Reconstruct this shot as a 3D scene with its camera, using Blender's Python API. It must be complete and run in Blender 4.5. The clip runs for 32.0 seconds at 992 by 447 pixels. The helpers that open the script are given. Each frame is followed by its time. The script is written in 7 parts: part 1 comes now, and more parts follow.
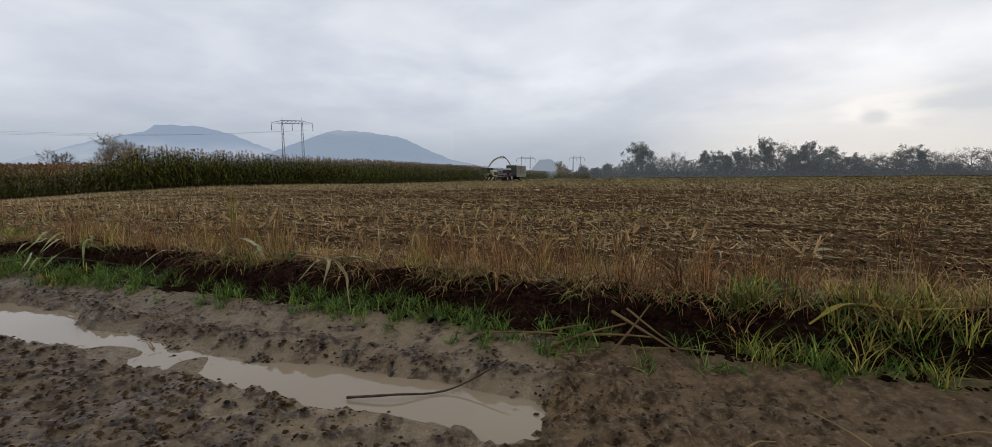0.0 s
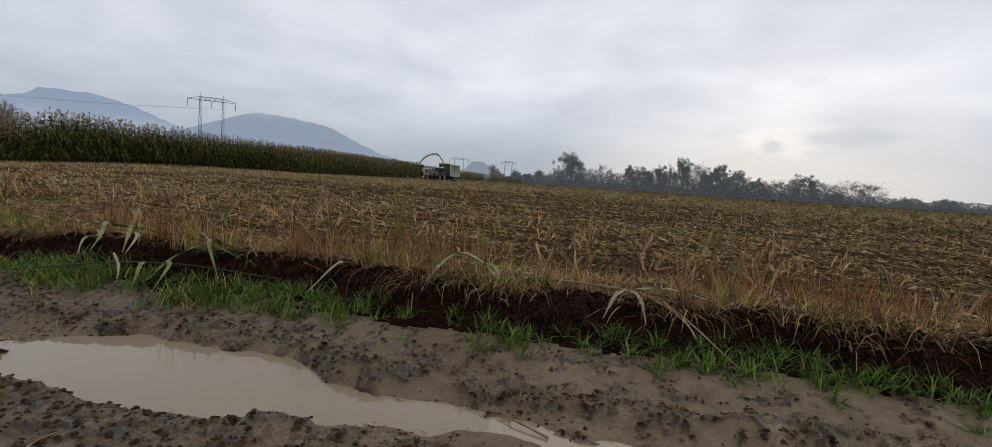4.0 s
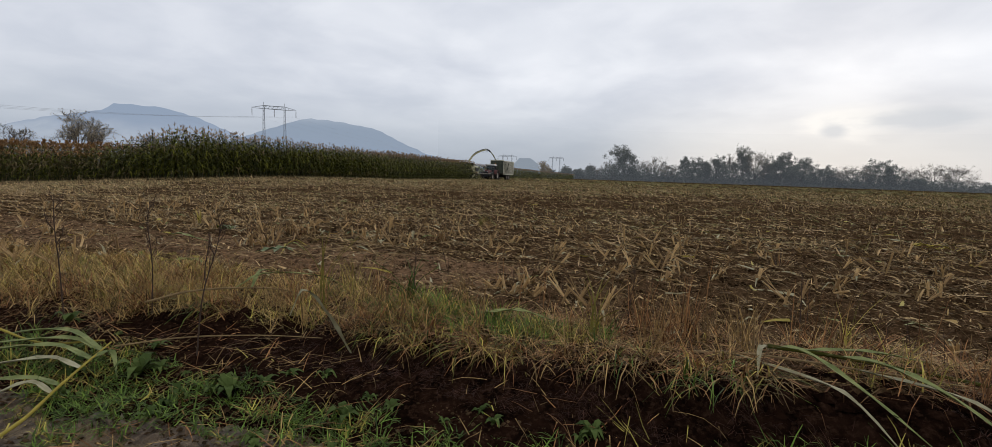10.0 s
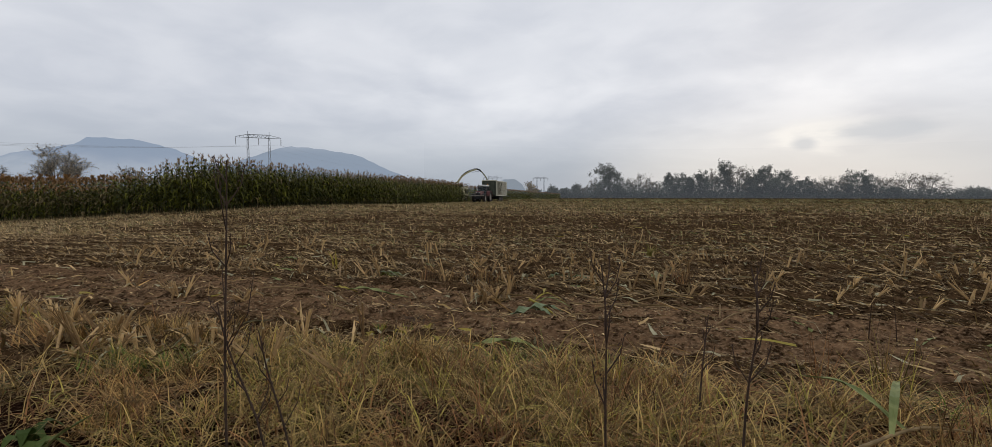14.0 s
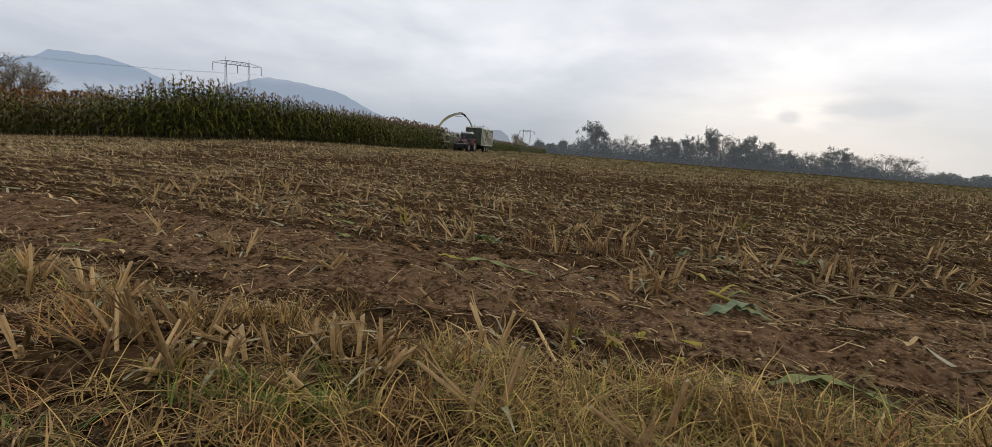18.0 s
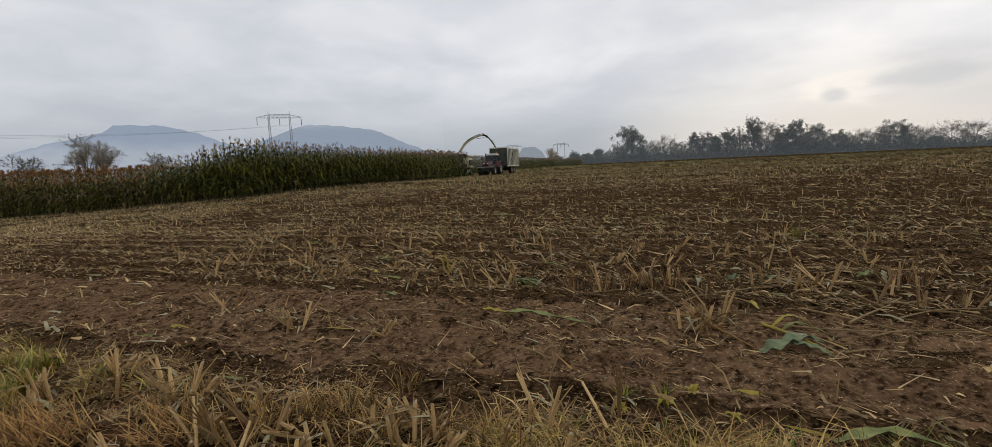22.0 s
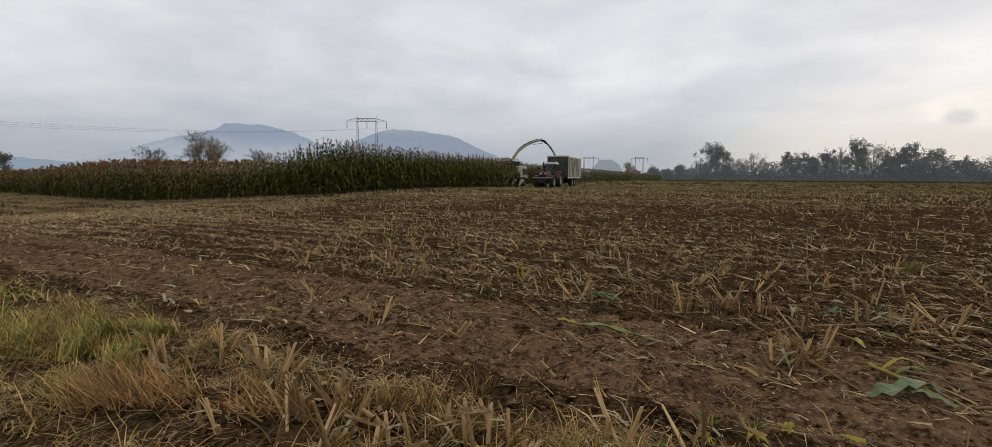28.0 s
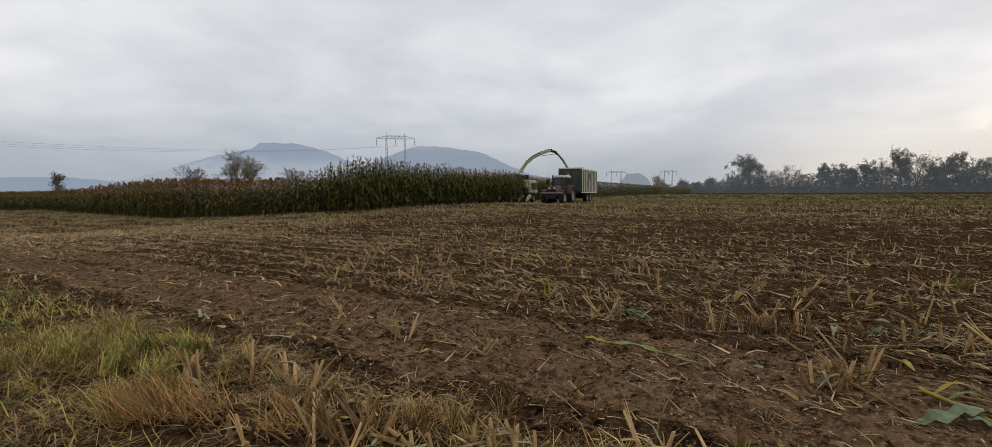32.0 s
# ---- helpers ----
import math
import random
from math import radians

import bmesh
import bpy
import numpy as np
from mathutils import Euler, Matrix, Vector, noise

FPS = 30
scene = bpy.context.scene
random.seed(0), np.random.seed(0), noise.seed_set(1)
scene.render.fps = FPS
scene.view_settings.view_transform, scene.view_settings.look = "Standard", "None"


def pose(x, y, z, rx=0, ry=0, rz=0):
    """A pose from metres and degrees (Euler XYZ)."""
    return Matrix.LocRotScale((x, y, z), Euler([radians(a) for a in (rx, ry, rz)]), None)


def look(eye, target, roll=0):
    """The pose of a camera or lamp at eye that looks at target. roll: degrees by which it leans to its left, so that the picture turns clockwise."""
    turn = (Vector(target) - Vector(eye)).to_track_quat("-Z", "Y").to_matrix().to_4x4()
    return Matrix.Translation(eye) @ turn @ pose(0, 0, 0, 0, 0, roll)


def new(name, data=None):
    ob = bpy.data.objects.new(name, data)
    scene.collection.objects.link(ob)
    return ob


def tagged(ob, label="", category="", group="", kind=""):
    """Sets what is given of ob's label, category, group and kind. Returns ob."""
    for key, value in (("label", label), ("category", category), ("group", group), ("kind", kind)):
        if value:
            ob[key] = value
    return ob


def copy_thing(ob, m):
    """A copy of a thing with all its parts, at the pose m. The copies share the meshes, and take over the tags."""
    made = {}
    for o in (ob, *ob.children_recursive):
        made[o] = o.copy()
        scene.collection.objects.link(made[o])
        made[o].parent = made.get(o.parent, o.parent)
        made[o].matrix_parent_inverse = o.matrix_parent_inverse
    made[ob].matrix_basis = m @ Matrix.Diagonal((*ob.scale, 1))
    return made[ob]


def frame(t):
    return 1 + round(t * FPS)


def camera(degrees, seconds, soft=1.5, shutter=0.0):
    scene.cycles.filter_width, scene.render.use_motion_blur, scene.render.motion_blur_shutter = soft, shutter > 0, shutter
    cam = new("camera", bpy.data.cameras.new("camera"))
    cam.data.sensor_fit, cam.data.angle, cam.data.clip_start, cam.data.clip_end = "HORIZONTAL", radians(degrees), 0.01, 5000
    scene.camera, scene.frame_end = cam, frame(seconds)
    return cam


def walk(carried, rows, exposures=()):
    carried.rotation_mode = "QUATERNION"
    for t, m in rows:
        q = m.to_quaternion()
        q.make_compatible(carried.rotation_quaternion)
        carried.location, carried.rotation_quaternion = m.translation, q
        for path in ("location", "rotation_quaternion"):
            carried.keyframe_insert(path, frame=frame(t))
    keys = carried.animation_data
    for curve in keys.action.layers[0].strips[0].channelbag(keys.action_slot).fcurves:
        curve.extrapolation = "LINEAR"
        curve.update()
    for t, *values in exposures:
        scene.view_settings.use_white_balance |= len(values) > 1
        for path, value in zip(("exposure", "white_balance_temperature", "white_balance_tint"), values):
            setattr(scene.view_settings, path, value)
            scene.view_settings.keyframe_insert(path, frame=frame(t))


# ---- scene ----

def seen_from(x, y, z, yaw, pitch, roll):
    """A camera pose: yaw to the left of +y, pitch up, roll, in degrees."""
    a, b = radians(yaw), radians(pitch)
    way = Vector((-math.sin(a) * math.cos(b), math.cos(a) * math.cos(b), math.sin(b)))
    return look((x, y, z), Vector((x, y, z)) + way, roll)


# ---- camera ----
cam = camera(91.96, 32.0, soft=0.75)
walk(cam, [
    (0, seen_from(12.225, -10.177, 1.080, -8.82, -5.48, -0.49)),
    (0.5, seen_from(11.845, -10.054, 1.064, -9.38, -5.36, 0.10)),
    (1, seen_from(11.433, -9.955, 1.129, -11.12, -5.24, 0.54)),
    (1.5, seen_from(11.038, -9.804, 1.086, -13.26, -5.34, 0.91)),
    (2, seen_from(10.622, -9.638, 1.099, -13.96, -5.55, 1.38)),
    (2.5, seen_from(10.186, -9.446, 1.136, -14.88, -5.41, 1.92)),
    (4.5, seen_from(8.995, -7.915, 1.030, -17.92, -5.10, 4.00)),
    (5, seen_from(8.700, -7.505, 1.095, -12.37, -5.52, 5.00)),
    (5.5, seen_from(8.240, -7.150, 1.125, -11.83, -5.40, 5.04)),
    (6, seen_from(7.851, -6.756, 1.150, -8.66, -5.11, 3.98)),
    (6.5, seen_from(7.483, -6.538, 1.178, -7.64, -4.40, 2.39)),
    (7, seen_from(7.078, -6.321, 1.238, -7.53, -3.76, 2.22)),
    (7.5, seen_from(6.684, -5.965, 1.219, -7.47, -3.15, 2.37)),
    (8, seen_from(6.209, -5.726, 1.231, -7.47, -2.47, 1.81)),
    (8.5, seen_from(5.740, -5.531, 1.211, -7.55, -2.18, 1.27)),
    (9, seen_from(5.387, -5.179, 1.203, -8.07, -4.48, 1.63)),
    (9.5, seen_from(5.037, -4.871, 1.218, -9.09, -4.78, 1.72)),
    (10, seen_from(4.638, -4.551, 1.267, -12.32, -5.80, 1.94)),
    (10.5, seen_from(4.193, -4.177, 1.218, -12.39, -6.14, 2.00)),
    (11, seen_from(3.776, -3.827, 1.287, -12.45, -6.16, 1.51)),
    (11.5, seen_from(3.424, -3.517, 1.332, -12.43, -6.06, 0.70)),
    (12, seen_from(3.061, -3.103, 1.305, -12.45, -5.76, -0.16)),
    (12.5, seen_from(2.583, -2.806, 1.278, -15.89, -3.67, -0.21)),
    (13, seen_from(2.124, -2.513, 1.257, -15.88, -3.24, -0.09)),
    (13.5, seen_from(1.723, -2.149, 1.236, -15.10, -3.25, -0.00)),
    (14, seen_from(1.343, -1.735, 1.234, -14.25, -3.20, 0.03)),
    (14.5, seen_from(0.905, -1.290, 1.245, -6.62, -2.37, -0.60)),
    (16.5, seen_from(-0.018, -0.138, 1.204, -10.28, -6.54, 2.34)),
    (17, seen_from(-0.045, -0.042, 1.188, -16.63, -7.30, 4.36)),
    (17.5, seen_from(0.013, 0.002, 1.161, -17.11, -8.56, 4.36)),
    (18, seen_from(0.041, 0.016, 1.170, -16.90, -8.91, 4.43)),
    (18.5, seen_from(0.052, 0.036, 1.181, -16.24, -9.06, 4.44)),
    (19, seen_from(0.058, 0.013, 1.252, -15.59, -9.10, 4.08)),
    (19.5, seen_from(0.050, -0.017, 1.328, -15.09, -9.04, 3.78)),
    (20, seen_from(0.051, -0.055, 1.450, -14.51, -9.16, 2.81)),
    (20.5, seen_from(0.048, -0.044, 1.530, -12.56, -8.91, 0.38)),
    (21, seen_from(0.062, -0.040, 1.509, -11.75, -7.76, -2.75)),
    (21.5, seen_from(0.074, -0.035, 1.497, -11.75, -7.25, -2.72)),
    (22, seen_from(0.080, -0.033, 1.501, -11.67, -6.80, -2.64)),
    (22.5, seen_from(0.075, -0.023, 1.508, -8.91, -6.18, -2.21)),
    (23, seen_from(0.045, -0.013, 1.501, -8.06, -5.84, -1.85)),
    (23.5, seen_from(0.017, -0.013, 1.498, -7.19, -5.41, -0.97)),
    (24, seen_from(0.016, -0.015, 1.499, -6.51, -5.21, -0.44)),
    (24.5, seen_from(0.011, -0.010, 1.500, -6.09, -5.18, 0.57)),
    (25, seen_from(0.016, 0.003, 1.494, -5.74, -5.23, 0.57)),
    (25.5, seen_from(0.018, -0.000, 1.495, -5.28, -5.30, 0.57)),
    (27.5, seen_from(-0.019, -0.009, 1.484, -3.71, -5.58, 0.53)),
    (28, seen_from(-0.010, -0.014, 1.485, -3.21, -5.53, 0.29)),
    (28.5, seen_from(0.005, 0.001, 1.485, -2.54, -5.56, 0.13)),
    (29, seen_from(0.032, 0.018, 1.493, -1.78, -5.49, -0.22)),
    (29.5, seen_from(0.049, 0.027, 1.497, -1.29, -5.37, -0.41)),
    (30, seen_from(0.051, 0.018, 1.492, -0.92, -5.12, -0.39)),
    (30.5, seen_from(0.033, 0.001, 1.500, -0.36, -4.78, -0.37)),
    (31, seen_from(0.019, -0.011, 1.499, -0.11, -4.41, -0.22)),
    (31.5, seen_from(0.008, -0.002, 1.494, -0.07, -4.00, -0.17)),
    (32, seen_from(0.001, 0.001, 1.500, 0.02, -3.74, -0.26)),
], exposures=[(0, 0.03, 6450, 10), (5, 0.0, 6450, 10), (8, -0.05, 6500, 10), (9.6, 0.08, 6500, 10), (11, 0.08, 6520, 10), (12.4, 0.0, 6550, 10), (14, -0.02, 6580, 10), (17, 0.14, 6650, 10), (19, 0.15, 6650, 10), (20.2, 0.18, 6680, 10), (21, 0.0, 6750, 10), (32, 0.0, 6750, 10)])

# ---- daylight: overcast, brighter towards the low sun ----
SUN_AZ, SUN_EL = radians(47), radians(16)      # azimuth to the right of +y
world = bpy.data.worlds.new("overcast_sky")
scene.world = world
world.use_nodes = True
wn, wl = world.node_tree.nodes, world.node_tree.links
wn.clear()


def wnode(kind, **put):
    n = wn.new(kind)
    for k, v in put.items():
        n.inputs[k].default_value = v
    return n


def wmath(op, a, b=None, clamp=False):
    n = wn.new("ShaderNodeMath")
    n.operation, n.use_clamp = op, clamp
    for i, v in enumerate((a, b)):
        if v is None:
            continue
        if isinstance(v, (int, float)):
            n.inputs[i].default_value = v
        else:
            wl.new(v, n.inputs[i])
    return n.outputs[0]


def wmix(fac, a, b):
    n = wn.new("ShaderNodeMix")
    n.data_type = "RGBA"
    for sock, v in ((n.inputs[0], fac), (n.inputs[6], a), (n.inputs[7], b)):
        if isinstance(v, (int, float, tuple)):
            sock.default_value = v
        else:
            wl.new(v, sock)
    return n.outputs[2]


sky = wn.new("ShaderNodeTexSky")
sky.sky_type, sky.sun_disc = "NISHITA", False
sky.sun_elevation, sky.sun_rotation = SUN_EL, SUN_AZ
sky.dust_density, sky.air_density = 1.0, 1.0
coord = wn.new("ShaderNodeTexCoord")
split = wn.new("ShaderNodeSeparateXYZ")
wl.new(coord.outputs["Generated"], split.inputs[0])
up = wmath("MAXIMUM", split.outputs[2], 0.0)
# the cloud deck as a flat layer: x and y over the height, stretched near the horizon
deck = wmath("ADD", up, 0.20)
flat = wn.new("ShaderNodeCombineXYZ")
wl.new(wmath("DIVIDE", split.outputs[0], deck), flat.inputs[0])
wl.new(wmath("DIVIDE", split.outputs[1], deck), flat.inputs[1])


def cloud(scale, detail, shift):
    mp = wn.new("ShaderNodeMapping")
    mp.inputs["Location"].default_value = shift
    mp.inputs["Scale"].default_value = (scale, scale, scale)
    wl.new(flat.outputs[0], mp.inputs["Vector"])
    n = wnode("ShaderNodeTexNoise", Scale=1.0, Detail=detail, Roughness=0.52, Distortion=0.3)
    wl.new(mp.outputs[0], n.inputs["Vector"])
    return n.outputs["Fac"]


def wramp(v, lo, hi):
    n = wn.new("ShaderNodeMapRange")
    n.interpolation_type = "SMOOTHSTEP"
    n.inputs["From Min"].default_value, n.inputs["From Max"].default_value = lo, hi
    wl.new(v, n.inputs["Value"])
    return n.outputs["Result"]


big = wramp(cloud(0.75, 4, (3.1, 1.7, 0)), 0.34, 0.68)
small = wramp(cloud(2.2, 5, (7.3, 2.2, 0)), 0.30, 0.72)
tone = wmath("ADD", wmath("MULTIPLY", big, 0.6), wmath("MULTIPLY", small, 0.4))
clouds = wmix(tone, (0.55, 0.585, 0.66, 1), (0.82, 0.84, 0.885, 1))
# haze towards the horizon: bluish on the hill side, warm cream under the sun
toward = wmath("ADD", wmath("MULTIPLY", split.outputs[0], math.sin(SUN_AZ)), wmath("MULTIPLY", split.outputs[1], math.cos(SUN_AZ)))
warm = wramp(toward, 0.90, 1.0)
low = wramp(up, 0.02, 0.20)
haze = wmix(warm, (0.335, 0.385, 0.46, 1), (0.64, 0.64, 0.64, 1))
veil = wmath("MULTIPLY", wmath("SUBTRACT", 1.0, low), 0.88)
shown = wmix(veil, clouds, haze)
# a torn gap in the deck towards the sun
around = wmath("ARCTAN2", split.outputs[0], split.outputs[1])
ragged = wmath("SUBTRACT", cloud(1.5, 5, (2.2, 5.1, 0)), 0.5)


def blot(deg, rise, wide, tall, ragged_by):
    """A soft, ragged oval of the deck round a bearing and a height: 1 in its middle, 0 outside."""
    a = wmath("DIVIDE", wmath("SUBTRACT", around, radians(deg)), radians(wide))
    b = wmath("DIVIDE", wmath("SUBTRACT", split.outputs[2], rise), tall)
    d = wmath("SQRT", wmath("ADD", wmath("MULTIPLY", a, a), wmath("MULTIPLY", b, b)))
    return wramp(wmath("SUBTRACT", 1.0, wmath("ADD", d, wmath("MULTIPLY", ragged, ragged_by))), 0.0, 0.75)


shown = wmix(wmath("MULTIPLY", blot(48.5, 0.105, 6.0, 0.034, 2.2), 0.8), shown, (0.86, 0.85, 0.83, 1))
shown = wmix(wmath("MULTIPLY", blot(52.5, 0.104, 7.0, 0.026, 2.6), 0.9), shown, (0.50, 0.54, 0.60, 1))
shown = wmix(wmath("MULTIPLY", blot(46.8, 0.092, 1.6, 0.016, 1.2), 0.8), shown, (0.50, 0.54, 0.60, 1))
bg_cloud = wnode("ShaderNodeBackground", Strength=1.12)
wl.new(shown, bg_cloud.inputs["Color"])
bg_sky = wnode("ShaderNodeBackground", Strength=0.04)
wl.new(sky.outputs[0], bg_sky.inputs["Color"])
both = wn.new("ShaderNodeMixShader")            # the deck lets little of the clear sky through
both.inputs[0].default_value = 0.92
wl.new(bg_sky.outputs[0], both.inputs[1])
wl.new(bg_cloud.outputs[0], both.inputs[2])
wout = wn.new("ShaderNodeOutputWorld")
wl.new(both.outputs[0], wout.inputs[0])

sun = new("sun", bpy.data.lights.new("sun", "SUN"))
sun.data.energy, sun.data.angle, sun.data.color = 0.4, radians(50), (1.0, 0.93, 0.82)
sun_way = Vector((math.sin(SUN_AZ) * math.cos(SUN_EL + 0.25), math.cos(SUN_AZ) * math.cos(SUN_EL + 0.25), math.sin(SUN_EL + 0.25)))
sun.matrix_world = look(sun_way * 50, (0, 0, 0))

# ---- materials ----
def links_of(mat):
    return mat.node_tree.nodes, mat.node_tree.links


def material(name, dark, light, scale=8.0, rough=0.8, metal=0.0, bump=0.0, bump_scale=40.0, by="noise", amount=1.0, detail=6.0, translucent=0.0, spec=0.2, skew=1.0):
    """Two colours mixed by noise in object space, by the island or by the object, with fine relief."""
    mat = bpy.data.materials.new(name)
    mat.use_nodes = True
    n, l = links_of(mat)
    bsdf = n["Principled BSDF"]
    tc = n.new("ShaderNodeTexCoord")
    tex = n.new("ShaderNodeTexNoise")
    tex.inputs["Scale"].default_value, tex.inputs["Detail"].default_value = scale, detail
    l.new(tc.outputs["Object"], tex.inputs["Vector"])
    ramp = n.new("ShaderNodeMapRange")
    ramp.inputs["From Min"].default_value, ramp.inputs["From Max"].default_value = 0.3, 0.7
    l.new(tex.outputs["Fac"], ramp.inputs["Value"])
    fac = ramp.outputs["Result"]
    if by in ("island", "object"):
        if by == "island":
            rnd = n.new("ShaderNodeNewGeometry").outputs["Random Per Island"]
        else:
            rnd = n.new("ShaderNodeObjectInfo").outputs["Random"]
        if skew != 1.0:
            pw = n.new("ShaderNodeMath")
            pw.operation = "POWER"
            l.new(rnd, pw.inputs[0])
            pw.inputs[1].default_value = skew
            rnd = pw.outputs[0]
        mx = n.new("ShaderNodeMath")
        mx.operation = "MULTIPLY_ADD"
        l.new(rnd, mx.inputs[0])
        mx.inputs[1].default_value = 0.75
        sm = n.new("ShaderNodeMath")
        sm.operation = "MULTIPLY"
        l.new(fac, sm.inputs[0])
        sm.inputs[1].default_value = 0.25
        l.new(sm.outputs[0], mx.inputs[2])
        fac = mx.outputs[0]
    mix = n.new("ShaderNodeMix")
    mix.data_type = "RGBA"
    l.new(fac, mix.inputs[0])
    mix.inputs[6].default_value, mix.inputs[7].default_value = (*dark, 1), (*light, 1)
    l.new(mix.outputs[2], bsdf.inputs["Base Color"])
    bsdf.inputs["Roughness"].default_value, bsdf.inputs["Metallic"].default_value = rough, metal
    bsdf.inputs["Specular IOR Level"].default_value = spec
    if bump:
        bt = n.new("ShaderNodeTexNoise")
        bt.inputs["Scale"].default_value, bt.inputs["Detail"].default_value = bump_scale, 5
        l.new(tc.outputs["Object"], bt.inputs["Vector"])
        bp = n.new("ShaderNodeBump")
        bp.inputs["Strength"].default_value, bp.inputs["Distance"].default_value = bump, 0.02
        l.new(bt.outputs["Fac"], bp.inputs["Height"])
        l.new(bp.outputs[0], bsdf.inputs["Normal"])
    if translucent:
        tr = n.new("ShaderNodeBsdfTranslucent")
        l.new(mix.outputs[2], tr.inputs["Color"])
        ms = n.new("ShaderNodeMixShader")
        ms.inputs[0].default_value = translucent
        l.new(bsdf.outputs[0], ms.inputs[1])
        l.new(tr.outputs[0], ms.inputs[2])
        l.new(ms.outputs[0], n["Material Output"].inputs["Surface"])
    return mat


M_corn_leaf = material("corn_leaf", (0.006, 0.011, 0.0015), (0.215, 0.212, 0.026), 3, 0.6, by="island", translucent=0.18, spec=0.10, skew=1.9)
M_husk = material("corn_dead_leaf", (0.045, 0.032, 0.012), (0.27, 0.20, 0.085), 3, 0.7, by="island", translucent=0.12, skew=1.4)
M_corn_dry = material("corn_dry_leaf", (0.036, 0.020, 0.008), (0.46, 0.305, 0.115), 3, 0.7, by="island", translucent=0.1, skew=1.7)
# Stalk green darkened: the shade low in the stand is put into its colour.
M_corn_stalk = material("corn_stalk", (0.018, 0.023, 0.007), (0.075, 0.075, 0.026), 5, 0.6, by="island")
M_tassel = material("corn_tassel", (0.15, 0.088, 0.042), (0.36, 0.235, 0.125), 5, 0.8, by="island", translucent=0.2)
M_rust_tassel = material("rusty_tassel", (0.12, 0.062, 0.024), (0.36, 0.20, 0.078), 5, 0.8, by="island", translucent=0.2)
M_straw = material("straw", (0.036, 0.019, 0.007), (0.74, 0.51, 0.235), 12, 0.7, by="island", skew=1.7)
M_stub = material("stubble", (0.08, 0.046, 0.020), (0.68, 0.48, 0.24), 25, 0.7, by="island", bump=0.3, skew=1.5)
M_cane = material("cut_cane", (0.13, 0.070, 0.028), (0.68, 0.455, 0.205), 30, 0.65, by="object", bump=0.35, skew=1.3)
M_pith = material("stubble_pith", (0.28, 0.22, 0.12), (0.45, 0.37, 0.22), 60, 0.8)
M_dry_grass = material("dry_grass", (0.022, 0.011, 0.004), (0.61, 0.39, 0.15), 6, 0.75, by="island", translucent=0.1, skew=1.6)
M_rust_straw = material("rust_straw", (0.060, 0.028, 0.008), (0.72, 0.435, 0.150), 6, 0.75, by="island", translucent=0.15, skew=1.2)
M_gold_grass = material("golden_grass", (0.034, 0.019, 0.005), (0.78, 0.53, 0.18), 6, 0.7, by="island", translucent=0.15, skew=1.9)
M_red_grass = material("rusty_grass", (0.030, 0.012, 0.005), (0.48, 0.235, 0.090), 6, 0.8, by="island", translucent=0.1, skew=1.6)
M_green_grass = material("green_grass", (0.010, 0.022, 0.003), (0.24, 0.37, 0.055), 6, 0.5, by="island", translucent=0.22, skew=1.9)
M_root = material("fine_roots", (0.012, 0.005, 0.003), (0.10, 0.044, 0.028), 9, 0.9, by="island", skew=2.4)
M_pale_grass = material("pale_grass", (0.030, 0.030, 0.005), (0.70, 0.57, 0.12), 6, 0.65, by="island", translucent=0.15, skew=1.6)
M_weed = material("weed_stem", (0.035, 0.022, 0.016), (0.075, 0.045, 0.03), 20, 0.8)
M_weed_leaf = material("weed_leaf", (0.028, 0.050, 0.010), (0.115, 0.155, 0.040), 10, 0.6, by="object", translucent=0.2, spec=0.1)
M_fresh_leaf = material("fresh_corn_leaf", (0.10, 0.130, 0.040), (0.30, 0.32, 0.12), 9, 0.6, bump=0.2, translucent=0.2, spec=0.12)
M_grey_leaf = material("grey_green_leaf", (0.09, 0.12, 0.055), (0.20, 0.24, 0.125), 9, 0.6, bump=0.2, translucent=0.1)
M_pale_leaf = material("pale_corn_leaf", (0.22, 0.20, 0.11), (0.46, 0.42, 0.26), 9, 0.6, bump=0.2, translucent=0.15)
M_yellow_leaf = material("yellow_corn_leaf", (0.26, 0.20, 0.03), (0.42, 0.34, 0.06), 9, 0.6, translucent=0.2)
M_bark = material("bark", (0.06, 0.052, 0.045), (0.14, 0.125, 0.11), 4, 0.9)
# Grey, brown and pale far leaves: distance haze is put into their lighter colours.
M_tree_leaf = material("hazy_tree_leaf", (0.085, 0.095, 0.080), (0.22, 0.22, 0.18), 0.5, 0.8, by="island", translucent=0.5)
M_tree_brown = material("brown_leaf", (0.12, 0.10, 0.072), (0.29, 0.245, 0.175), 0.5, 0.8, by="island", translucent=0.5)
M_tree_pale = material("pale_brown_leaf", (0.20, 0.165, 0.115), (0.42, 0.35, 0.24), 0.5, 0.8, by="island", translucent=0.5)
M_tree_gold = material("golden_leaf", (0.16, 0.10, 0.025), (0.30, 0.20, 0.05), 0.5, 0.8, by="island")
M_steel = material("galvanised_steel", (0.16, 0.17, 0.18), (0.27, 0.28, 0.29), 1, 0.6, 0.6)
M_wire = material("aluminium_wire", (0.26, 0.27, 0.28), (0.34, 0.35, 0.36), 1, 0.6, 0.2)
M_insulator = material("brown_insulator", (0.06, 0.035, 0.025), (0.10, 0.06, 0.04), 5, 0.3)
M_red = material("red_paint", (0.075, 0.026, 0.024), (0.14, 0.050, 0.045), 3, 0.5, bump=0.05)
M_black = material("black_plastic", (0.012, 0.012, 0.013), (0.03, 0.029, 0.028), 6, 0.55)
M_rubber = material("tyre_rubber", (0.014, 0.013, 0.012), (0.05, 0.042, 0.034), 5, 0.9, bump=0.3)
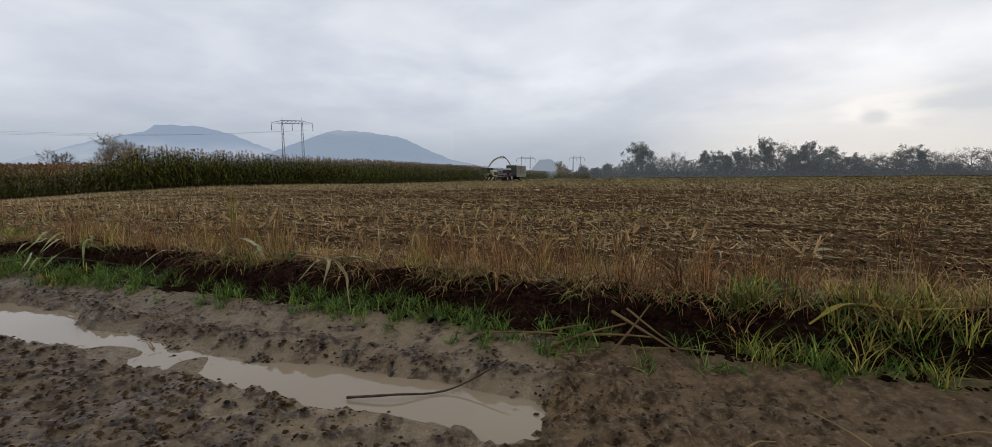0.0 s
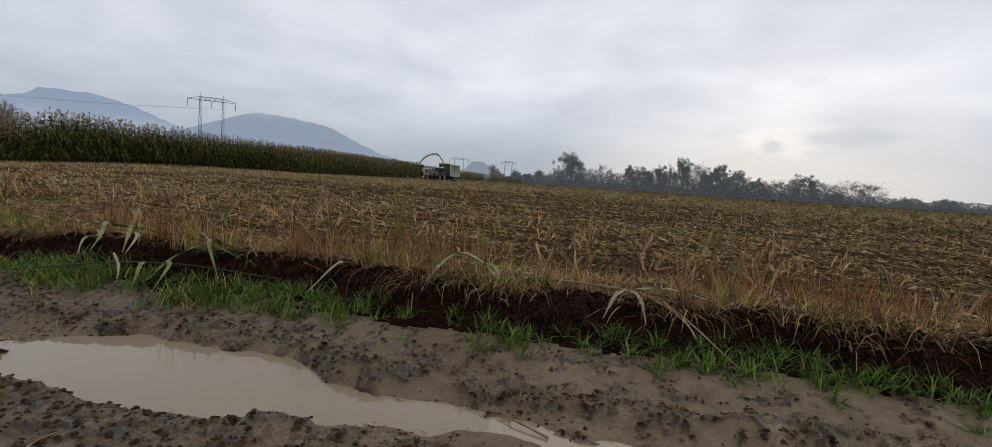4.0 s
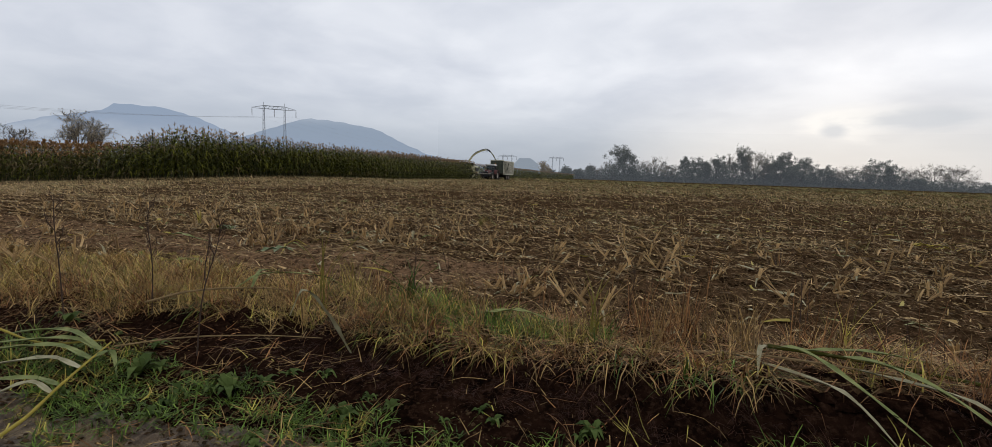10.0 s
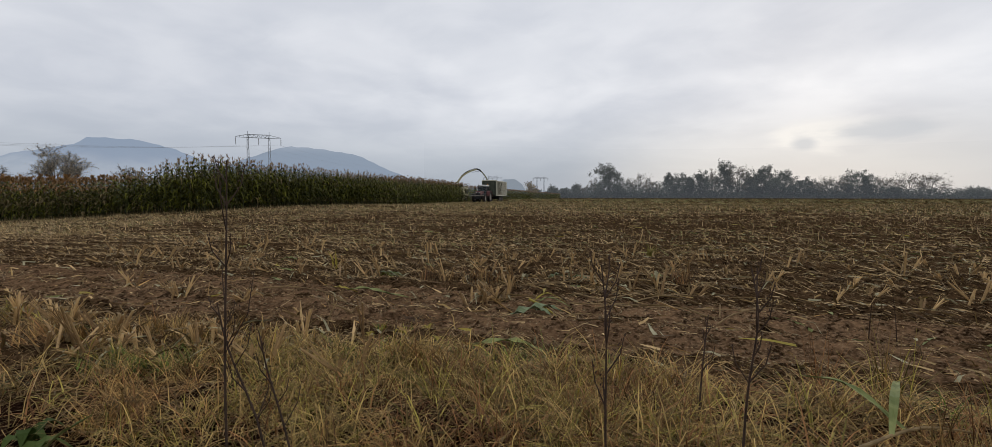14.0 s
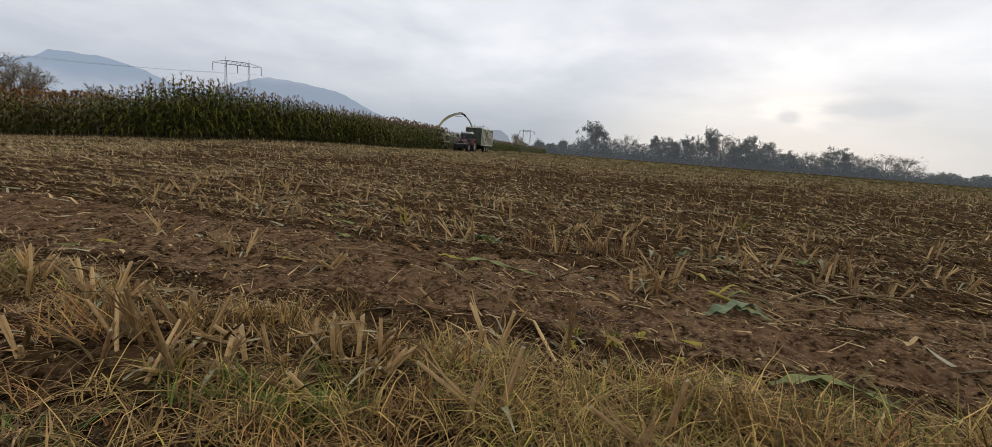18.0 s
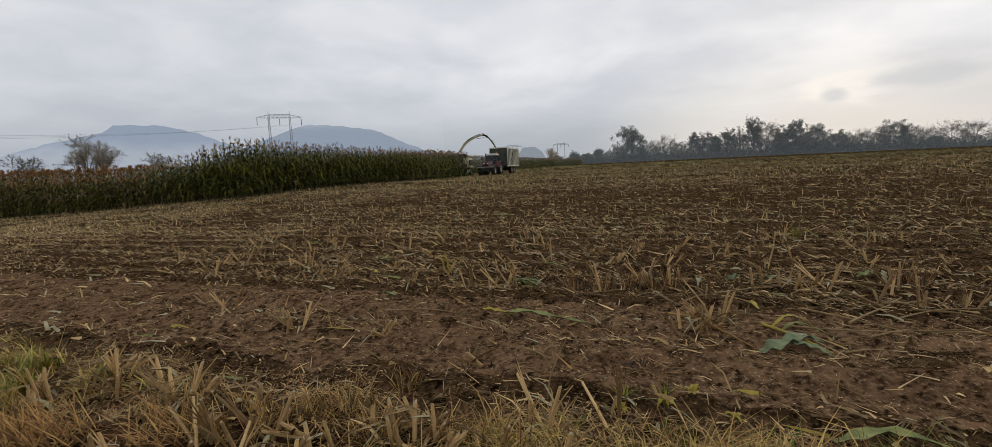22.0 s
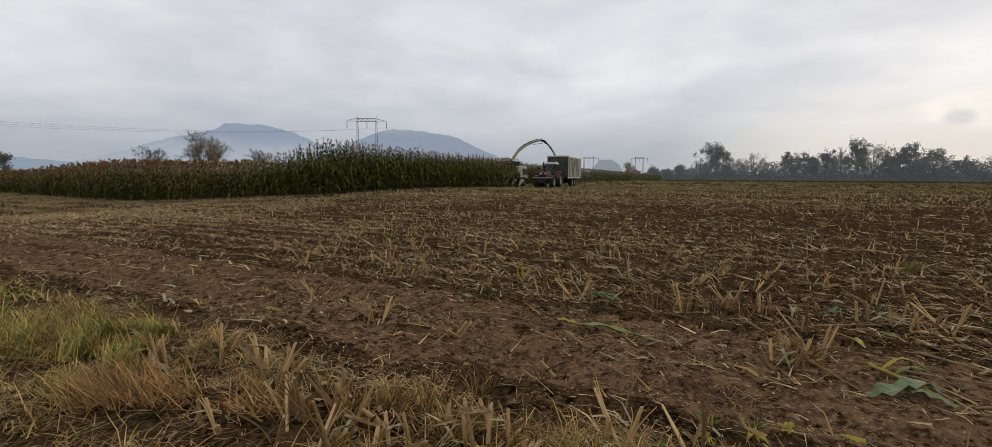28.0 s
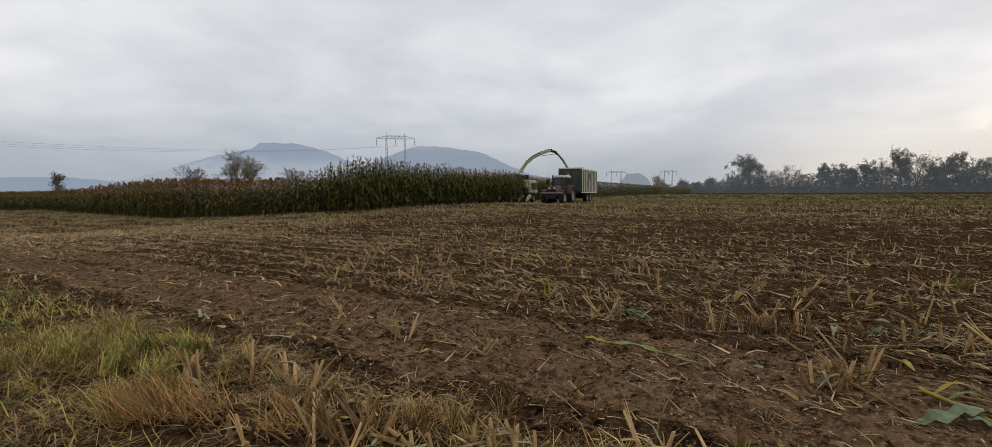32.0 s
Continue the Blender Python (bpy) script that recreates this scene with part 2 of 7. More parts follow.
M_rim = material("dusty_rim", (0.20, 0.17, 0.14), (0.34, 0.30, 0.25), 5, 0.6)
M_white = material("white_paint", (0.42, 0.41, 0.38), (0.58, 0.57, 0.53), 3, 0.45)
M_cream = material("pale_green_paint", (0.52, 0.49, 0.37), (0.68, 0.64, 0.50), 3, 0.5)
M_harv = material("harvester_paint", (0.33, 0.30, 0.17), (0.46, 0.42, 0.25), 3, 0.5)
M_slat = material("dirty_green_panel", (0.030, 0.030, 0.018), (0.065, 0.062, 0.038), 2, 0.7)
M_panel = material("dark_trailer_panel", (0.035, 0.042, 0.03), (0.08, 0.085, 0.06), 2, 0.65)
M_chaff = material("chopped_maize", (0.08, 0.075, 0.028), (0.40, 0.36, 0.15), 9, 0.9, by="island")
M_lamp = material("lamp_glass", (0.6, 0.6, 0.58), (0.8, 0.8, 0.78), 9, 0.15)
M_amber = material("amber_glass", (0.5, 0.2, 0.02), (0.6, 0.25, 0.03), 9, 0.2)

M_glass = bpy.data.materials.new("cab_glass")
M_glass.use_nodes = True
_b = M_glass.node_tree.nodes["Principled BSDF"]
_b.inputs["Base Color"].default_value = (0.25, 0.29, 0.30, 1)
_b.inputs["Roughness"].default_value, _b.inputs["Transmission Weight"].default_value, _b.inputs["IOR"].default_value = 0.05, 0.9, 1.3


def ground_material(name, soils, rough, wet, gloss=0.0, smooth_soils=None, smooth_rough=0.25, relief=0.55):
    """Soil in three tones at three scales, with clods in the relief; wet: how far the low gloss of damp patches goes."""
    mat = bpy.data.materials.new(name)
    mat.use_nodes = True
    n, l = links_of(mat)
    bsdf = n["Principled BSDF"]
    bsdf.inputs["Specular IOR Level"].default_value = gloss
    geo = n.new("ShaderNodeNewGeometry")

    def tex(scale, detail=8, kind="ShaderNodeTexNoise"):
        t = n.new(kind)
        t.inputs["Scale"].default_value = scale
        if kind == "ShaderNodeTexNoise":
            t.inputs["Detail"].default_value, t.inputs["Roughness"].default_value = detail, 0.62
        l.new(geo.outputs["Position"], t.inputs["Vector"])
        return t.outputs[0]

    def span(v, lo, hi):
        r = n.new("ShaderNodeMapRange")
        r.inputs["From Min"].default_value, r.inputs["From Max"].default_value = lo, hi
        l.new(v, r.inputs["Value"])
        return r.outputs["Result"]

    def mix(f, a, b):
        m = n.new("ShaderNodeMix")
        m.data_type = "RGBA"
        l.new(f, m.inputs[0])
        for sock, v in ((m.inputs[6], a), (m.inputs[7], b)):
            if isinstance(v, tuple):
                sock.default_value = (*v, 1)
            else:
                l.new(v, sock)
        return m.outputs[2]

    fine, mid, wide = tex(30), tex(9), tex(0.35, 4)
    # Besides real soil variation, the deep dark tones stand in for shade among clods.
    c = mix(span(mid, 0.38, 0.6), soils[0], soils[1])
    c = mix(span(fine, 0.5, 0.72), c, soils[2])
    dim = n.new("ShaderNodeMath")
    dim.operation = "MULTIPLY"
    l.new(span(wide, 0.42, 0.7), dim.inputs[0])
    dim.inputs[1].default_value = 0.5
    c = mix(dim.outputs[0], c, soils[3])
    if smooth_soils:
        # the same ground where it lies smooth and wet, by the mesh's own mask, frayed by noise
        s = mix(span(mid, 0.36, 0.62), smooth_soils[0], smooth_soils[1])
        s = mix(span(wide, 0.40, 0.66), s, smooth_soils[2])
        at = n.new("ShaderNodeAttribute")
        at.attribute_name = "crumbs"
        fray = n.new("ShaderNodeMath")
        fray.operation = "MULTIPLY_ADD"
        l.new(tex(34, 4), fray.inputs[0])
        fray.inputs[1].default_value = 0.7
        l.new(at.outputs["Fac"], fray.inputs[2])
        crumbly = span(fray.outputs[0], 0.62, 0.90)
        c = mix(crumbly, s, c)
    l.new(c, bsdf.inputs["Base Color"])
    damp = span(tex(1.6, 5), 0.40, 0.62)
    r = n.new("ShaderNodeMapRange")
    l.new(damp, r.inputs["Value"])
    r.inputs["To Min"].default_value, r.inputs["To Max"].default_value = rough, rough - wet
    l.new(r.outputs["Result"], bsdf.inputs["Roughness"])
    if smooth_soils:
        rr = n.new("ShaderNodeMix")
        l.new(crumbly, rr.inputs[0])
        rr.inputs[2].default_value = smooth_rough
        l.new(r.outputs["Result"], rr.inputs[3])
        l.new(rr.outputs[0], bsdf.inputs["Roughness"])
    b1 = n.new("ShaderNodeBump")
    b1.inputs["Strength"].default_value, b1.inputs["Distance"].default_value = relief, 0.05
    l.new(tex(22, 9), b1.inputs["Height"])
    b2 = n.new("ShaderNodeBump")
    b2.inputs["Strength"].default_value, b2.inputs["Distance"].default_value = 0.4, 0.015
    l.new(tex(95, 6), b2.inputs["Height"])
    l.new(b1.outputs[0], b2.inputs["Normal"])
    l.new(b2.outputs[0], bsdf.inputs["Normal"])
    return mat


M_soil = ground_material("field_soil", ((0.014, 0.0075, 0.0037), (0.180, 0.107, 0.058), (0.310, 0.205, 0.122), (0.112, 0.064, 0.034)), 0.95, 0.05, 0.0)
M_loose = ground_material("loose_soil", ((0.005, 0.003, 0.0015), (0.080, 0.047, 0.023), (0.172, 0.108, 0.059), (0.045, 0.025, 0.012)), 0.95, 0.05, 0.0, relief=0.8)
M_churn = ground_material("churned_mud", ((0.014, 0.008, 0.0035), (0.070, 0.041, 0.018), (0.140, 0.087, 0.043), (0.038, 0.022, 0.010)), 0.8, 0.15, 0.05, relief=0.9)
M_dull = ground_material("dull_mud", ((0.034, 0.021, 0.010), (0.165, 0.110, 0.060), (0.245, 0.172, 0.102), (0.120, 0.078, 0.041)), 0.7, 0.2, 0.1, relief=0.9)
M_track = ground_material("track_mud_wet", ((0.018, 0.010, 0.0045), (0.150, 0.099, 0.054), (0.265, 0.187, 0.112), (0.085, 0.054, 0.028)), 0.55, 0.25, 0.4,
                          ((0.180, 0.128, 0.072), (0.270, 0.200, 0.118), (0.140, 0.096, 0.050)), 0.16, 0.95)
# Dark reddish soil taken to near black: the bank's shade is in its colour.
M_bank = ground_material("shaded_bank_soil", ((0.004, 0.002, 0.0015), (0.020, 0.0095, 0.006), (0.050, 0.026, 0.016), (0.012, 0.006, 0.004)), 0.95, 0.05, relief=0.9)
M_far_field = ground_material("stubble_field", ((0.010, 0.0065, 0.003), (0.056, 0.036, 0.016), (0.115, 0.078, 0.036), (0.044, 0.030, 0.012)), 0.95, 0.02)

M_water = bpy.data.materials.new("muddy_water")
M_water.use_nodes = True
_b = M_water.node_tree.nodes["Principled BSDF"]
_b.inputs["Base Color"].default_value = (0.25, 0.195, 0.13, 1)
_b.inputs["Roughness"].default_value, _b.inputs["IOR"].default_value = 0.02, 1.33

# ---- plan: u runs along the track's bank, v across it towards the field ----
BANK_O, BANK_E, BANK_M = np.array([7.0, -2.6]), np.array([-0.852, 0.523]), np.array([0.523, 0.852])
ROW_DIR = np.array([0.438, 0.899])              # the way the maize rows and the machines run


def to_uv(x, y):
    return (x - BANK_O[0]) * BANK_E[0] + (y - BANK_O[1]) * BANK_E[1], (x - BANK_O[0]) * BANK_M[0] + (y - BANK_O[1]) * BANK_M[1]


def to_xy(u, v):
    return BANK_O[0] + u * BANK_E[0] + v * BANK_M[0], BANK_O[1] + u * BANK_E[1] + v * BANK_M[1]


_table = np.random.RandomState(5).rand(256, 256)


def vnoise(x, y):
    """Smooth value noise, 0 to 1, on arrays."""
    x, y = np.asarray(x, float), np.asarray(y, float)
    i, j = np.floor(x).astype(int), np.floor(y).astype(int)
    a, b = x - i, y - j
    a, b = a * a * (3 - 2 * a), b * b * (3 - 2 * b)
    i0, i1, j0, j1 = i & 255, (i + 1) & 255, j & 255, (j + 1) & 255
    return (_table[i0, j0] * (1 - a) + _table[i1, j0] * a) * (1 - b) + (_table[i0, j1] * (1 - a) + _table[i1, j1] * a) * b


def fbm(x, y, octaves=4, gain=0.5):
    total, amp, norm = 0.0, 1.0, 0.0
    for k in range(octaves):
        total = total + amp * vnoise(x * 2.03**k + 17.3 * k, y * 2.03**k + 5.1 * k)
        norm += amp
        amp *= gain
    return total / norm


def smooth(lo, hi, x):
    t = np.clip((x - lo) / (hi - lo), 0, 1)
    return t * t * (3 - 2 * t)


def rut_edges(u):
    """The far and the near edge of the flooded rut."""
    wide = smooth(-3.5, -3.0, u) * (1 - smooth(-1.9, -1.3, u))
    return -1.34 + 0.22 * wide + 0.12 * (1 - smooth(-6.2, -5.5, u)), -1.76 - 0.2 * wide + 0.10 * (1 - smooth(-7.0, -6.2, u))


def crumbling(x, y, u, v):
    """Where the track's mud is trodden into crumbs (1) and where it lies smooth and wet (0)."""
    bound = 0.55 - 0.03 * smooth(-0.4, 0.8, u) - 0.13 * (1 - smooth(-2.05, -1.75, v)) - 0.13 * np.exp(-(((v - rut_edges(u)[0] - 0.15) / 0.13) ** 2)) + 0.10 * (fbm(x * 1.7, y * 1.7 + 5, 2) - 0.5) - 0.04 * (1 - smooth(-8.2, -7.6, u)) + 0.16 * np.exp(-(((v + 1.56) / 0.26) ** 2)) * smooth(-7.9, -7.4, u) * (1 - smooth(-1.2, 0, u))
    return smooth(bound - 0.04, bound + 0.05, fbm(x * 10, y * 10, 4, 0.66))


def height(x, y):
    """The ground's height: rutted track, verge, small scarp, field that swells towards the maize and dips beside it."""
    x, y = np.asarray(x, float), np.asarray(y, float)
    u, v = to_uv(x, y)
    wob = (fbm(u * 0.8, v * 0.3 + 3) - 0.5) * 0.35
    w = v + wob
    soft = smooth(4.0, 8.5, u)                                   # the scarp fades out along the track
    crest = (0.175 - 0.13 * smooth(0.1, 2.6, u)) * (1 - soft) + 0.03 * soft
    step_ = 0.12 * smooth(0.8, 2.2, u) * (1 - soft)
    lip = smooth(-0.50 + 0.6 * step_ - 0.5 * soft, -0.06 + step_ + 0.3 * soft, w)
    verge = -0.15 + 0.13 * smooth(-1.05, -0.45, w)
    back = crest * (1 - smooth(0.1, 1.8, w)) + 0.03
    z = verge * (1 - lip) + back * lip
    road = 1 - smooth(-1.15, -0.6, w)
    # two ruts, deep prints in the churned middle
    r_ = v + 0.16 * (fbm(u * 0.9, 2.2) - 0.5) + 0.07 * (fbm(u * 4, v * 4, 2) - 0.5)
    far_, near_ = rut_edges(u)
    inside = smooth(near_ - 0.09, near_ + 0.09, r_) * (1 - smooth(far_ - 0.08, far_ + 0.10, r_)) * smooth(-7.9, -7.5, u) * (1 - 0.55 * smooth(-1.75, -1.3, u)) * (1 - smooth(-0.6, 0.6, u))
    rut = -0.085 * inside * (1 - (0.54 + 0.6 * (fbm(u * 2.2, v * 2.2 + 1, 2) - 0.5)) * smooth(-6.4, -5.7, u) * (1 - smooth(-4.0, -3.3, u))) - 0.06 * np.exp(-(((v + 3.6) / 0.32) ** 2))
    crumbs = crumbling(x, y, u, v) * (0.010 + 0.060 * fbm(x * 24, y * 24, 2, 0.7))
    churn = (fbm(x * 3.1, y * 3.1, 3, 0.5) - 0.5) * 0.07
    ridge_ = 0.05 * np.exp(-(((v - far_ - 0.15 + 0.1 * (fbm(u * 0.7, 5.5) - 0.5)) / 0.11) ** 2)) * (0.2 + 1.1 * smooth(0.35, 0.6, fbm(u * 1.7, v + 8, 3)))
    film = 0.03 * np.exp(-(((v + 0.86) / 0.14) ** 2))
    z = z + road * (rut + churn * (1 - 0.7 * inside) + crumbs * (1 - 0.75 * inside) + (ridge_ - film) * (1 - smooth(1.5, 3.5, u)))
    # field relief: row ridges near, clods, and the long swell
    field = smooth(0.1, 0.8, w)
    near = 1 - smooth(14, 30, np.hypot(x - 4, y))
    z = z + field * near * ((fbm(x * 1.7, y * 1.7, 3) - 0.5) * 0.10 + (fbm(x * 8, y * 8, 4, 0.65) - 0.5) * 0.10
                            + 0.025 * np.cos(v * 2 * np.pi / 0.75))
    z = z + lip * ((fbm(x * 6, y * 6, 3) - 0.5) * 0.12 + (0.1 - np.abs(fbm(x * 13, y * 13, 3) - 0.5)) * 0.16) * (1 - field)
    far = np.hypot(x, y)
    z = z + (0.46 * smooth(7, 25, v) - 0.24 * smooth(29, 47, v)) * (1 - smooth(110, 330, far))
    dip = smooth(4, 30, -x - 0.12 * (y - 30)) * smooth(10, 34, y) * (1 - smooth(200, 400, far))
    z = z - 1.2 * dip
    return z + (fbm(x * 0.06, y * 0.06, 3) - 0.5) * 0.25 * smooth(12, 40, far) * (1 - smooth(200, 400, far))


def spread(lo, hi, step, grow, reach):
    """Even steps from lo to hi, growing beyond to the given reach."""
    mid = list(np.arange(lo, hi, step))
    out, d, s = [], 0.0, step
    while d < reach:
        s = min(s * grow, 260)
        d += s
        out.append(d)
    return np.array([lo - d for d in reversed(out)] + mid + [mid[-1] + d for d in out])


def mesh_object(name, verts, faces, mats, index=None, parent=None, smooth_faces=False):
    """One mesh from arrays: quads or triangles (faces: n x 4 or n x 3)."""
    verts, faces = np.asarray(verts, np.float32), np.asarray(faces, np.int32)
    me = bpy.data.meshes.new(name)
    me.vertices.add(len(verts))
    me.vertices.foreach_set("co", verts.ravel())
    k = faces.shape[1]
    me.loops.add(len(faces) * k)
    me.loops.foreach_set("vertex_index", faces.ravel())
    me.polygons.add(len(faces))
    me.polygons.foreach_set("loop_start", np.arange(0, len(faces) * k, k, dtype=np.int32))
    for m in mats:
        me.materials.append(m)
    if index is not None:
        me.polygons.foreach_set("material_index", np.asarray(index, np.int32))
    if smooth_faces:
        me.polygons.foreach_set("use_smooth", np.ones(len(faces), bool))
    me.update(calc_edges=True)
    ob = new(name, me)
    if parent is not None:
        ob.parent = parent
    return ob


us = spread(-11.0, 8.0, 0.036, 1.075, 3600)
us = np.concatenate([us[us < 7.99], np.arange(8.0, 13.0, 0.065), 13.0 + np.cumsum(0.065 * 1.08 ** np.arange(0, 58)), np.linspace(100, 3700, 40)])
vs = spread(-4.0, 0.3, 0.027, 1.075, 3600)
vs = np.concatenate([vs[vs < 0.28], np.arange(0.28, 6.4, 0.05), 6.4 + np.cumsum(0.05 * 1.07 ** np.arange(0, 62)), np.linspace(60, 3600, 40)])
U, V = np.meshgrid(us, vs, indexing="ij")
GX, GY = to_xy(U, V)
GZ = height(GX, GY)
nu, nv = U.shape
gid = np.arange(nu * nv).reshape(nu, nv)
quads = np.stack([gid[:-1, :-1], gid[:-1, 1:], gid[1:, 1:], gid[1:, :-1]], -1).reshape(-1, 4)[:, ::-1]
cu, cv = (U[:-1, :-1] + U[1:, 1:]).ravel() / 2, (V[:-1, :-1] + V[1:, 1:]).ravel() / 2
cx, cy = to_xy(cu, cv)
cw = cv + (fbm(cu * 0.8, cv * 0.3 + 3) - 0.5) * 0.35
is_road = (cw < -0.52 - 0.45 * smooth(0.6, 1.6, cu) - 0.3 * smooth(2.5, 4.0, cu) + 0.25 * (fbm(cx * 2, cy * 2) - 0.5)) & (cv > -7.5)
gverts = np.stack([GX, GY, GZ], -1).reshape(-1, 3)


def ground_piece(name, pick, mats, index):
    f = quads[pick]
    used, inv = np.unique(f, return_inverse=True)
    return mesh_object(name, gverts[used], inv.reshape(-1, 4), mats, index[pick] if index is not None else None, smooth_faces=True)


far_c = np.hypot(cx - 4, cy)
# Near-black bank soil also runs under the matted grass, as shade between blades.
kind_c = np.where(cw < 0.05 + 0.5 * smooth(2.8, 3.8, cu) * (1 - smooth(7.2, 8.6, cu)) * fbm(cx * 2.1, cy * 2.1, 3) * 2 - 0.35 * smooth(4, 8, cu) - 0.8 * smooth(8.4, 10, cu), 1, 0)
lane_c = np.exp(-(((cv - 1.95) / 0.65) ** 2)) + np.exp(-(((cv - 3.15) / 0.5) ** 2))
kind_c = np.where((kind_c == 0) & (lane_c * smooth(0.0, 4.0, cu) < 0.25 + 0.7 * fbm(cx * 1.6, cy * 1.6, 4)), 3, kind_c)
# Darker loose soil below the edge straw stands in for shade between stems.
kind_c = np.where((kind_c == 0) & (cv < 1.0 + 0.5 * fbm(cx * 2, cy * 2, 3)), 3, kind_c)
kind_c = np.where((far_c + 9 * (fbm(cx * 0.3, cy * 0.3) - 0.5) > 26) & (cv > 0), 2, kind_c)
kind_c = np.where(cv < -3.5, 3, kind_c)
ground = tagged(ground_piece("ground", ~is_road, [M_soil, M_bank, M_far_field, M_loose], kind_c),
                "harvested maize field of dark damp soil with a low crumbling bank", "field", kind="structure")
dull = (cu < -7.6 + 0.6 * (fbm(cx * 2, cy * 2) - 0.5)).astype(int)
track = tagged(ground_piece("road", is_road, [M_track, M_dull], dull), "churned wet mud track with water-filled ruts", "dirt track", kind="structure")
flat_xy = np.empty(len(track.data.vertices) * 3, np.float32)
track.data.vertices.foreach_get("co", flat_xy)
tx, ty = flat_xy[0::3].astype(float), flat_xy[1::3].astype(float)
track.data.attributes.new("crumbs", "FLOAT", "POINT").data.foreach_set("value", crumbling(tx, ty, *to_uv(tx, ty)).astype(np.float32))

pu, pv = np.meshgrid(np.linspace(-8.2, 3.2, 46), np.linspace(-2.35, -0.98, 8), indexing="ij")
px, py = to_xy(pu, pv)
pid = np.arange(pu.size).reshape(pu.shape)
pq = np.stack([pid[:-1, :-1], pid[:-1, 1:], pid[1:, 1:], pid[1:, :-1]], -1).reshape(-1, 4)[:, ::-1]
puddle = tagged(mesh_object("water_puddle", np.stack([px, py, np.full(pu.shape, -0.185)], -1).reshape(-1, 3), pq, [M_water]),
                "long still puddle of brown muddy water lying in the wheel rut", "puddle", kind="structure")

# ---- small builders ----
def part(name, bm, mat, parent, label=""):
    """Links a bmesh as one mesh object under a thing or a part."""
    me = bpy.data.meshes.new(name)
    bm.to_mesh(me)
    bm.free()
    for m in mat if isinstance(mat, (list, tuple)) else (mat,):
        me.materials.append(m)
    ob = new(name, me)
    ob.parent = parent
    if label:
        ob["label"] = label
    return ob


def thing(name, label, category, at=None, group="", kind=""):
    ob = new(name)
    ob.empty_display_size = 0.2
    if at is not None:
        ob.matrix_world = at
    return tagged(ob, label, category, group, kind)


def box(bm, x0, x1, y0, y1, z0, z1, bevel=0.0, top=(1, 1), shift=0.0):
    """A bevelled box; top: how far its upper face is drawn in, shift: how far it leans along x."""
    vs = [bm.verts.new((x, y, z)) for z in (z0, z1) for y in (y0, y1) for x in (x0, x1)]
    mx, my = (x0 + x1) / 2, (y0 + y1) / 2
    for v in vs[4:]:
        v.co.x, v.co.y = mx + (v.co.x - mx) * top[0] + shift, my + (v.co.y - my) * top[1]
    fs = [bm.faces.new([vs[i] for i in q]) for q in ((0, 2, 3, 1), (4, 5, 7, 6), (0, 1, 5, 4), (2, 6, 7, 3), (0, 4, 6, 2), (1, 3, 7, 5))]
    if bevel:
        edges = {e for f in fs for e in f.edges}
        bmesh.ops.bevel(bm, geom=list(edges), offset=bevel, segments=2, affect="EDGES", profile=0.6)
    return bm


def tube(bm, pts, radii, sides=8, caps=True):
    """A round tube through points."""
    pts = [Vector(p) for p in pts]
    rings = []
    for i, p in enumerate(pts):
        d = (pts[min(i + 1, len(pts) - 1)] - pts[max(i - 1, 0)]).normalized()
        a = d.orthogonal().normalized() if i == 0 else (a - d * a.dot(d)).normalized()
        b = d.cross(a)
        r = radii[i] if isinstance(radii, (list, tuple)) else radii
        rings.append([bm.verts.new(p + r * (math.cos(2 * math.pi * k / sides) * a + math.sin(2 * math.pi * k / sides) * b)) for k in range(sides)])
    for r0, r1 in zip(rings, rings[1:]):
        for k in range(sides):
            bm.faces.new((r0[k], r0[(k + 1) % sides], r1[(k + 1) % sides], r1[k]))
    if caps:
        bm.faces.new(list(reversed(rings[0])))
        bm.faces.new(rings[-1])
    return bm


def ring(bm, profile, sides=24, axis="y"):
    """A body of revolution round the y axis from (radius, along) pairs; closed profile."""
    rings = []
    for k in range(sides):
        c, s = math.cos(2 * math.pi * k / sides), math.sin(2 * math.pi * k / sides)
        rings.append([bm.verts.new((r * c, y, r * s)) for r, y in profile])
    n = len(profile)
    for k in range(sides):
        a, b = rings[k], rings[(k + 1) % sides]
        for i in range(n):
            bm.faces.new((a[i], a[(i + 1) % n], b[(i + 1) % n], b[i]))
    return bm


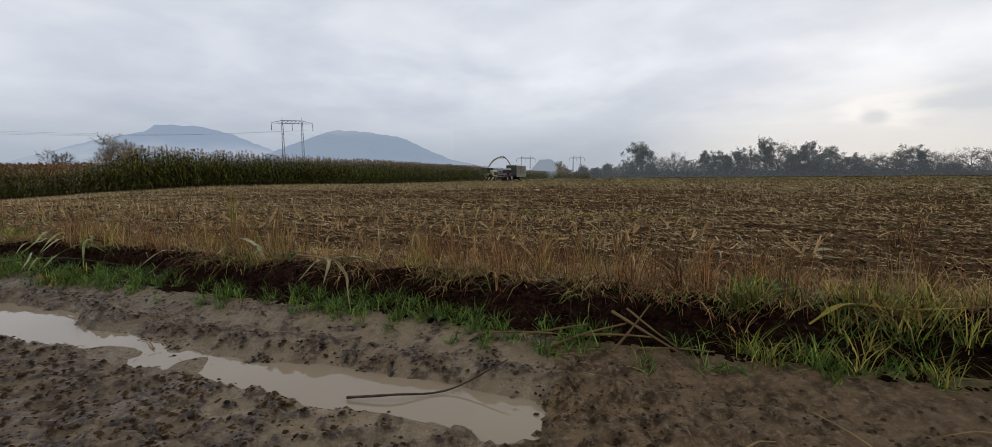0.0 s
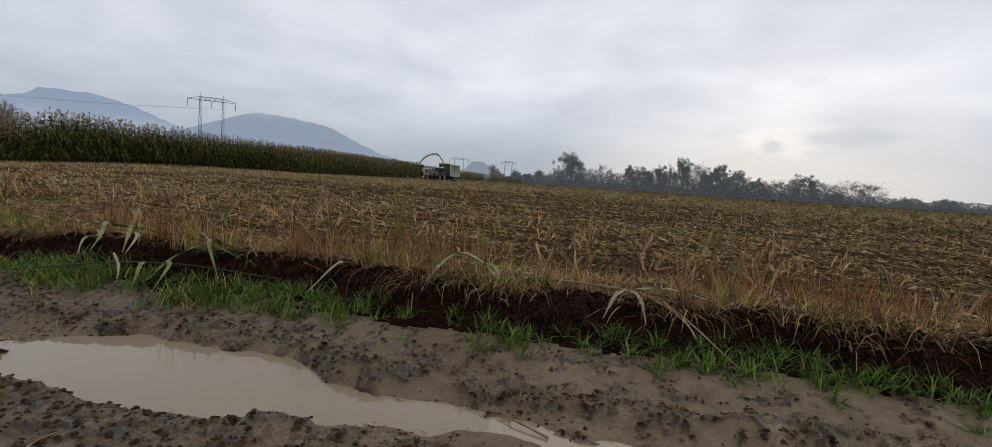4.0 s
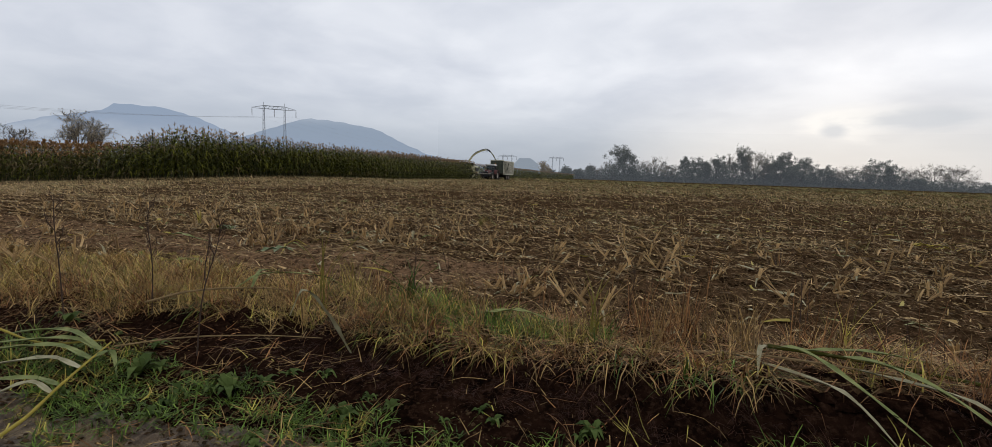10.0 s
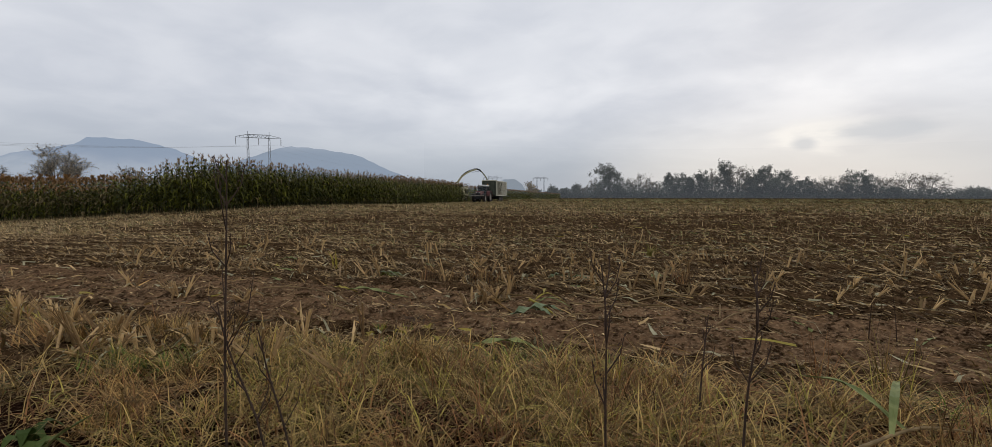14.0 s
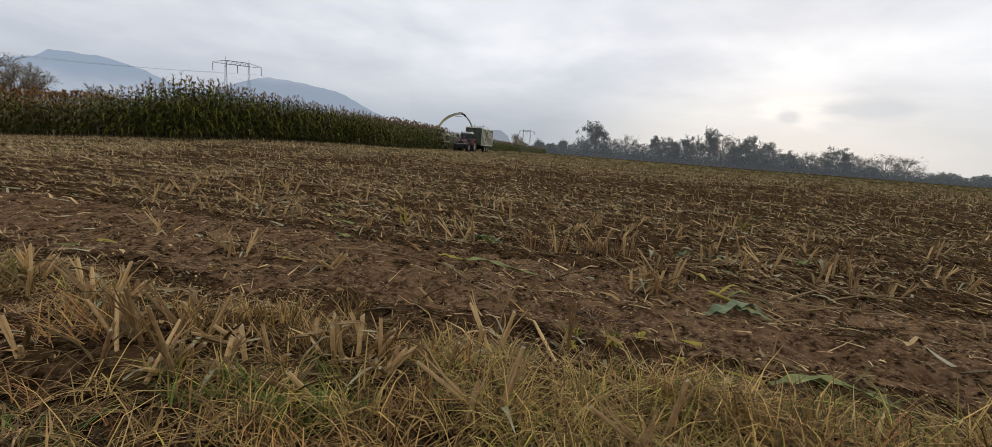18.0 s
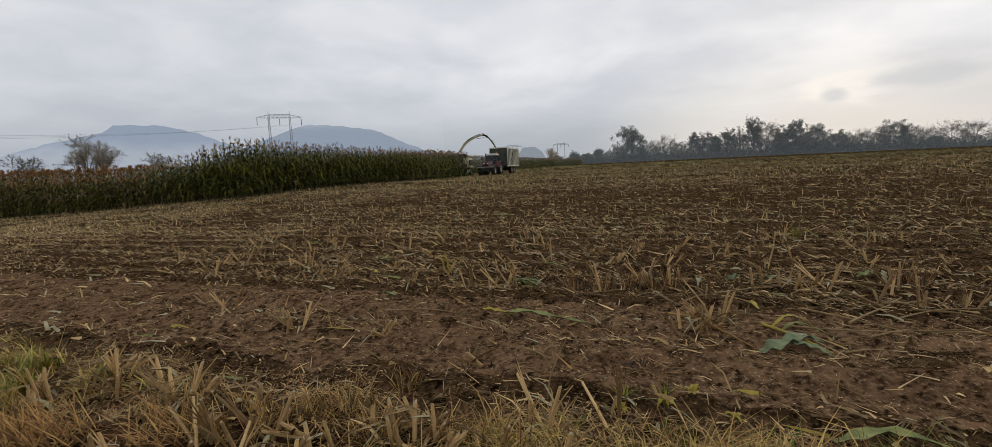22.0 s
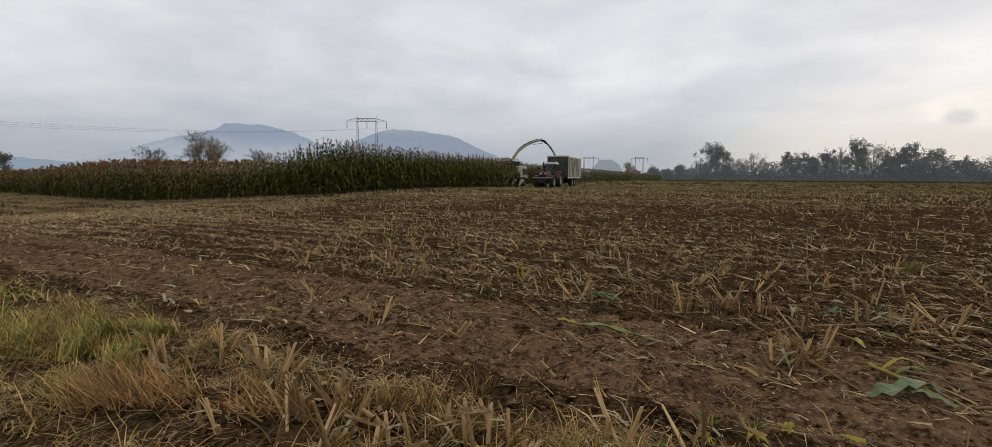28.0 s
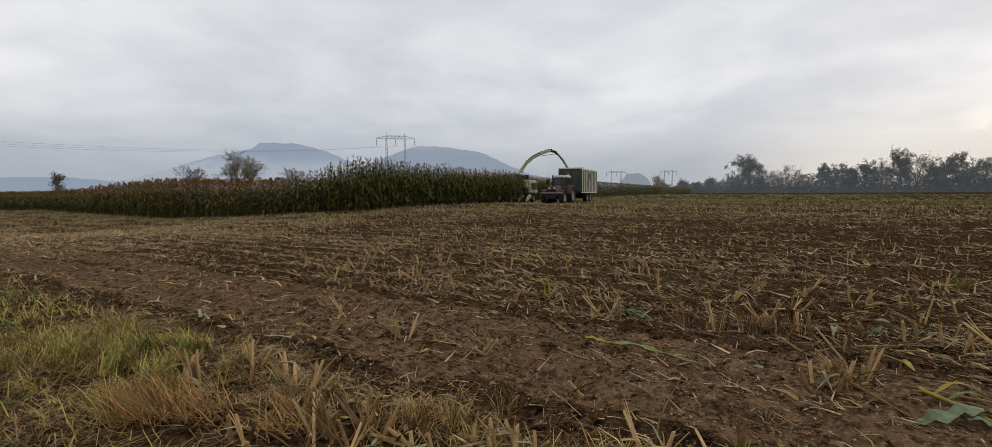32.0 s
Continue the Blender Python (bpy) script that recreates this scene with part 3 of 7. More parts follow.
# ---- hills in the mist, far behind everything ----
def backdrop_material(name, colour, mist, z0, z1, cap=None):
    """A glowing distance backdrop, haze in its colour, that thins into the mist towards z0 and, where it meets the
    cloud, through the heights in cap.
    """
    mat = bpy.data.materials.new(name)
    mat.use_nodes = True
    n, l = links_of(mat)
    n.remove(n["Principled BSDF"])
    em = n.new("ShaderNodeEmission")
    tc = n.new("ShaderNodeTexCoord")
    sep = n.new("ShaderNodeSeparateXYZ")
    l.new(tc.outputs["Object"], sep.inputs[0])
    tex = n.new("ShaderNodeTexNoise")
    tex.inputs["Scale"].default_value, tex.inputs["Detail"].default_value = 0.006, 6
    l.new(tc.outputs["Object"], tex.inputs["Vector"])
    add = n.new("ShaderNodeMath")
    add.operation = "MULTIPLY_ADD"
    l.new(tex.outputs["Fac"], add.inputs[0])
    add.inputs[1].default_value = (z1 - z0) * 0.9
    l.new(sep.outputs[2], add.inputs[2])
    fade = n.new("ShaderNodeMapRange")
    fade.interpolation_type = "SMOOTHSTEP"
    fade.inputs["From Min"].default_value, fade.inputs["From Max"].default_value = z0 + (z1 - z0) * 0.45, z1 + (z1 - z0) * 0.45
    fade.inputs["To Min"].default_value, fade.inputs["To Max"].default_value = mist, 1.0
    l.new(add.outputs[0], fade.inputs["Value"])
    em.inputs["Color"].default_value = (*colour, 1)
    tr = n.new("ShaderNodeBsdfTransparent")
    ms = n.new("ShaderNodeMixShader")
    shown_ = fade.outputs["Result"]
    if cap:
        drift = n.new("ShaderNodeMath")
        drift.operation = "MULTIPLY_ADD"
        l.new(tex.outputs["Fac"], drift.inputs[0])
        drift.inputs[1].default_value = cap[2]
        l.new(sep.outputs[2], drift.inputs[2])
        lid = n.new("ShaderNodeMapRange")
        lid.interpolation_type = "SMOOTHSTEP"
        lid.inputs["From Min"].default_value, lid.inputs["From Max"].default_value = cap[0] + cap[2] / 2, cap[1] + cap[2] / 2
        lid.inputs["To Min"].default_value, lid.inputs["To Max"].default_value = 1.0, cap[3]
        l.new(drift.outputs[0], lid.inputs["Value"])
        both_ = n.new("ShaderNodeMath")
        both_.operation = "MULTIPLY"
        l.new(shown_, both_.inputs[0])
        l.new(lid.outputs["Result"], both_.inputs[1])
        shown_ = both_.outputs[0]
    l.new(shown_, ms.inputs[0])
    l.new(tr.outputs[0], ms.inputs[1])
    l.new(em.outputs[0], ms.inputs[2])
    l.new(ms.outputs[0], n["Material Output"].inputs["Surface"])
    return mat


def bearing(deg_right, dist):
    a = radians(deg_right)
    return dist * math.sin(a), dist * math.cos(a)


def ridge(name, label, profile, dist, depth, mat):
    """A ridge along a bearing: profile rows are (degrees right of +y, height)."""
    prof = np.array(profile, float)
    az = np.linspace(prof[0, 0], prof[-1, 0], 90)
    top = np.interp(az, prof[:, 0], prof[:, 1])
    top = top + (fbm(az * 2.3, az * 0 + dist * 0.01, 4) - 0.5) * 0.07 * top.max()
    top = np.maximum(top, 0)
    rows = []
    for k, s in enumerate((0.0, 0.35, 0.7, 1.0, 1.6)):
        h = (0.0, 0.38, 0.74, 1.0, 0.3)[k]
        d = dist + depth * (s - 1)
        rows.append([(*bearing(a, d), -8 + h * (t + 8)) for a, t in zip(az, top)])
    vs_ = np.array(rows).reshape(-1, 3)
    ids = np.arange(len(vs_)).reshape(5, -1)
    f = np.stack([ids[:-1, :-1], ids[:-1, 1:], ids[1:, 1:], ids[1:, :-1]], -1).reshape(-1, 4)
    return tagged(mesh_object(name, vs_, f, [mat], smooth_faces=True), label, "hill", kind="structure")


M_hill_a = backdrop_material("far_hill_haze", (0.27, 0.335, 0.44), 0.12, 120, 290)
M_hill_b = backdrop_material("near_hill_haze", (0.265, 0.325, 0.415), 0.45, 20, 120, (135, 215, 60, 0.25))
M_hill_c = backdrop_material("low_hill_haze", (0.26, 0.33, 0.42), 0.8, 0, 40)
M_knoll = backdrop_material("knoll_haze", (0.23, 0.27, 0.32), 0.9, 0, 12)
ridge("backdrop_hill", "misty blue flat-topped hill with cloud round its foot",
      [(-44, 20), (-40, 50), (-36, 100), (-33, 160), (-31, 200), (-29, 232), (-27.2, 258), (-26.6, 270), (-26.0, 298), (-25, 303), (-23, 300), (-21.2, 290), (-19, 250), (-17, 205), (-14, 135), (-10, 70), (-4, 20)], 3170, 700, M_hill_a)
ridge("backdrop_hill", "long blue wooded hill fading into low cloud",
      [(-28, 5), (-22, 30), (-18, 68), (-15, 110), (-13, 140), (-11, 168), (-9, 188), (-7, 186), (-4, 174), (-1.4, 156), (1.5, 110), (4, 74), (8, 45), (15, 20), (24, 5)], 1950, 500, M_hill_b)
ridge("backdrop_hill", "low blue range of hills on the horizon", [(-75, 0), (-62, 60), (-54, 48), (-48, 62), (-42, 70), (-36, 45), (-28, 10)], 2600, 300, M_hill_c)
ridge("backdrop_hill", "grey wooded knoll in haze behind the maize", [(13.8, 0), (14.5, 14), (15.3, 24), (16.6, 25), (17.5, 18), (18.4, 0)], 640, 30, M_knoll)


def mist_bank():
    """Haze in front of the farthest trees, added as a long thin glowing strip that thins upwards."""
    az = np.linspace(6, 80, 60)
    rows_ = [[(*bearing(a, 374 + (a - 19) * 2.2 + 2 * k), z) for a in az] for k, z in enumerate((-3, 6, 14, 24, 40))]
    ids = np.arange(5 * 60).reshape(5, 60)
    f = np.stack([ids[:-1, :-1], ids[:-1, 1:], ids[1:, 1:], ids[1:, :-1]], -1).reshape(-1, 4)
    mat = bpy.data.materials.new("haze_glow")
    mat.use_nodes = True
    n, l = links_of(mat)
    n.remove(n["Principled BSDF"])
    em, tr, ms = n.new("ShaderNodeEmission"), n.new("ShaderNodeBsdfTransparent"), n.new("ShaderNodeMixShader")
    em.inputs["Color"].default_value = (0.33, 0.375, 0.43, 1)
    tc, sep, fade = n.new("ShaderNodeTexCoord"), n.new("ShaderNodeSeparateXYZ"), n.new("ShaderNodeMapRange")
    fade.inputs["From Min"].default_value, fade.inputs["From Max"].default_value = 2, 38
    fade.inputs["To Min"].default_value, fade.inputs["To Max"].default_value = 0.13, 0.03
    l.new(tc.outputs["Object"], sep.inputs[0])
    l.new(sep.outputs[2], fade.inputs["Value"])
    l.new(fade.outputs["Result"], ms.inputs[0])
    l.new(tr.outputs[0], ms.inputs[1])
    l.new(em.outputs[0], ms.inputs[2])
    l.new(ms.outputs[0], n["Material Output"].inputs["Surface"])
    return tagged(mesh_object("backdrop_mist", np.array(rows_).reshape(-1, 3), f, [mat], smooth_faces=True), "thin glowing strip of haze before the far row of trees", "mist", kind="structure")


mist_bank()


# ---- bare and half-bare trees ----
def quad_cloud(rng, centres, size, spread_, count):
    """Loose small leaf quads round the given points."""
    c = centres[rng.randint(0, len(centres), count)] + rng.normal(0, 1, (count, 3)) * spread_
    a = rng.normal(0, 1, (count, 3))
    a /= np.linalg.norm(a, axis=1, keepdims=True)
    b = np.cross(a, rng.normal(0, 1, (count, 3)))
    b /= np.linalg.norm(b, axis=1, keepdims=True)
    s = size * (0.5 + rng.rand(count, 1))
    v = np.stack([c - a * s, c + b * s * 0.6, c + a * s, c - b * s * 0.6], 1).reshape(-1, 3)
    return v, np.arange(4 * count).reshape(-1, 4)


def tree(rng, name, label, x, y, tall, wide, leaf_mat, leaves=500, leaf=0.5, forks=4, group="", bush=False, fill=0.0, stems=1, stretch=1.0, twig=0.0, depth=4):
    """A tapered trunk with limbs and twigs, and a broken crown of small leaf clumps."""
    base = float(height(x, y)) - 0.1
    root = thing(name, label, "tree" if not bush else "bush", pose(x, y, base), group)
    verts, faces, tips = [], [], []

    def limb(p, d, length, r, level):
        steps = 3
        pts, radii = [p], [r]
        for _ in range(steps):
            d = d + rng.normal(0, 0.14 + 0.06 * level, 3) + np.array([0, 0, 0.06])
            d = d / np.linalg.norm(d)
            p = p + d * length / steps
            r = max(r * 0.78, twig)
            pts.append(p)
            radii.append(r)
        sides = 5 if level < 2 else 3
        first = len(verts)
        for q, rr in zip(pts, radii):
            a = np.cross(d, (0.3, 0.9, 0.1))
            a /= np.linalg.norm(a)
            b = np.cross(d, a)
            for k in range(sides):
                t = 2 * math.pi * k / sides
                verts.append(q + rr * (math.cos(t) * a + math.sin(t) * b))
        for i in range(len(pts) - 1):
            for k in range(sides):
                faces.append((first + i * sides + k, first + i * sides + (k + 1) % sides, first + (i + 1) * sides + (k + 1) % sides, first + (i + 1) * sides + k))
        if level >= 2:
            tips.extend(pts[1:])
        if level < depth:
            n = forks if level < 3 else 3
            for i in range(n):
                at = pts[1 + rng.randint(0, steps)] if i else pts[-1]
                side = rng.normal(0, 1, 3)
                side[2] = abs(side[2]) * 0.5
                side /= np.linalg.norm(side)
                out = d * 0.8 + side * (0.6 * wide)
                limb(at, out / np.linalg.norm(out), length * (0.62 + 0.18 * rng.rand()), r * (0.85 if i == 0 else 0.6), level + 1)

    for i in range(stems):
        a = 2 * math.pi * i / stems + 0.4
        d = np.array([0.42 * math.cos(a), 0.42 * math.sin(a), 0.75 + 0.5 * (i % 2)]) if stems > 1 else np.array([0, 0, 1.0])
        limb(np.zeros(3), d / np.linalg.norm(d), tall * (0.28 if not bush else 0.2), tall * 0.017, 0)
    v = np.array(verts)
    s = tall / max(v[:, 2].max(), 0.1)
    grow = s * np.array([stretch, stretch, 1.0])
    mesh_object("trunk", v * grow, np.array(faces), [M_bark], parent=root)
    t = np.array(tips) * grow
    if leaves:
        if fill:
            t = np.concatenate([t, t[rng.randint(0, len(t), len(t))] * (1 - fill * rng.rand(len(t), 1) ** 0.8)])
        lv, lf = quad_cloud(rng, t, leaf, max(leaf * (1.1 + 1.2 * fill), tall * (0.036 if stems == 1 else 0.022)), leaves)
        lv[:, 2] = np.clip(lv[:, 2], 0.1, None)
        mesh_object("crown", lv, lf, [leaf_mat], parent=root)
    return root


trng = np.random.RandomState(11)
wide_row = "trees along the far edge of the field"
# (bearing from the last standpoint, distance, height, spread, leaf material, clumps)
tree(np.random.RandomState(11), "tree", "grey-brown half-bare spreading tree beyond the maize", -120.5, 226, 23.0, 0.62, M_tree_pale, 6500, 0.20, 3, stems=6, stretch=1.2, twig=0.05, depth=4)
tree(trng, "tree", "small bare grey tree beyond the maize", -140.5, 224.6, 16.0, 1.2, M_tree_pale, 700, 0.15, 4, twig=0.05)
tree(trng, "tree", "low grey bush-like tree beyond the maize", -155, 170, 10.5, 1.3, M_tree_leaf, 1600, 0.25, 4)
tree(trng, "tree", "low golden bush beyond the maize", -146.4, 202.7, 8.5, 1.4, M_tree_gold, 1800, 0.25, 4)
tree(trng, "tree", "small bare tree behind the maize tops", -99, 229, 15.0, 1.2, M_tree_pale, 800, 0.15, 4, twig=0.05)


def crown_tree(rng, label, x, y, tall, wide, leaf_mat, leaves, leaf, lobes=9, low=0.30, twigs=7):
    """A tree of the far row: a trunk that forks into limbs, each ending in a lobe of the uneven round crown."""
    root = thing("tree", label, "tree", pose(x, y, float(height(x, y)) - 0.1), wide_row)
    bm = bmesh.new()
    fork = tall * low * (0.7 + 0.3 * rng.rand())
    tube(bm, [(0, 0, 0), (rng.normal(0, 0.02) * tall, 0, fork * 0.6), (rng.normal(0, 0.02) * tall, rng.normal(0, 0.02) * tall, fork)], [tall * 0.02, tall * 0.016, tall * 0.013], 6)
    tips = []
    for i in range(lobes):
        a = 2.4 * i + rng.normal(0, 0.4)
        up = (i + 0.5) / lobes
        r = 0.5 * wide * math.sqrt(max(1 - (1.5 * up - 0.45) ** 2, 0.05)) * (0.7 + 0.35 * rng.rand())
        q = np.array([r * math.cos(a), r * math.sin(a), tall * (low + 0.08 + (0.86 - low) * up) * (0.93 + 0.09 * rng.rand())])
        p = np.array([0, 0, fork * (0.55 + 0.5 * rng.rand())])
        mid = p * 0.45 + q * 0.55 - np.array([0.18 * q[0], 0.18 * q[1], -0.05 * tall])
        tube(bm, [tuple(p), tuple(mid), tuple(q)], [tall * 0.009, tall * 0.006, 0.06], 5)
        for k in range(twigs):
            e = q + rng.normal(0, 1, 3) * np.array([0.15, 0.15, 0.11]) * np.array([wide, wide, tall])
            e[2] = min(max(e[2], tall * low * 0.9), tall * 1.01)
            f = mid * 0.5 + q * 0.5 if k % 2 else mid * 0.15 + q * 0.85
            tube(bm, [tuple(f), tuple((f + e) / 2 + np.array([0, 0, 0.015 * tall])), tuple(e)], [0.09, 0.07, 0.04], 3)
            tips += [e, (e + f) / 2] if k < 4 else [e]
    part("trunk", bm, M_bark, root)
    lv, lf = quad_cloud(rng, np.array(tips), leaf, 0.045 * (wide + tall) / 2, leaves)
    lv[:, 2] = np.clip(lv[:, 2], 0.1, None)
    mesh_object("crown", lv, lf, [leaf_mat], parent=root)


# (bearing, height, crown width, 0 leafy or 1 half bare)
for az, tall, wide, kind in ((19.3, 9, 10, 0), (21.0, 9, 9, 0), (22.6, 10, 10, 0), (24.4, 13, 9, 1), (25.8, 17, 12, 1), (26.8, 11, 9, 0), (27.75, 32, 21, 0), (28.9, 13, 11, 0), (30.0, 18, 11, 1), (31.3, 22, 15, 1), (32.7, 15, 11, 1),
                             (34.3, 23, 12, 0), (35.8, 22, 17, 0), (37.4, 24, 16, 0), (38.7, 25, 12, 1), (40.0, 31, 15, 0), (41.2, 28, 20, 1), (42.3, 20, 13, 0), (43.5, 26, 22, 0), (45.3, 22, 19, 0), (47.2, 17, 13, 0), (48.1, 13, 11, 1),
                             (49.5, 17, 21, 1), (50.6, 16, 8, 1), (51.5, 21, 18, 0), (53.3, 16, 21, 1), (55.2, 18, 20, 1), (56.6, 18, 18, 1), (54.2, 9, 14, 0), (59.5, 8, 16, 0), (62.0, 8, 16, 0)):
    away = 402 + 2.6 * (az - 19) + 6 * math.sin(az * 3)
    tall, wide = 0.94 * tall * away / 440, 0.92 * wide * away / 440
    x, y = bearing(az, away)
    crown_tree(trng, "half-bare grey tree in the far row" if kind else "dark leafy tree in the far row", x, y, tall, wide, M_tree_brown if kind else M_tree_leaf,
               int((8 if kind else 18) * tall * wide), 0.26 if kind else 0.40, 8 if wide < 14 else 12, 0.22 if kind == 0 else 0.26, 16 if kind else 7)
for az, d, tall, kind in [(18.5, 392, 13.5, 1), (21.3, 396, 11, 0), (24.0, 398, 12, 0)]:
    x, y = bearing(az, d)
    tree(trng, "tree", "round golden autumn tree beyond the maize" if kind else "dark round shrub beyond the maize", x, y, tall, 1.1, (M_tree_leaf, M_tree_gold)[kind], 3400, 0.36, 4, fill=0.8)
# the continuous undergrowth below the row
n_h = 60000
haz, hd = 18 + 58 * trng.rand(n_h), 0
hd = 395 + (haz - 19) * 2.6 + trng.rand(n_h) * 14
hx, hy = hd * np.sin(np.radians(haz)), hd * np.cos(np.radians(haz))
htop = (6 + 14 * fbm(haz * 1.3, haz * 0 + 1.5, 5, 0.6)) * smooth(15, 31, haz) * (1 - 0.55 * smooth(47, 58, haz)) + 1.5
hlow = trng.rand(n_h) ** 1.5
hz = height(hx, hy) + htop * hlow
hv, hf = quad_cloud(trng, np.stack([hx, hy, hz], -1)[:2], 0.84, 0.0, n_h)
hv = hv.reshape(n_h, 4, 3)
hv = (hv - hv.mean(1, keepdims=True)) * (0.55 + 1.5 * (1 - hlow) ** 3)[:, None, None] + np.stack([hx, hy, hz], -1)[:, None]
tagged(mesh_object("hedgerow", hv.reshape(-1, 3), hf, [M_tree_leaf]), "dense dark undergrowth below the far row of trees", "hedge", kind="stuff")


# ---- portal pylons and their wires ----
def lattice_bar(bm, a, b, r):
    return tube(bm, [a, b], r, 4, False)


def pylon(name, label, x, y, turn, tall=31.0, thick=1.0):
    """A portal pylon: two lattice towers, a lattice beam on them with arms beyond, three hanging insulators."""
    base = float(height(x, y)) - 0.2
    root = thing(name, label, "pylon", pose(x, y, base, 0, 0, turn), "portal pylons of the power line")
    half, beam, foot, tip = 4.65, tall - 2.2, 1.6, 0.55
    for sx in (-half, half):
        bm = bmesh.new()
        for cx_, cy_ in ((-1, -1), (-1, 1), (1, -1), (1, 1)):
            lattice_bar(bm, (sx + cx_ * foot / 2, cy_ * foot / 2, 0), (sx + cx_ * tip / 2, cy_ * tip / 2, tall - 1.2), 0.075 * thick)
        levels = np.linspace(0, tall - 2, 15)
        for i, (z0, z1) in enumerate(zip(levels, levels[1:])):
            w0, w1 = (foot + (tip - foot) * z / tall for z in (z0, z1))
            s = 1 if i % 2 else -1
            for cy_ in (-1, 1):
                lattice_bar(bm, (sx - s * w0 / 2, cy_ * w0 / 2, z0), (sx + s * w1 / 2, cy_ * w1 / 2, z1), 0.035 * thick)
                lattice_bar(bm, (sx + cy_ * w0 / 2, -s * w0 / 2, z0), (sx + cy_ * w1 / 2, s * w1 / 2, z1), 0.035 * thick)
        lattice_bar(bm, (sx, 0, tall - 1.4), (sx, 0, tall + 0.9), 0.07 * thick)
        part("tower", bm, M_steel, root)
    bm = bmesh.new()
    for yy in (-0.5, 0.5):
        lattice_bar(bm, (-half, yy, beam), (half, yy, beam), 0.07 * thick)
        lattice_bar(bm, (-half, yy, beam + 1.5), (half, yy, beam + 1.5), 0.07 * thick)
        for i in range(10):
            x0, x1 = -half + i * half / 5, -half + (i + 1) * half / 5
            lattice_bar(bm, (x0, yy, beam + 1.5 * (i % 2)), (x1, yy, beam + 1.5 * (1 - i % 2)), 0.045 * thick)
    part("beam", bm, M_steel, root)
    for s in (-1, 1):
        bm = bmesh.new()
        for yy in (-0.4, 0.4):
            lattice_bar(bm, (s * half, yy, beam), (s * (half + 5.2), 0, beam + 0.1), 0.06 * thick)
            lattice_bar(bm, (s * half, yy, beam + 1.5), (s * (half + 5.2), 0, beam + 0.3), 0.06 * thick)
        for k in (0.33, 0.66):
            lattice_bar(bm, (s * (half + 5.2 * k), 0, beam), (s * (half + 5.2 * k), 0, beam + 1.5 - 1.2 * k), 0.04 * thick)
        part("arm", bm, M_steel, root)
    for sx in (-half - 5.1, 0, half + 5.1):
        bm = bmesh.new()
        tube(bm, [(sx, 0, beam + 0.1), (sx, 0, beam - 0.4)], 0.04 * thick, 4)
        for k in range(10):
            tube(bm, [(sx, 0, beam - 0.5 - 0.3 * k), (sx, 0, beam - 0.62 - 0.3 * k)], [0.16 * thick, 0.08 * thick], 6)
        tube(bm, [(sx, 0, beam - 0.4), (sx, 0, beam - 3.5)], 0.05 * thick, 4)
        part("insulator", bm, M_insulator, root, "brown hanging string of insulators")
    return root


PYLONS = [(-215, 62), (-52, 251), (122, 488), (215.7, 602.5)]
line_turn = [math.degrees(math.atan2(-(b[0] - a[0]), b[1] - a[1])) for a, b in zip(PYLONS, PYLONS[1:])]
for (px_, py_), turn, thick in zip(PYLONS, (line_turn[0], 9.0, -15.0, -21.0), (1.3, 1.6, 2.2, 3.0)):
    pylon("power_pylon", "grey steel portal pylon with two lattice towers", px_, py_, turn, 32.5 if thick < 2 else 23.0 if thick < 3 else 28.0, thick)
for (a, b), turn, sag, thick in zip(zip(PYLONS, PYLONS[1:]), (-20, -8, -18), (7.5, 6, 8), (0.03, 0.016, 0.03)):
    for off in (-9.75, 0, 9.75):
        c, s = math.cos(radians(turn)), math.sin(radians(turn))
        p0, p1 = (Vector((q[0] + off * c, q[1] + off * s, float(height(*q)) + (23.4 if q[1] < 100 else 26.6 if q[1] < 300 else 17.1 if q[1] < 500 else 22.1))) for q in (a, b))
        bm = bmesh.new()
        pts = [p0.lerp(p1, k / 24) - Vector((0, 0, sag * 4 * (k / 24) * (1 - k / 24))) for k in range(25)]
        tube(bm, pts, thick, 4, False)
        me = bpy.data.meshes.new("power_line")
        bm.to_mesh(me)
        bm.free()
        me.materials.append(M_wire)
        tagged(new("power_line", me), "thin grey sagging power line between the pylons", "power line", "wires of the power line")

# ---- standing maize ----
crng = np.random.RandomState(3)
CORNER = np.array([-7.1, 28.6])                 # near corner of the standing block
EDGE = np.array([-0.83, 0.557])                 # its near edge runs this way
SWATH_SIDE = np.array([-0.899, 0.438])          # from the machines' lane into the block


def leaf_strip(rng, root, way, length, droop, width, segs=4, lift=0.9):
    """A blade that rises, arches over and hangs: quads along a curve."""
    side = np.array([-way[1], way[0], 0.0])
    pts = []
    for i in range(segs + 1):
        t = i / segs
        out = length * (t - 0.25 * droop * t * t)
        z = length * (lift * t - droop * (lift + 0.35) * t * t)
        w = width * (1 - t) ** 0.55 * min(1.0, 0.55 + 2.5 * t)
        c = root + np.array([way[0] * out, way[1] * out, z])
        twist = 0.4 * (rng.rand() - 0.5)
        s = side * w / 2 + np.array([0, 0, w * twist])
        pts += [c - s, c + s]
    f = [(2 * i, 2 * i + 1, 2 * i + 3, 2 * i + 2) for i in range(segs)]
    return pts, f


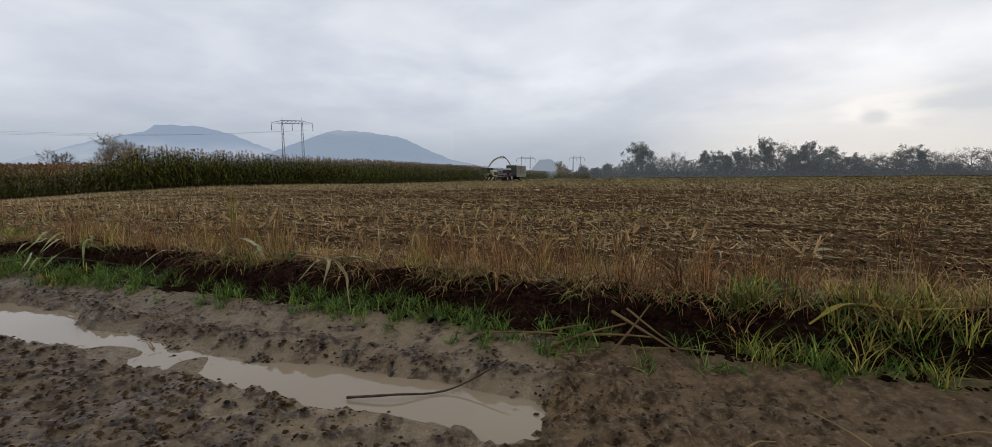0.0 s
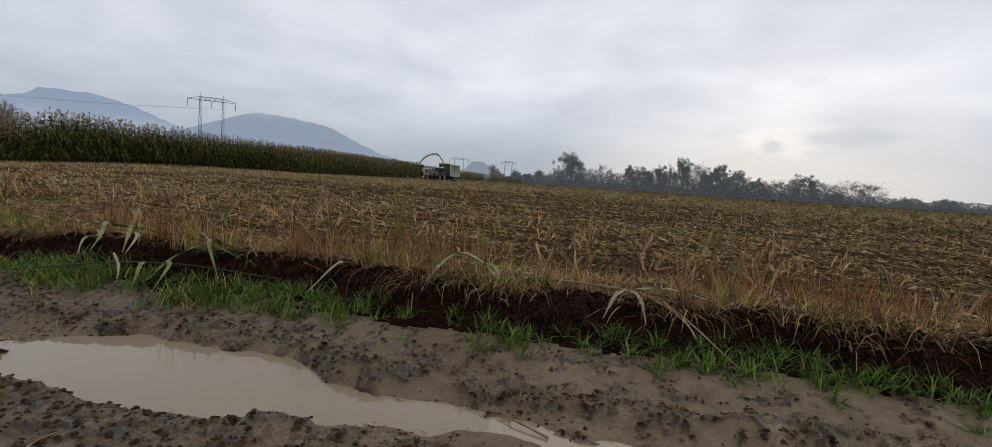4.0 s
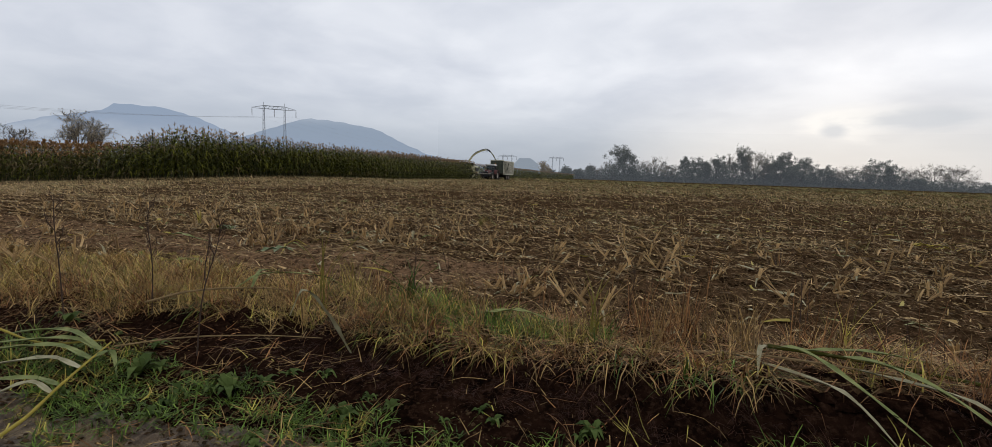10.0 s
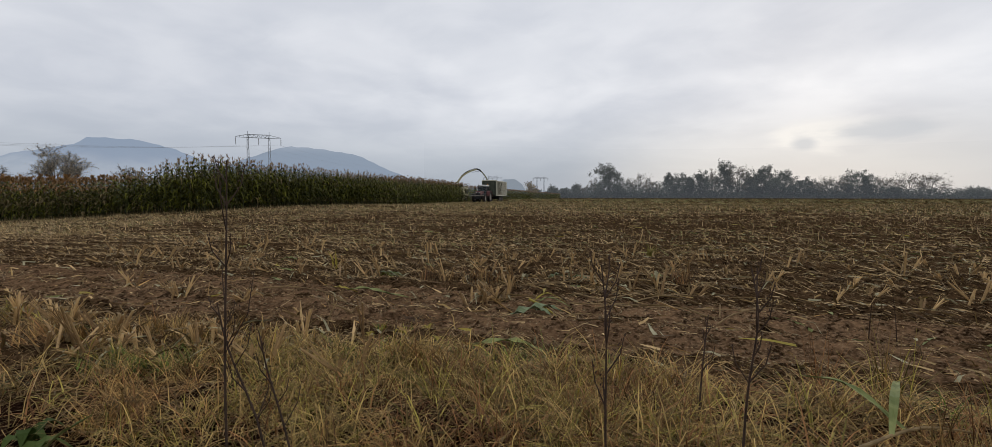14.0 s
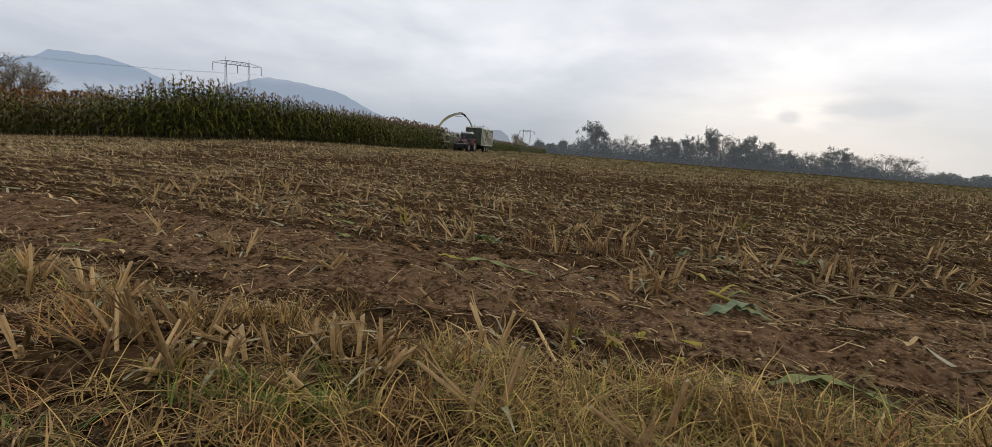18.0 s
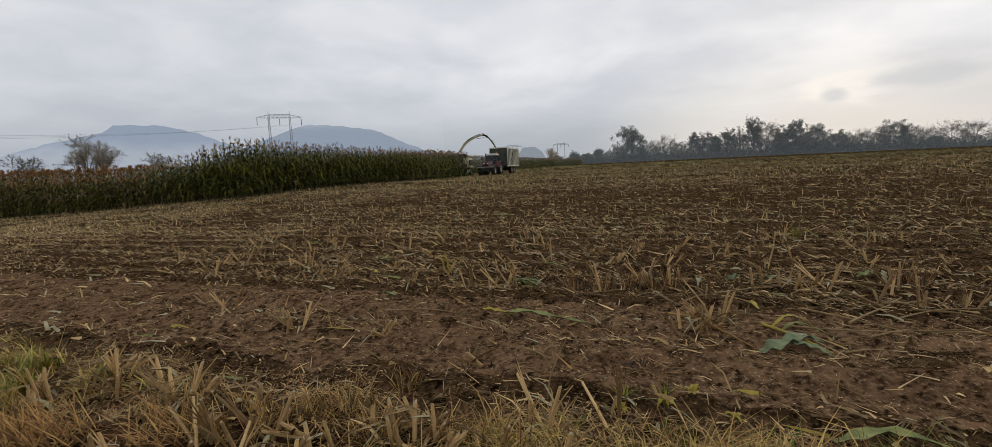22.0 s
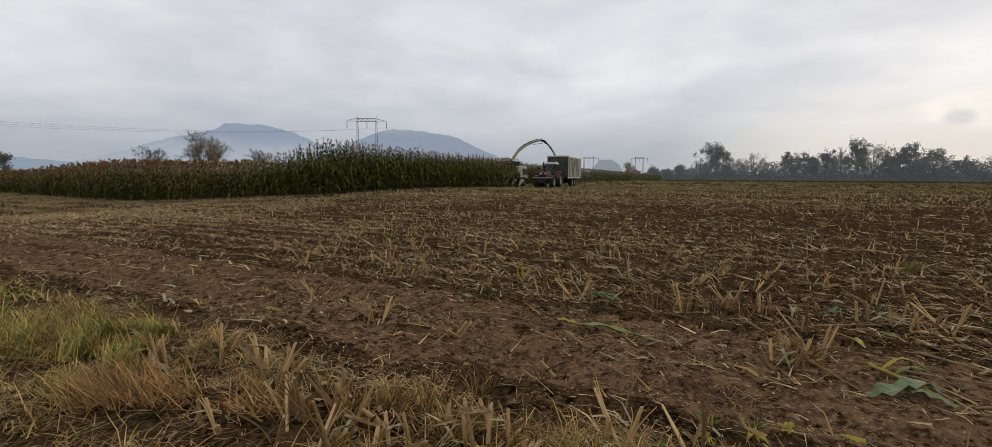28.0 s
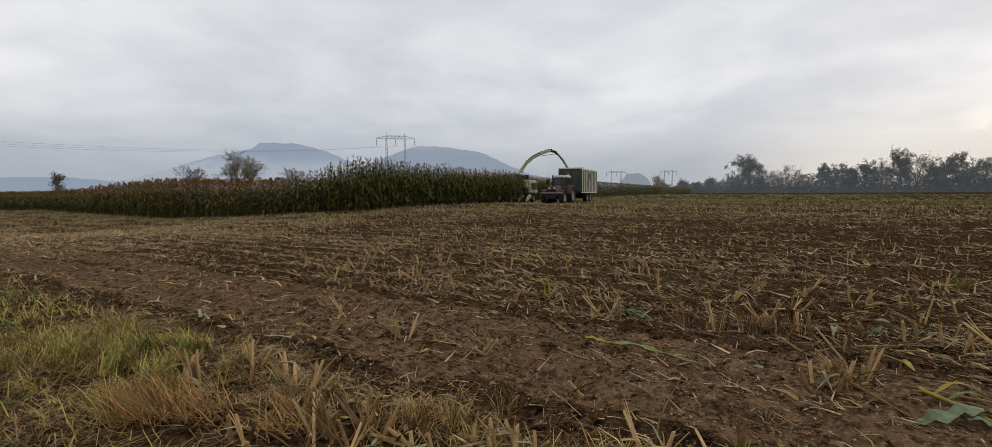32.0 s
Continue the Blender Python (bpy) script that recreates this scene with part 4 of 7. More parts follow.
def maize_plant(rng, leaves=13, segs=4, tall=3.0, rust=0.0):
    """Vertices, quads and material numbers (0 stalk, 1 leaf, 2 dry leaf, 3 tassel) of one plant."""
    v, f, m = [], [], []

    def add(pts, quads_, mat):
        k = len(v)
        v.extend(np.asarray(pts))
        f.extend([tuple(k + i for i in q) for q in quads_])
        m.extend([mat] * len(quads_))

    lean = rng.normal(0, 0.05, 2)
    levels = np.linspace(0, 1, 4)
    pts = []
    for t in levels:
        r = 0.016 * (1 - 0.75 * t)
        for a in (0, 2.09, 4.19):
            pts.append((lean[0] * t * tall + r * math.cos(a), lean[1] * t * tall + r * math.sin(a), t * tall * 0.93))
    add(pts, [(3 * i + k, 3 * i + (k + 1) % 3, 3 * i + 3 + (k + 1) % 3, 3 * i + 3 + k) for i in range(3) for k in range(3)], 0)
    turn = rng.rand() * 6.28
    for i in range(leaves):
        t = 0.10 + 0.86 * (i + 0.5 * rng.rand()) / leaves
        a = turn + math.pi * (i % 2) + rng.normal(0, 0.5)
        root = np.array([lean[0] * t * tall, lean[1] * t * tall, t * tall * 0.93])
        size = (0.55 + 0.45 * math.sin(math.pi * min(t + 0.1, 1))) * (0.75 + 0.4 * rng.rand())
        p, q = leaf_strip(rng, root, (math.cos(a), math.sin(a)), 0.92 * size, 0.65 + 0.55 * rng.rand(), 0.11 * (0.8 + 0.4 * rng.rand()), segs)
        add(p, q, 4 if rust > 0.7 and t > 0.72 and rng.rand() < 0.65 else 2 if rng.rand() < (0.12 if t < 0.3 else 0.11 + 0.22 * rust) else 1)
    top = np.array([lean[0] * tall, lean[1] * tall, tall * 0.92])
    for i in range(7 if not rust else 10):
        a = 6.28 * rng.rand()
        tip = top + np.array([math.cos(a) * 0.15, math.sin(a) * 0.15, 0.0]) * (0 if i == 0 else 1) + np.array([0, 0, 0.10 + 0.14 * rng.rand()])
        s = np.array([-math.sin(a), math.cos(a), 0]) * (0.008 + 0.010 * rust)
        mid = (top + tip) / 2 + np.array([0, 0, 0.04])
        add([top - s, top + s, mid - 1.6 * s, mid + 1.6 * s, tip - s * 0.4, tip + s * 0.4], [(0, 1, 3, 2), (2, 3, 5, 4)], 4 if rust > 0.7 else 3)
    return np.array(v), np.array(f), np.array(m)


PLANTS = [maize_plant(crng) for _ in range(10)]
THIN = [maize_plant(crng, 8, 2, rust=0.5) for _ in range(6)]
RUSTY = [maize_plant(crng, 11, 3, rust=1.0) for _ in range(8)]


def planted(name, spots, stock, rng, scale=1.0, zbase=None):
    """One mesh of many plants at spots (n x 3: x, y and height factor)."""
    vs_, fs_, ms_, k = [], [], [], 0
    z = height(spots[:, 0], spots[:, 1]) if zbase is None else zbase
    pick, turn = rng.randint(0, len(stock), len(spots)), rng.rand(len(spots)) * 6.283
    for i, (v, f, m) in enumerate(stock):
        sel = np.where(pick == i)[0]
        if not len(sel):
            continue
        c, s = np.cos(turn[sel]), np.sin(turn[sel])
        h = spots[sel, 2]
        x = v[None, :, 0] * c[:, None] - v[None, :, 1] * s[:, None]
        y = v[None, :, 0] * s[:, None] + v[None, :, 1] * c[:, None]
        zz = v[None, :, 2] * h[:, None]
        out = np.stack([x * scale + spots[sel, 0][:, None], y * scale + spots[sel, 1][:, None], zz + z[sel][:, None]], -1)
        vs_.append(out.reshape(-1, 3))
        fs_.append((f[None] + (k + np.arange(len(sel)) * len(v))[:, None, None]).reshape(-1, 4))
        ms_.append(np.tile(m, len(sel)))
        k += len(sel) * len(v)
    return mesh_object(name, np.concatenate(vs_), np.concatenate(fs_), [M_corn_stalk, M_corn_leaf, M_husk, M_tassel, M_rust_tassel], np.concatenate(ms_))


def tallness(x, y):
    """Taller maize at the near corner, an even top over the lower ground along its edge."""
    d = (x - CORNER[0]) * SWATH_SIDE[0] + (y - CORNER[1]) * SWATH_SIDE[1]
    a = (x - CORNER[0]) * ROW_DIR[0] + (y - CORNER[1]) * ROW_DIR[1] - 0.14 * d
    low = 1 - smooth(10, 40, a) * (1 - smooth(10, 14, d))
    top = 3.62 - low * (1.08 * smooth(2.0, 9.5, d) - 0.25 * smooth(16, 32, d) + 1.0 * smooth(26, 66, d))
    return np.clip((top - height(x, y)) / 2.98, 0.55, 1.25) * (0.93 + 0.14 * fbm(x * 0.5, y * 0.5, 3))


def block_spots(a0, a1, b0, b1, row=0.75, gap=0.19, thin=1.0):
    """Spots in rows along ROW_DIR: a along the row from the block's near edge, b across from the lane."""
    out = []
    for b in np.arange(b0, b1, row):
        a = np.arange(a0, a1, gap / thin)
        a = a + crng.normal(0, 0.04, len(a))
        # the near edge is skew to the rows
        skew = b * float(EDGE @ ROW_DIR) / float(EDGE @ SWATH_SIDE)
        p = CORNER + np.outer(a + skew, ROW_DIR) + b * SWATH_SIDE + crng.normal(0, 0.05, (len(a), 2))
        out.append(p)
    p = np.concatenate(out)
    return np.column_stack([p, tallness(p[:, 0], p[:, 1]) * (0.92 + 0.16 * crng.rand(len(p)))])


SWATH = 6.8
near_edge = block_spots(0.0, 3.2, SWATH, 104, 0.75, 0.21)
deep_edge = block_spots(3.2, 9.0, SWATH, 104, 0.75, 0.55)
long_side = block_spots(3.2, 60, SWATH, SWATH + 2.3, 0.75, 0.21)
far_side = np.concatenate([block_spots(60, 190, SWATH, SWATH + 2.3, 0.75, 0.36), block_spots(190, 372, SWATH, SWATH + 1.4, 0.75, 0.6)])
past = near_edge[:, :2] @ SWATH_SIDE - float(CORNER @ SWATH_SIDE) > 8.5 + 3 * crng.rand(len(near_edge))
inner = block_spots(3.2, 90, SWATH + 2.3, SWATH + 14, 1.5, 0.8)
tagged(planted("maize_stand", np.concatenate([near_edge[~past], long_side]), PLANTS, crng), "standing block of tall ripe maize with rusty tassels", "maize", kind="stuff")
tagged(planted("maize_stand", near_edge[past], RUSTY, crng), "lower stand of ripe maize under a rusty carpet of tassels", "maize", kind="stuff")
tagged(planted("maize_stand", np.concatenate([deep_edge, far_side, inner]), THIN, crng), "inner rows of tall ripe maize, green below rusty tops", "maize", kind="stuff")

def weedy_strip(n):
    """Low green weeds on the headland before the far end of the standing block."""
    d, off = 30 + 80 * crng.rand(n), -0.5 - 9 * crng.rand(n) ** 1.5
    p = CORNER + np.outer(d, EDGE) + np.outer(off, np.array([EDGE[1], -EDGE[0]]) * -1)
    keep_ = crng.rand(n) < smooth(28, 45, d) * (0.25 + 0.75 * smooth(0.42, 0.58, fbm(p[:, 0] * 0.25, p[:, 1] * 0.25, 3)))
    p = p[keep_]
    c = np.stack([p[:, 0], p[:, 1], height(p[:, 0], p[:, 1]) + 0.07], -1)
    qv, qf = quad_cloud(crng, c[:2], 0.11, 0.0, len(c))
    qv = qv.reshape(-1, 4, 3)
    qv = qv - qv.mean(1, keepdims=True) + c[:, None]
    return tagged(mesh_object("headland_weeds", qv.reshape(-1, 3), qf, [M_pale_grass, M_green_grass], crng.randint(0, 2, len(c))), "low green weeds on the headland by the maize", "weeds", kind="stuff")


weedy_strip(14000)

# the strip in front of the harvester, in clumps that its header takes one after another
STRIP_STEP = 2.0
strip = []
for k in range(44):
    spots = block_spots(k * STRIP_STEP, (k + 1) * STRIP_STEP, 1.7, SWATH - 0.1, 0.75, 0.21 if k < 12 else 0.28)
    mid = spots[:, :2].mean(0)
    local = spots.copy()
    local[:, :2] -= mid
    zb = height(spots[:, 0], spots[:, 1]) - float(height(*mid))
    ob = planted("maize_clump", local, PLANTS if k < 14 else THIN, crng, zbase=zb)
    ob.location = (*mid, float(height(*mid)))
    tagged(ob, "clump of tall ripe maize in the strip being cut", "maize", "maize clumps in the strip being cut")
    strip.append((k, ob, mid))

# ---- tractor with trailer, and the forage harvester beside it ----
# local frame: x ahead, y to the left, z up
MACHINE_FROM, MACHINE_TO = np.array([32.0, 101.9]), np.array([6.3, 49.7])
HEADING = math.degrees(math.atan2(MACHINE_TO[1] - MACHINE_FROM[1], MACHINE_TO[0] - MACHINE_FROM[0]))


def wheel(parent, name, x, y, radius, width, rim, lugs=16):
    w = new(name)
    w.parent = parent
    w.matrix_local = pose(x, y, radius)
    bm = bmesh.new()
    h = width / 2
    ring(bm, [(rim, -h * 0.8), (radius * 0.86, -h), (radius * 0.96, -h * 0.8), (radius * 0.98, 0), (radius * 0.96, h * 0.8), (radius * 0.86, h), (rim, h * 0.8)], 28)
    for k in range(lugs):
        a = 2 * math.pi * k / lugs
        for s in (-1, 1):
            lug = bmesh.new()
            box(lug, -0.035, 0.035, 0, h * 0.98, 0, 0.05)
            m = Matrix.Rotation(-a + (0.1 if s > 0 else 0), 4, "Y") @ Matrix.Translation((0, 0, radius * 0.965)) @ Matrix.Rotation(s * 0.6, 4, "Z") @ Matrix.Diagonal((1, s, 1, 1))
            lug.transform(m)
            me = bpy.data.meshes.new("lug")
            lug.to_mesh(me)
            lug.free()
            bm.from_mesh(me)
            bpy.data.meshes.remove(me)
    bmesh.ops.recalc_face_normals(bm, faces=bm.faces)
    part("tyre", bm, M_rubber, w)
    bm = bmesh.new()
    ring(bm, [(0.02, -h * 0.35), (rim * 0.3, -h * 0.35), (rim * 0.9, -h * 0.62), (rim * 1.02, -h * 0.8), (rim * 1.02, h * 0.8), (rim * 0.9, h * 0.62), (rim * 0.3, h * 0.35), (0.02, h * 0.35)], 20)
    bmesh.ops.recalc_face_normals(bm, faces=bm.faces)
    part("rim", bm, M_rim, w)
    return w


def simple(name, mat, parent, *args, label="", **kw):
    bm = bmesh.new()
    box(bm, *args, **kw)
    return part(name, bm, mat, parent, label)


def pipe(name, mat, parent, pts, radii, sides=8, label=""):
    bm = bmesh.new()
    tube(bm, pts, radii, sides)
    return part(name, bm, mat, parent, label)


def make_tractor():
    t = thing("tractor", "red tractor with pale cab roof pulling the silage trailer", "tractor")
    wheels = [wheel(t, "rear_wheel", 0.0, s * 0.98, 0.95, 0.62, 0.50) for s in (-1, 1)]
    wheels += [wheel(t, "front_wheel", 2.75, s * 0.92, 0.72, 0.50, 0.38) for s in (-1, 1)]
    simple("chassis", M_black, t, -0.6, 3.3, -0.32, 0.32, 0.62, 1.15, bevel=0.04)
    simple("rear_axle", M_black, t, -0.2, 0.2, -0.75, 0.75, 0.78, 1.1, bevel=0.05)
    simple("front_axle", M_black, t, 2.62, 2.88, -0.75, 0.75, 0.6, 0.85, bevel=0.04)
    simple("bonnet", M_red, t, 1.15, 3.45, -0.46, 0.46, 1.15, 1.92, bevel=0.10, top=(0.92, 0.82), label="dusty red bonnet")
    simple("grille", M_black, t, 3.43, 3.49, -0.36, 0.36, 1.2, 1.72, bevel=0.015)
    for s in (-1, 1):
        simple("headlight", M_lamp, t, 3.44, 3.50, s * 0.25 - 0.1, s * 0.25 + 0.1, 1.6, 1.72, bevel=0.015)
        bm = bmesh.new()
        for k in range(7):
            a0, a1 = radians(10 + k * 23), radians(10 + (k + 1) * 23)
            q = [bm.verts.new((r * math.cos(a), s * y, 0.95 + r * math.sin(a))) for a in (a0, a1) for r in (1.03, 1.08) for y in (0.66, 1.30)]
            for i in ((0, 1, 5, 4), (2, 6, 7, 3), (0, 4, 6, 2), (1, 3, 7, 5), (0, 2, 3, 1), (4, 5, 7, 6)):
                bm.faces.new([q[j] for j in i])
        bmesh.ops.recalc_face_normals(bm, faces=bm.faces)
        part("rear_fender", bm, M_red, t)
        bm = bmesh.new()
        for k in range(4):
            a0, a1 = radians(30 + k * 28), radians(30 + (k + 1) * 28)
            q = [bm.verts.new((2.75 + r * math.cos(a), s * y, 0.72 + r * math.sin(a))) for a in (a0, a1) for r in (0.79, 0.82) for y in (0.68, 1.16)]
            for i in ((0, 1, 5, 4), (2, 6, 7, 3), (0, 4, 6, 2), (1, 3, 7, 5), (0, 2, 3, 1), (4, 5, 7, 6)):
                bm.faces.new([q[j] for j in i])
        bmesh.ops.recalc_face_normals(bm, faces=bm.faces)
        part("front_fender", bm, M_black, t)
        pipe("mirror_arm", M_black, t, [(1.1, s * 0.72, 2.35), (1.3, s * 1.15, 2.35)], 0.02)
        simple("mirror", M_black, t, 1.26, 1.34, s * 1.18 - 0.1, s * 1.18 + 0.1, 2.15, 2.55, bevel=0.02)
        for zz, xx in ((2.88, 0.95), (2.88, -0.75)):
            simple("work_light", M_lamp, t, xx + 0.14, xx + 0.2, s * 0.55 - 0.09, s * 0.55 + 0.09, zz - 0.13, zz - 0.03, bevel=0.01)
        for zz in (0.55, 0.85, 1.15):
            simple("step", M_black, t, 1.0, 1.3, s * 0.75, s * 1.0, zz - 0.02, zz + 0.02) if s > 0 else None
    # cab: four pillars, panes, roof, door line
    for x0, lean in ((1.05, -0.06), (-0.55, 0.05)):
        for s in (-1, 1):
            pipe("cab_pillar", M_black, t, [(x0, s * 0.72, 1.35), (x0 + lean * 2, s * 0.70, 2.78)], 0.045, 6)
    pipe("exhaust", M_black, t, [(1.25, -0.62, 1.5), (1.25, -0.62, 2.95), (1.2, -0.62, 3.05)], [0.07, 0.06, 0.055])
    simple("cab_base", M_black, t, -0.6, 1.1, -0.74, 0.74, 1.1, 1.45, bevel=0.05)
    simple("cab_roof", M_white, t, -0.78, 1.12, -0.84, 0.84, 2.78, 3.02, bevel=0.09, top=(0.92, 0.9), label="dusty white cab roof")
    pane = simple("windscreen", M_glass, t, 1.03, 1.05, -0.68, 0.68, 1.46, 2.76, shift=-0.1)
    simple("rear_window", M_glass, t, -0.56, -0.54, -0.68, 0.68, 1.46, 2.76, shift=0.08)
    for s in (-1, 1):
        simple("side_window", M_glass, t, -0.5, 0.98, s * 0.715 - 0.008, s * 0.715 + 0.008, 1.46, 2.76)
        pipe("door_frame", M_black, t, [(0.25, s * 0.73, 1.45), (0.25, s * 0.72, 2.76)], 0.03, 6)
    simple("seat", M_black, t, -0.25, 0.25, -0.25, 0.25, 1.45, 1.95, bevel=0.08)
    simple("seat_back", M_black, t, -0.32, -0.18, -0.25, 0.25, 1.9, 2.45, bevel=0.06)
    pipe("steering_column", M_black, t, [(0.85, 0, 1.45), (0.65, 0, 2.0)], 0.04)
    bm = bmesh.new()
    tube(bm, [(0.64 + 0.12 * math.sin(k * math.pi / 6), 0.19 * math.cos(k * math.pi / 6), 2.02 + 0.14 * math.sin(k * math.pi / 6)) for k in range(13)], 0.018, 6)
    part("steering_wheel", bm, M_black, t)
    # front linkage with weight block
    simple("front_weight", M_black, t, 3.55, 3.95, -0.5, 0.5, 0.62, 1.02, bevel=0.06)
    for s in (-1, 1):
        pipe("linkage_arm", M_black, t, [(3.2, s * 0.3, 0.75), (3.7, s * 0.42, 0.7)], 0.06)
    pipe("front_bar", M_rim, t, [(3.8, -1.15, 1.18), (3.8, 1.15, 1.18)], 0.06, 6, "pale crossbar at the front")
    pipe("drawbar_hitch", M_black, t, [(-0.6, 0, 0.75), (-1.15, 0, 0.6)], 0.07)
    simple("beacon", M_amber, t, -0.5, -0.36, 0.5, 0.64, 3.02, 3.2, bevel=0.03)
    return t, wheels


def make_trailer():
    t = thing("trailer", "tall pale-green silage trailer with ribbed slatted sides", "trailer")
    wheels = [wheel(t, "trailer_wheel", x, s * 1.0, 0.62, 0.5, 0.32, 14) for x in (-1.0, 0.5) for s in (-1, 1)]
    L0, L1, Wd, z0, z1 = -3.9, 3.7, 1.30, 1.35, 3.75
    simple("frame", M_black, t, L0, L1 + 0.3, -0.5, 0.5, 0.95, 1.25, bevel=0.03)
    pipe("drawbar", M_black, t, [(L1 + 0.2, 0, 1.05), (L1 + 2.35, 0, 0.62)], [0.12, 0.09])
    simple("floor", M_panel, t, L0, L1, -Wd, Wd, 1.25, z0, bevel=0.02)
    for s in (-1, 1):
        simple("side_wall", M_slat, t, L0, L1, s * Wd - 0.03, s * Wd + 0.03, z0, z1, bevel=0.01)
        for k in range(10):
            x = L0 + 0.1 + k * (L1 - L0 - 0.2) / 9
            simple("rib", M_cream, t, x - 0.10, x + 0.10, s * (Wd + 0.07) - 0.04, s * (Wd + 0.07) + 0.04, z0 - 0.05, z1 - 0.02, bevel=0.01)
        simple("top_rail", M_cream, t, L0 - 0.05, L1 + 0.05, s * (Wd + 0.02) - 0.06, s * (Wd + 0.02) + 0.06, z1, z1 + 0.13, bevel=0.02)
        simple("bottom_rail", M_cream, t, L0 - 0.05, L1 + 0.05, s * (Wd + 0.02) - 0.05, s * (Wd + 0.02) + 0.05, z0 - 0.2, z0 - 0.06, bevel=0.02)
        simple("mudguard", M_black, t, -1.75, 1.25, s * 1.02 - 0.26, s * 1.02 + 0.26, 1.26, 1.3, bevel=0.01)
        pipe("brace", M_panel, t, [(0.3, s * (Wd + 0.14), z1 - 0.3), (1.4, s * (Wd + 0.14), z0 + 0.7)], 0.05, 6)
    simple("front_wall", M_panel, t, L1 - 0.03, L1 + 0.03, -Wd, Wd, z0, z1 + 0.1, bevel=0.01)
    simple("front_rail", M_cream, t, L1 - 0.06, L1 + 0.08, -Wd - 0.08, Wd + 0.08, z1 + 0.1, z1 + 0.24, bevel=0.02)
    for y in (-0.8, 0.0, 0.8):
        simple("front_rib", M_panel, t, L1 + 0.03, L1 + 0.1, y - 0.05, y + 0.05, z0, z1 + 0.1, bevel=0.01)
    simple("tailgate", M_slat, t, L0 - 0.03, L0 + 0.03, -Wd, Wd, z0, z1, bevel=0.01)
    for x in (-1.0, 0.5):
        pipe("axle", M_black, t, [(x, -0.95, 0.62), (x, 0.95, 0.62)], 0.07)
        simple("spring_block", M_black, t, x - 0.15, x + 0.15, -0.6, 0.6, 0.66, 0.96, bevel=0.02)
    # heap of chopped maize
    n = 22
    gx, gy = np.meshgrid(np.linspace(L0 + 0.06, L1 - 0.06, n), np.linspace(-Wd + 0.06, Wd - 0.06, 10), indexing="ij")
    gz = z0 + 1.3 + 0.5 * np.cos((gx - 0.4) / 3.2) * np.cos(gy) + 0.15 * (fbm(gx * 3, gy * 3) - 0.5)
    ids = np.arange(gx.size).reshape(gx.shape)
    f = np.stack([ids[:-1, :-1], ids[1:, :-1], ids[1:, 1:], ids[:-1, 1:]], -1).reshape(-1, 4)
    load = mesh_object("load", np.stack([gx, gy, gz], -1).reshape(-1, 3), f, [M_chaff], parent=t, smooth_faces=True)
    load["label"] = "heap of chopped green maize"
    return t, wheels


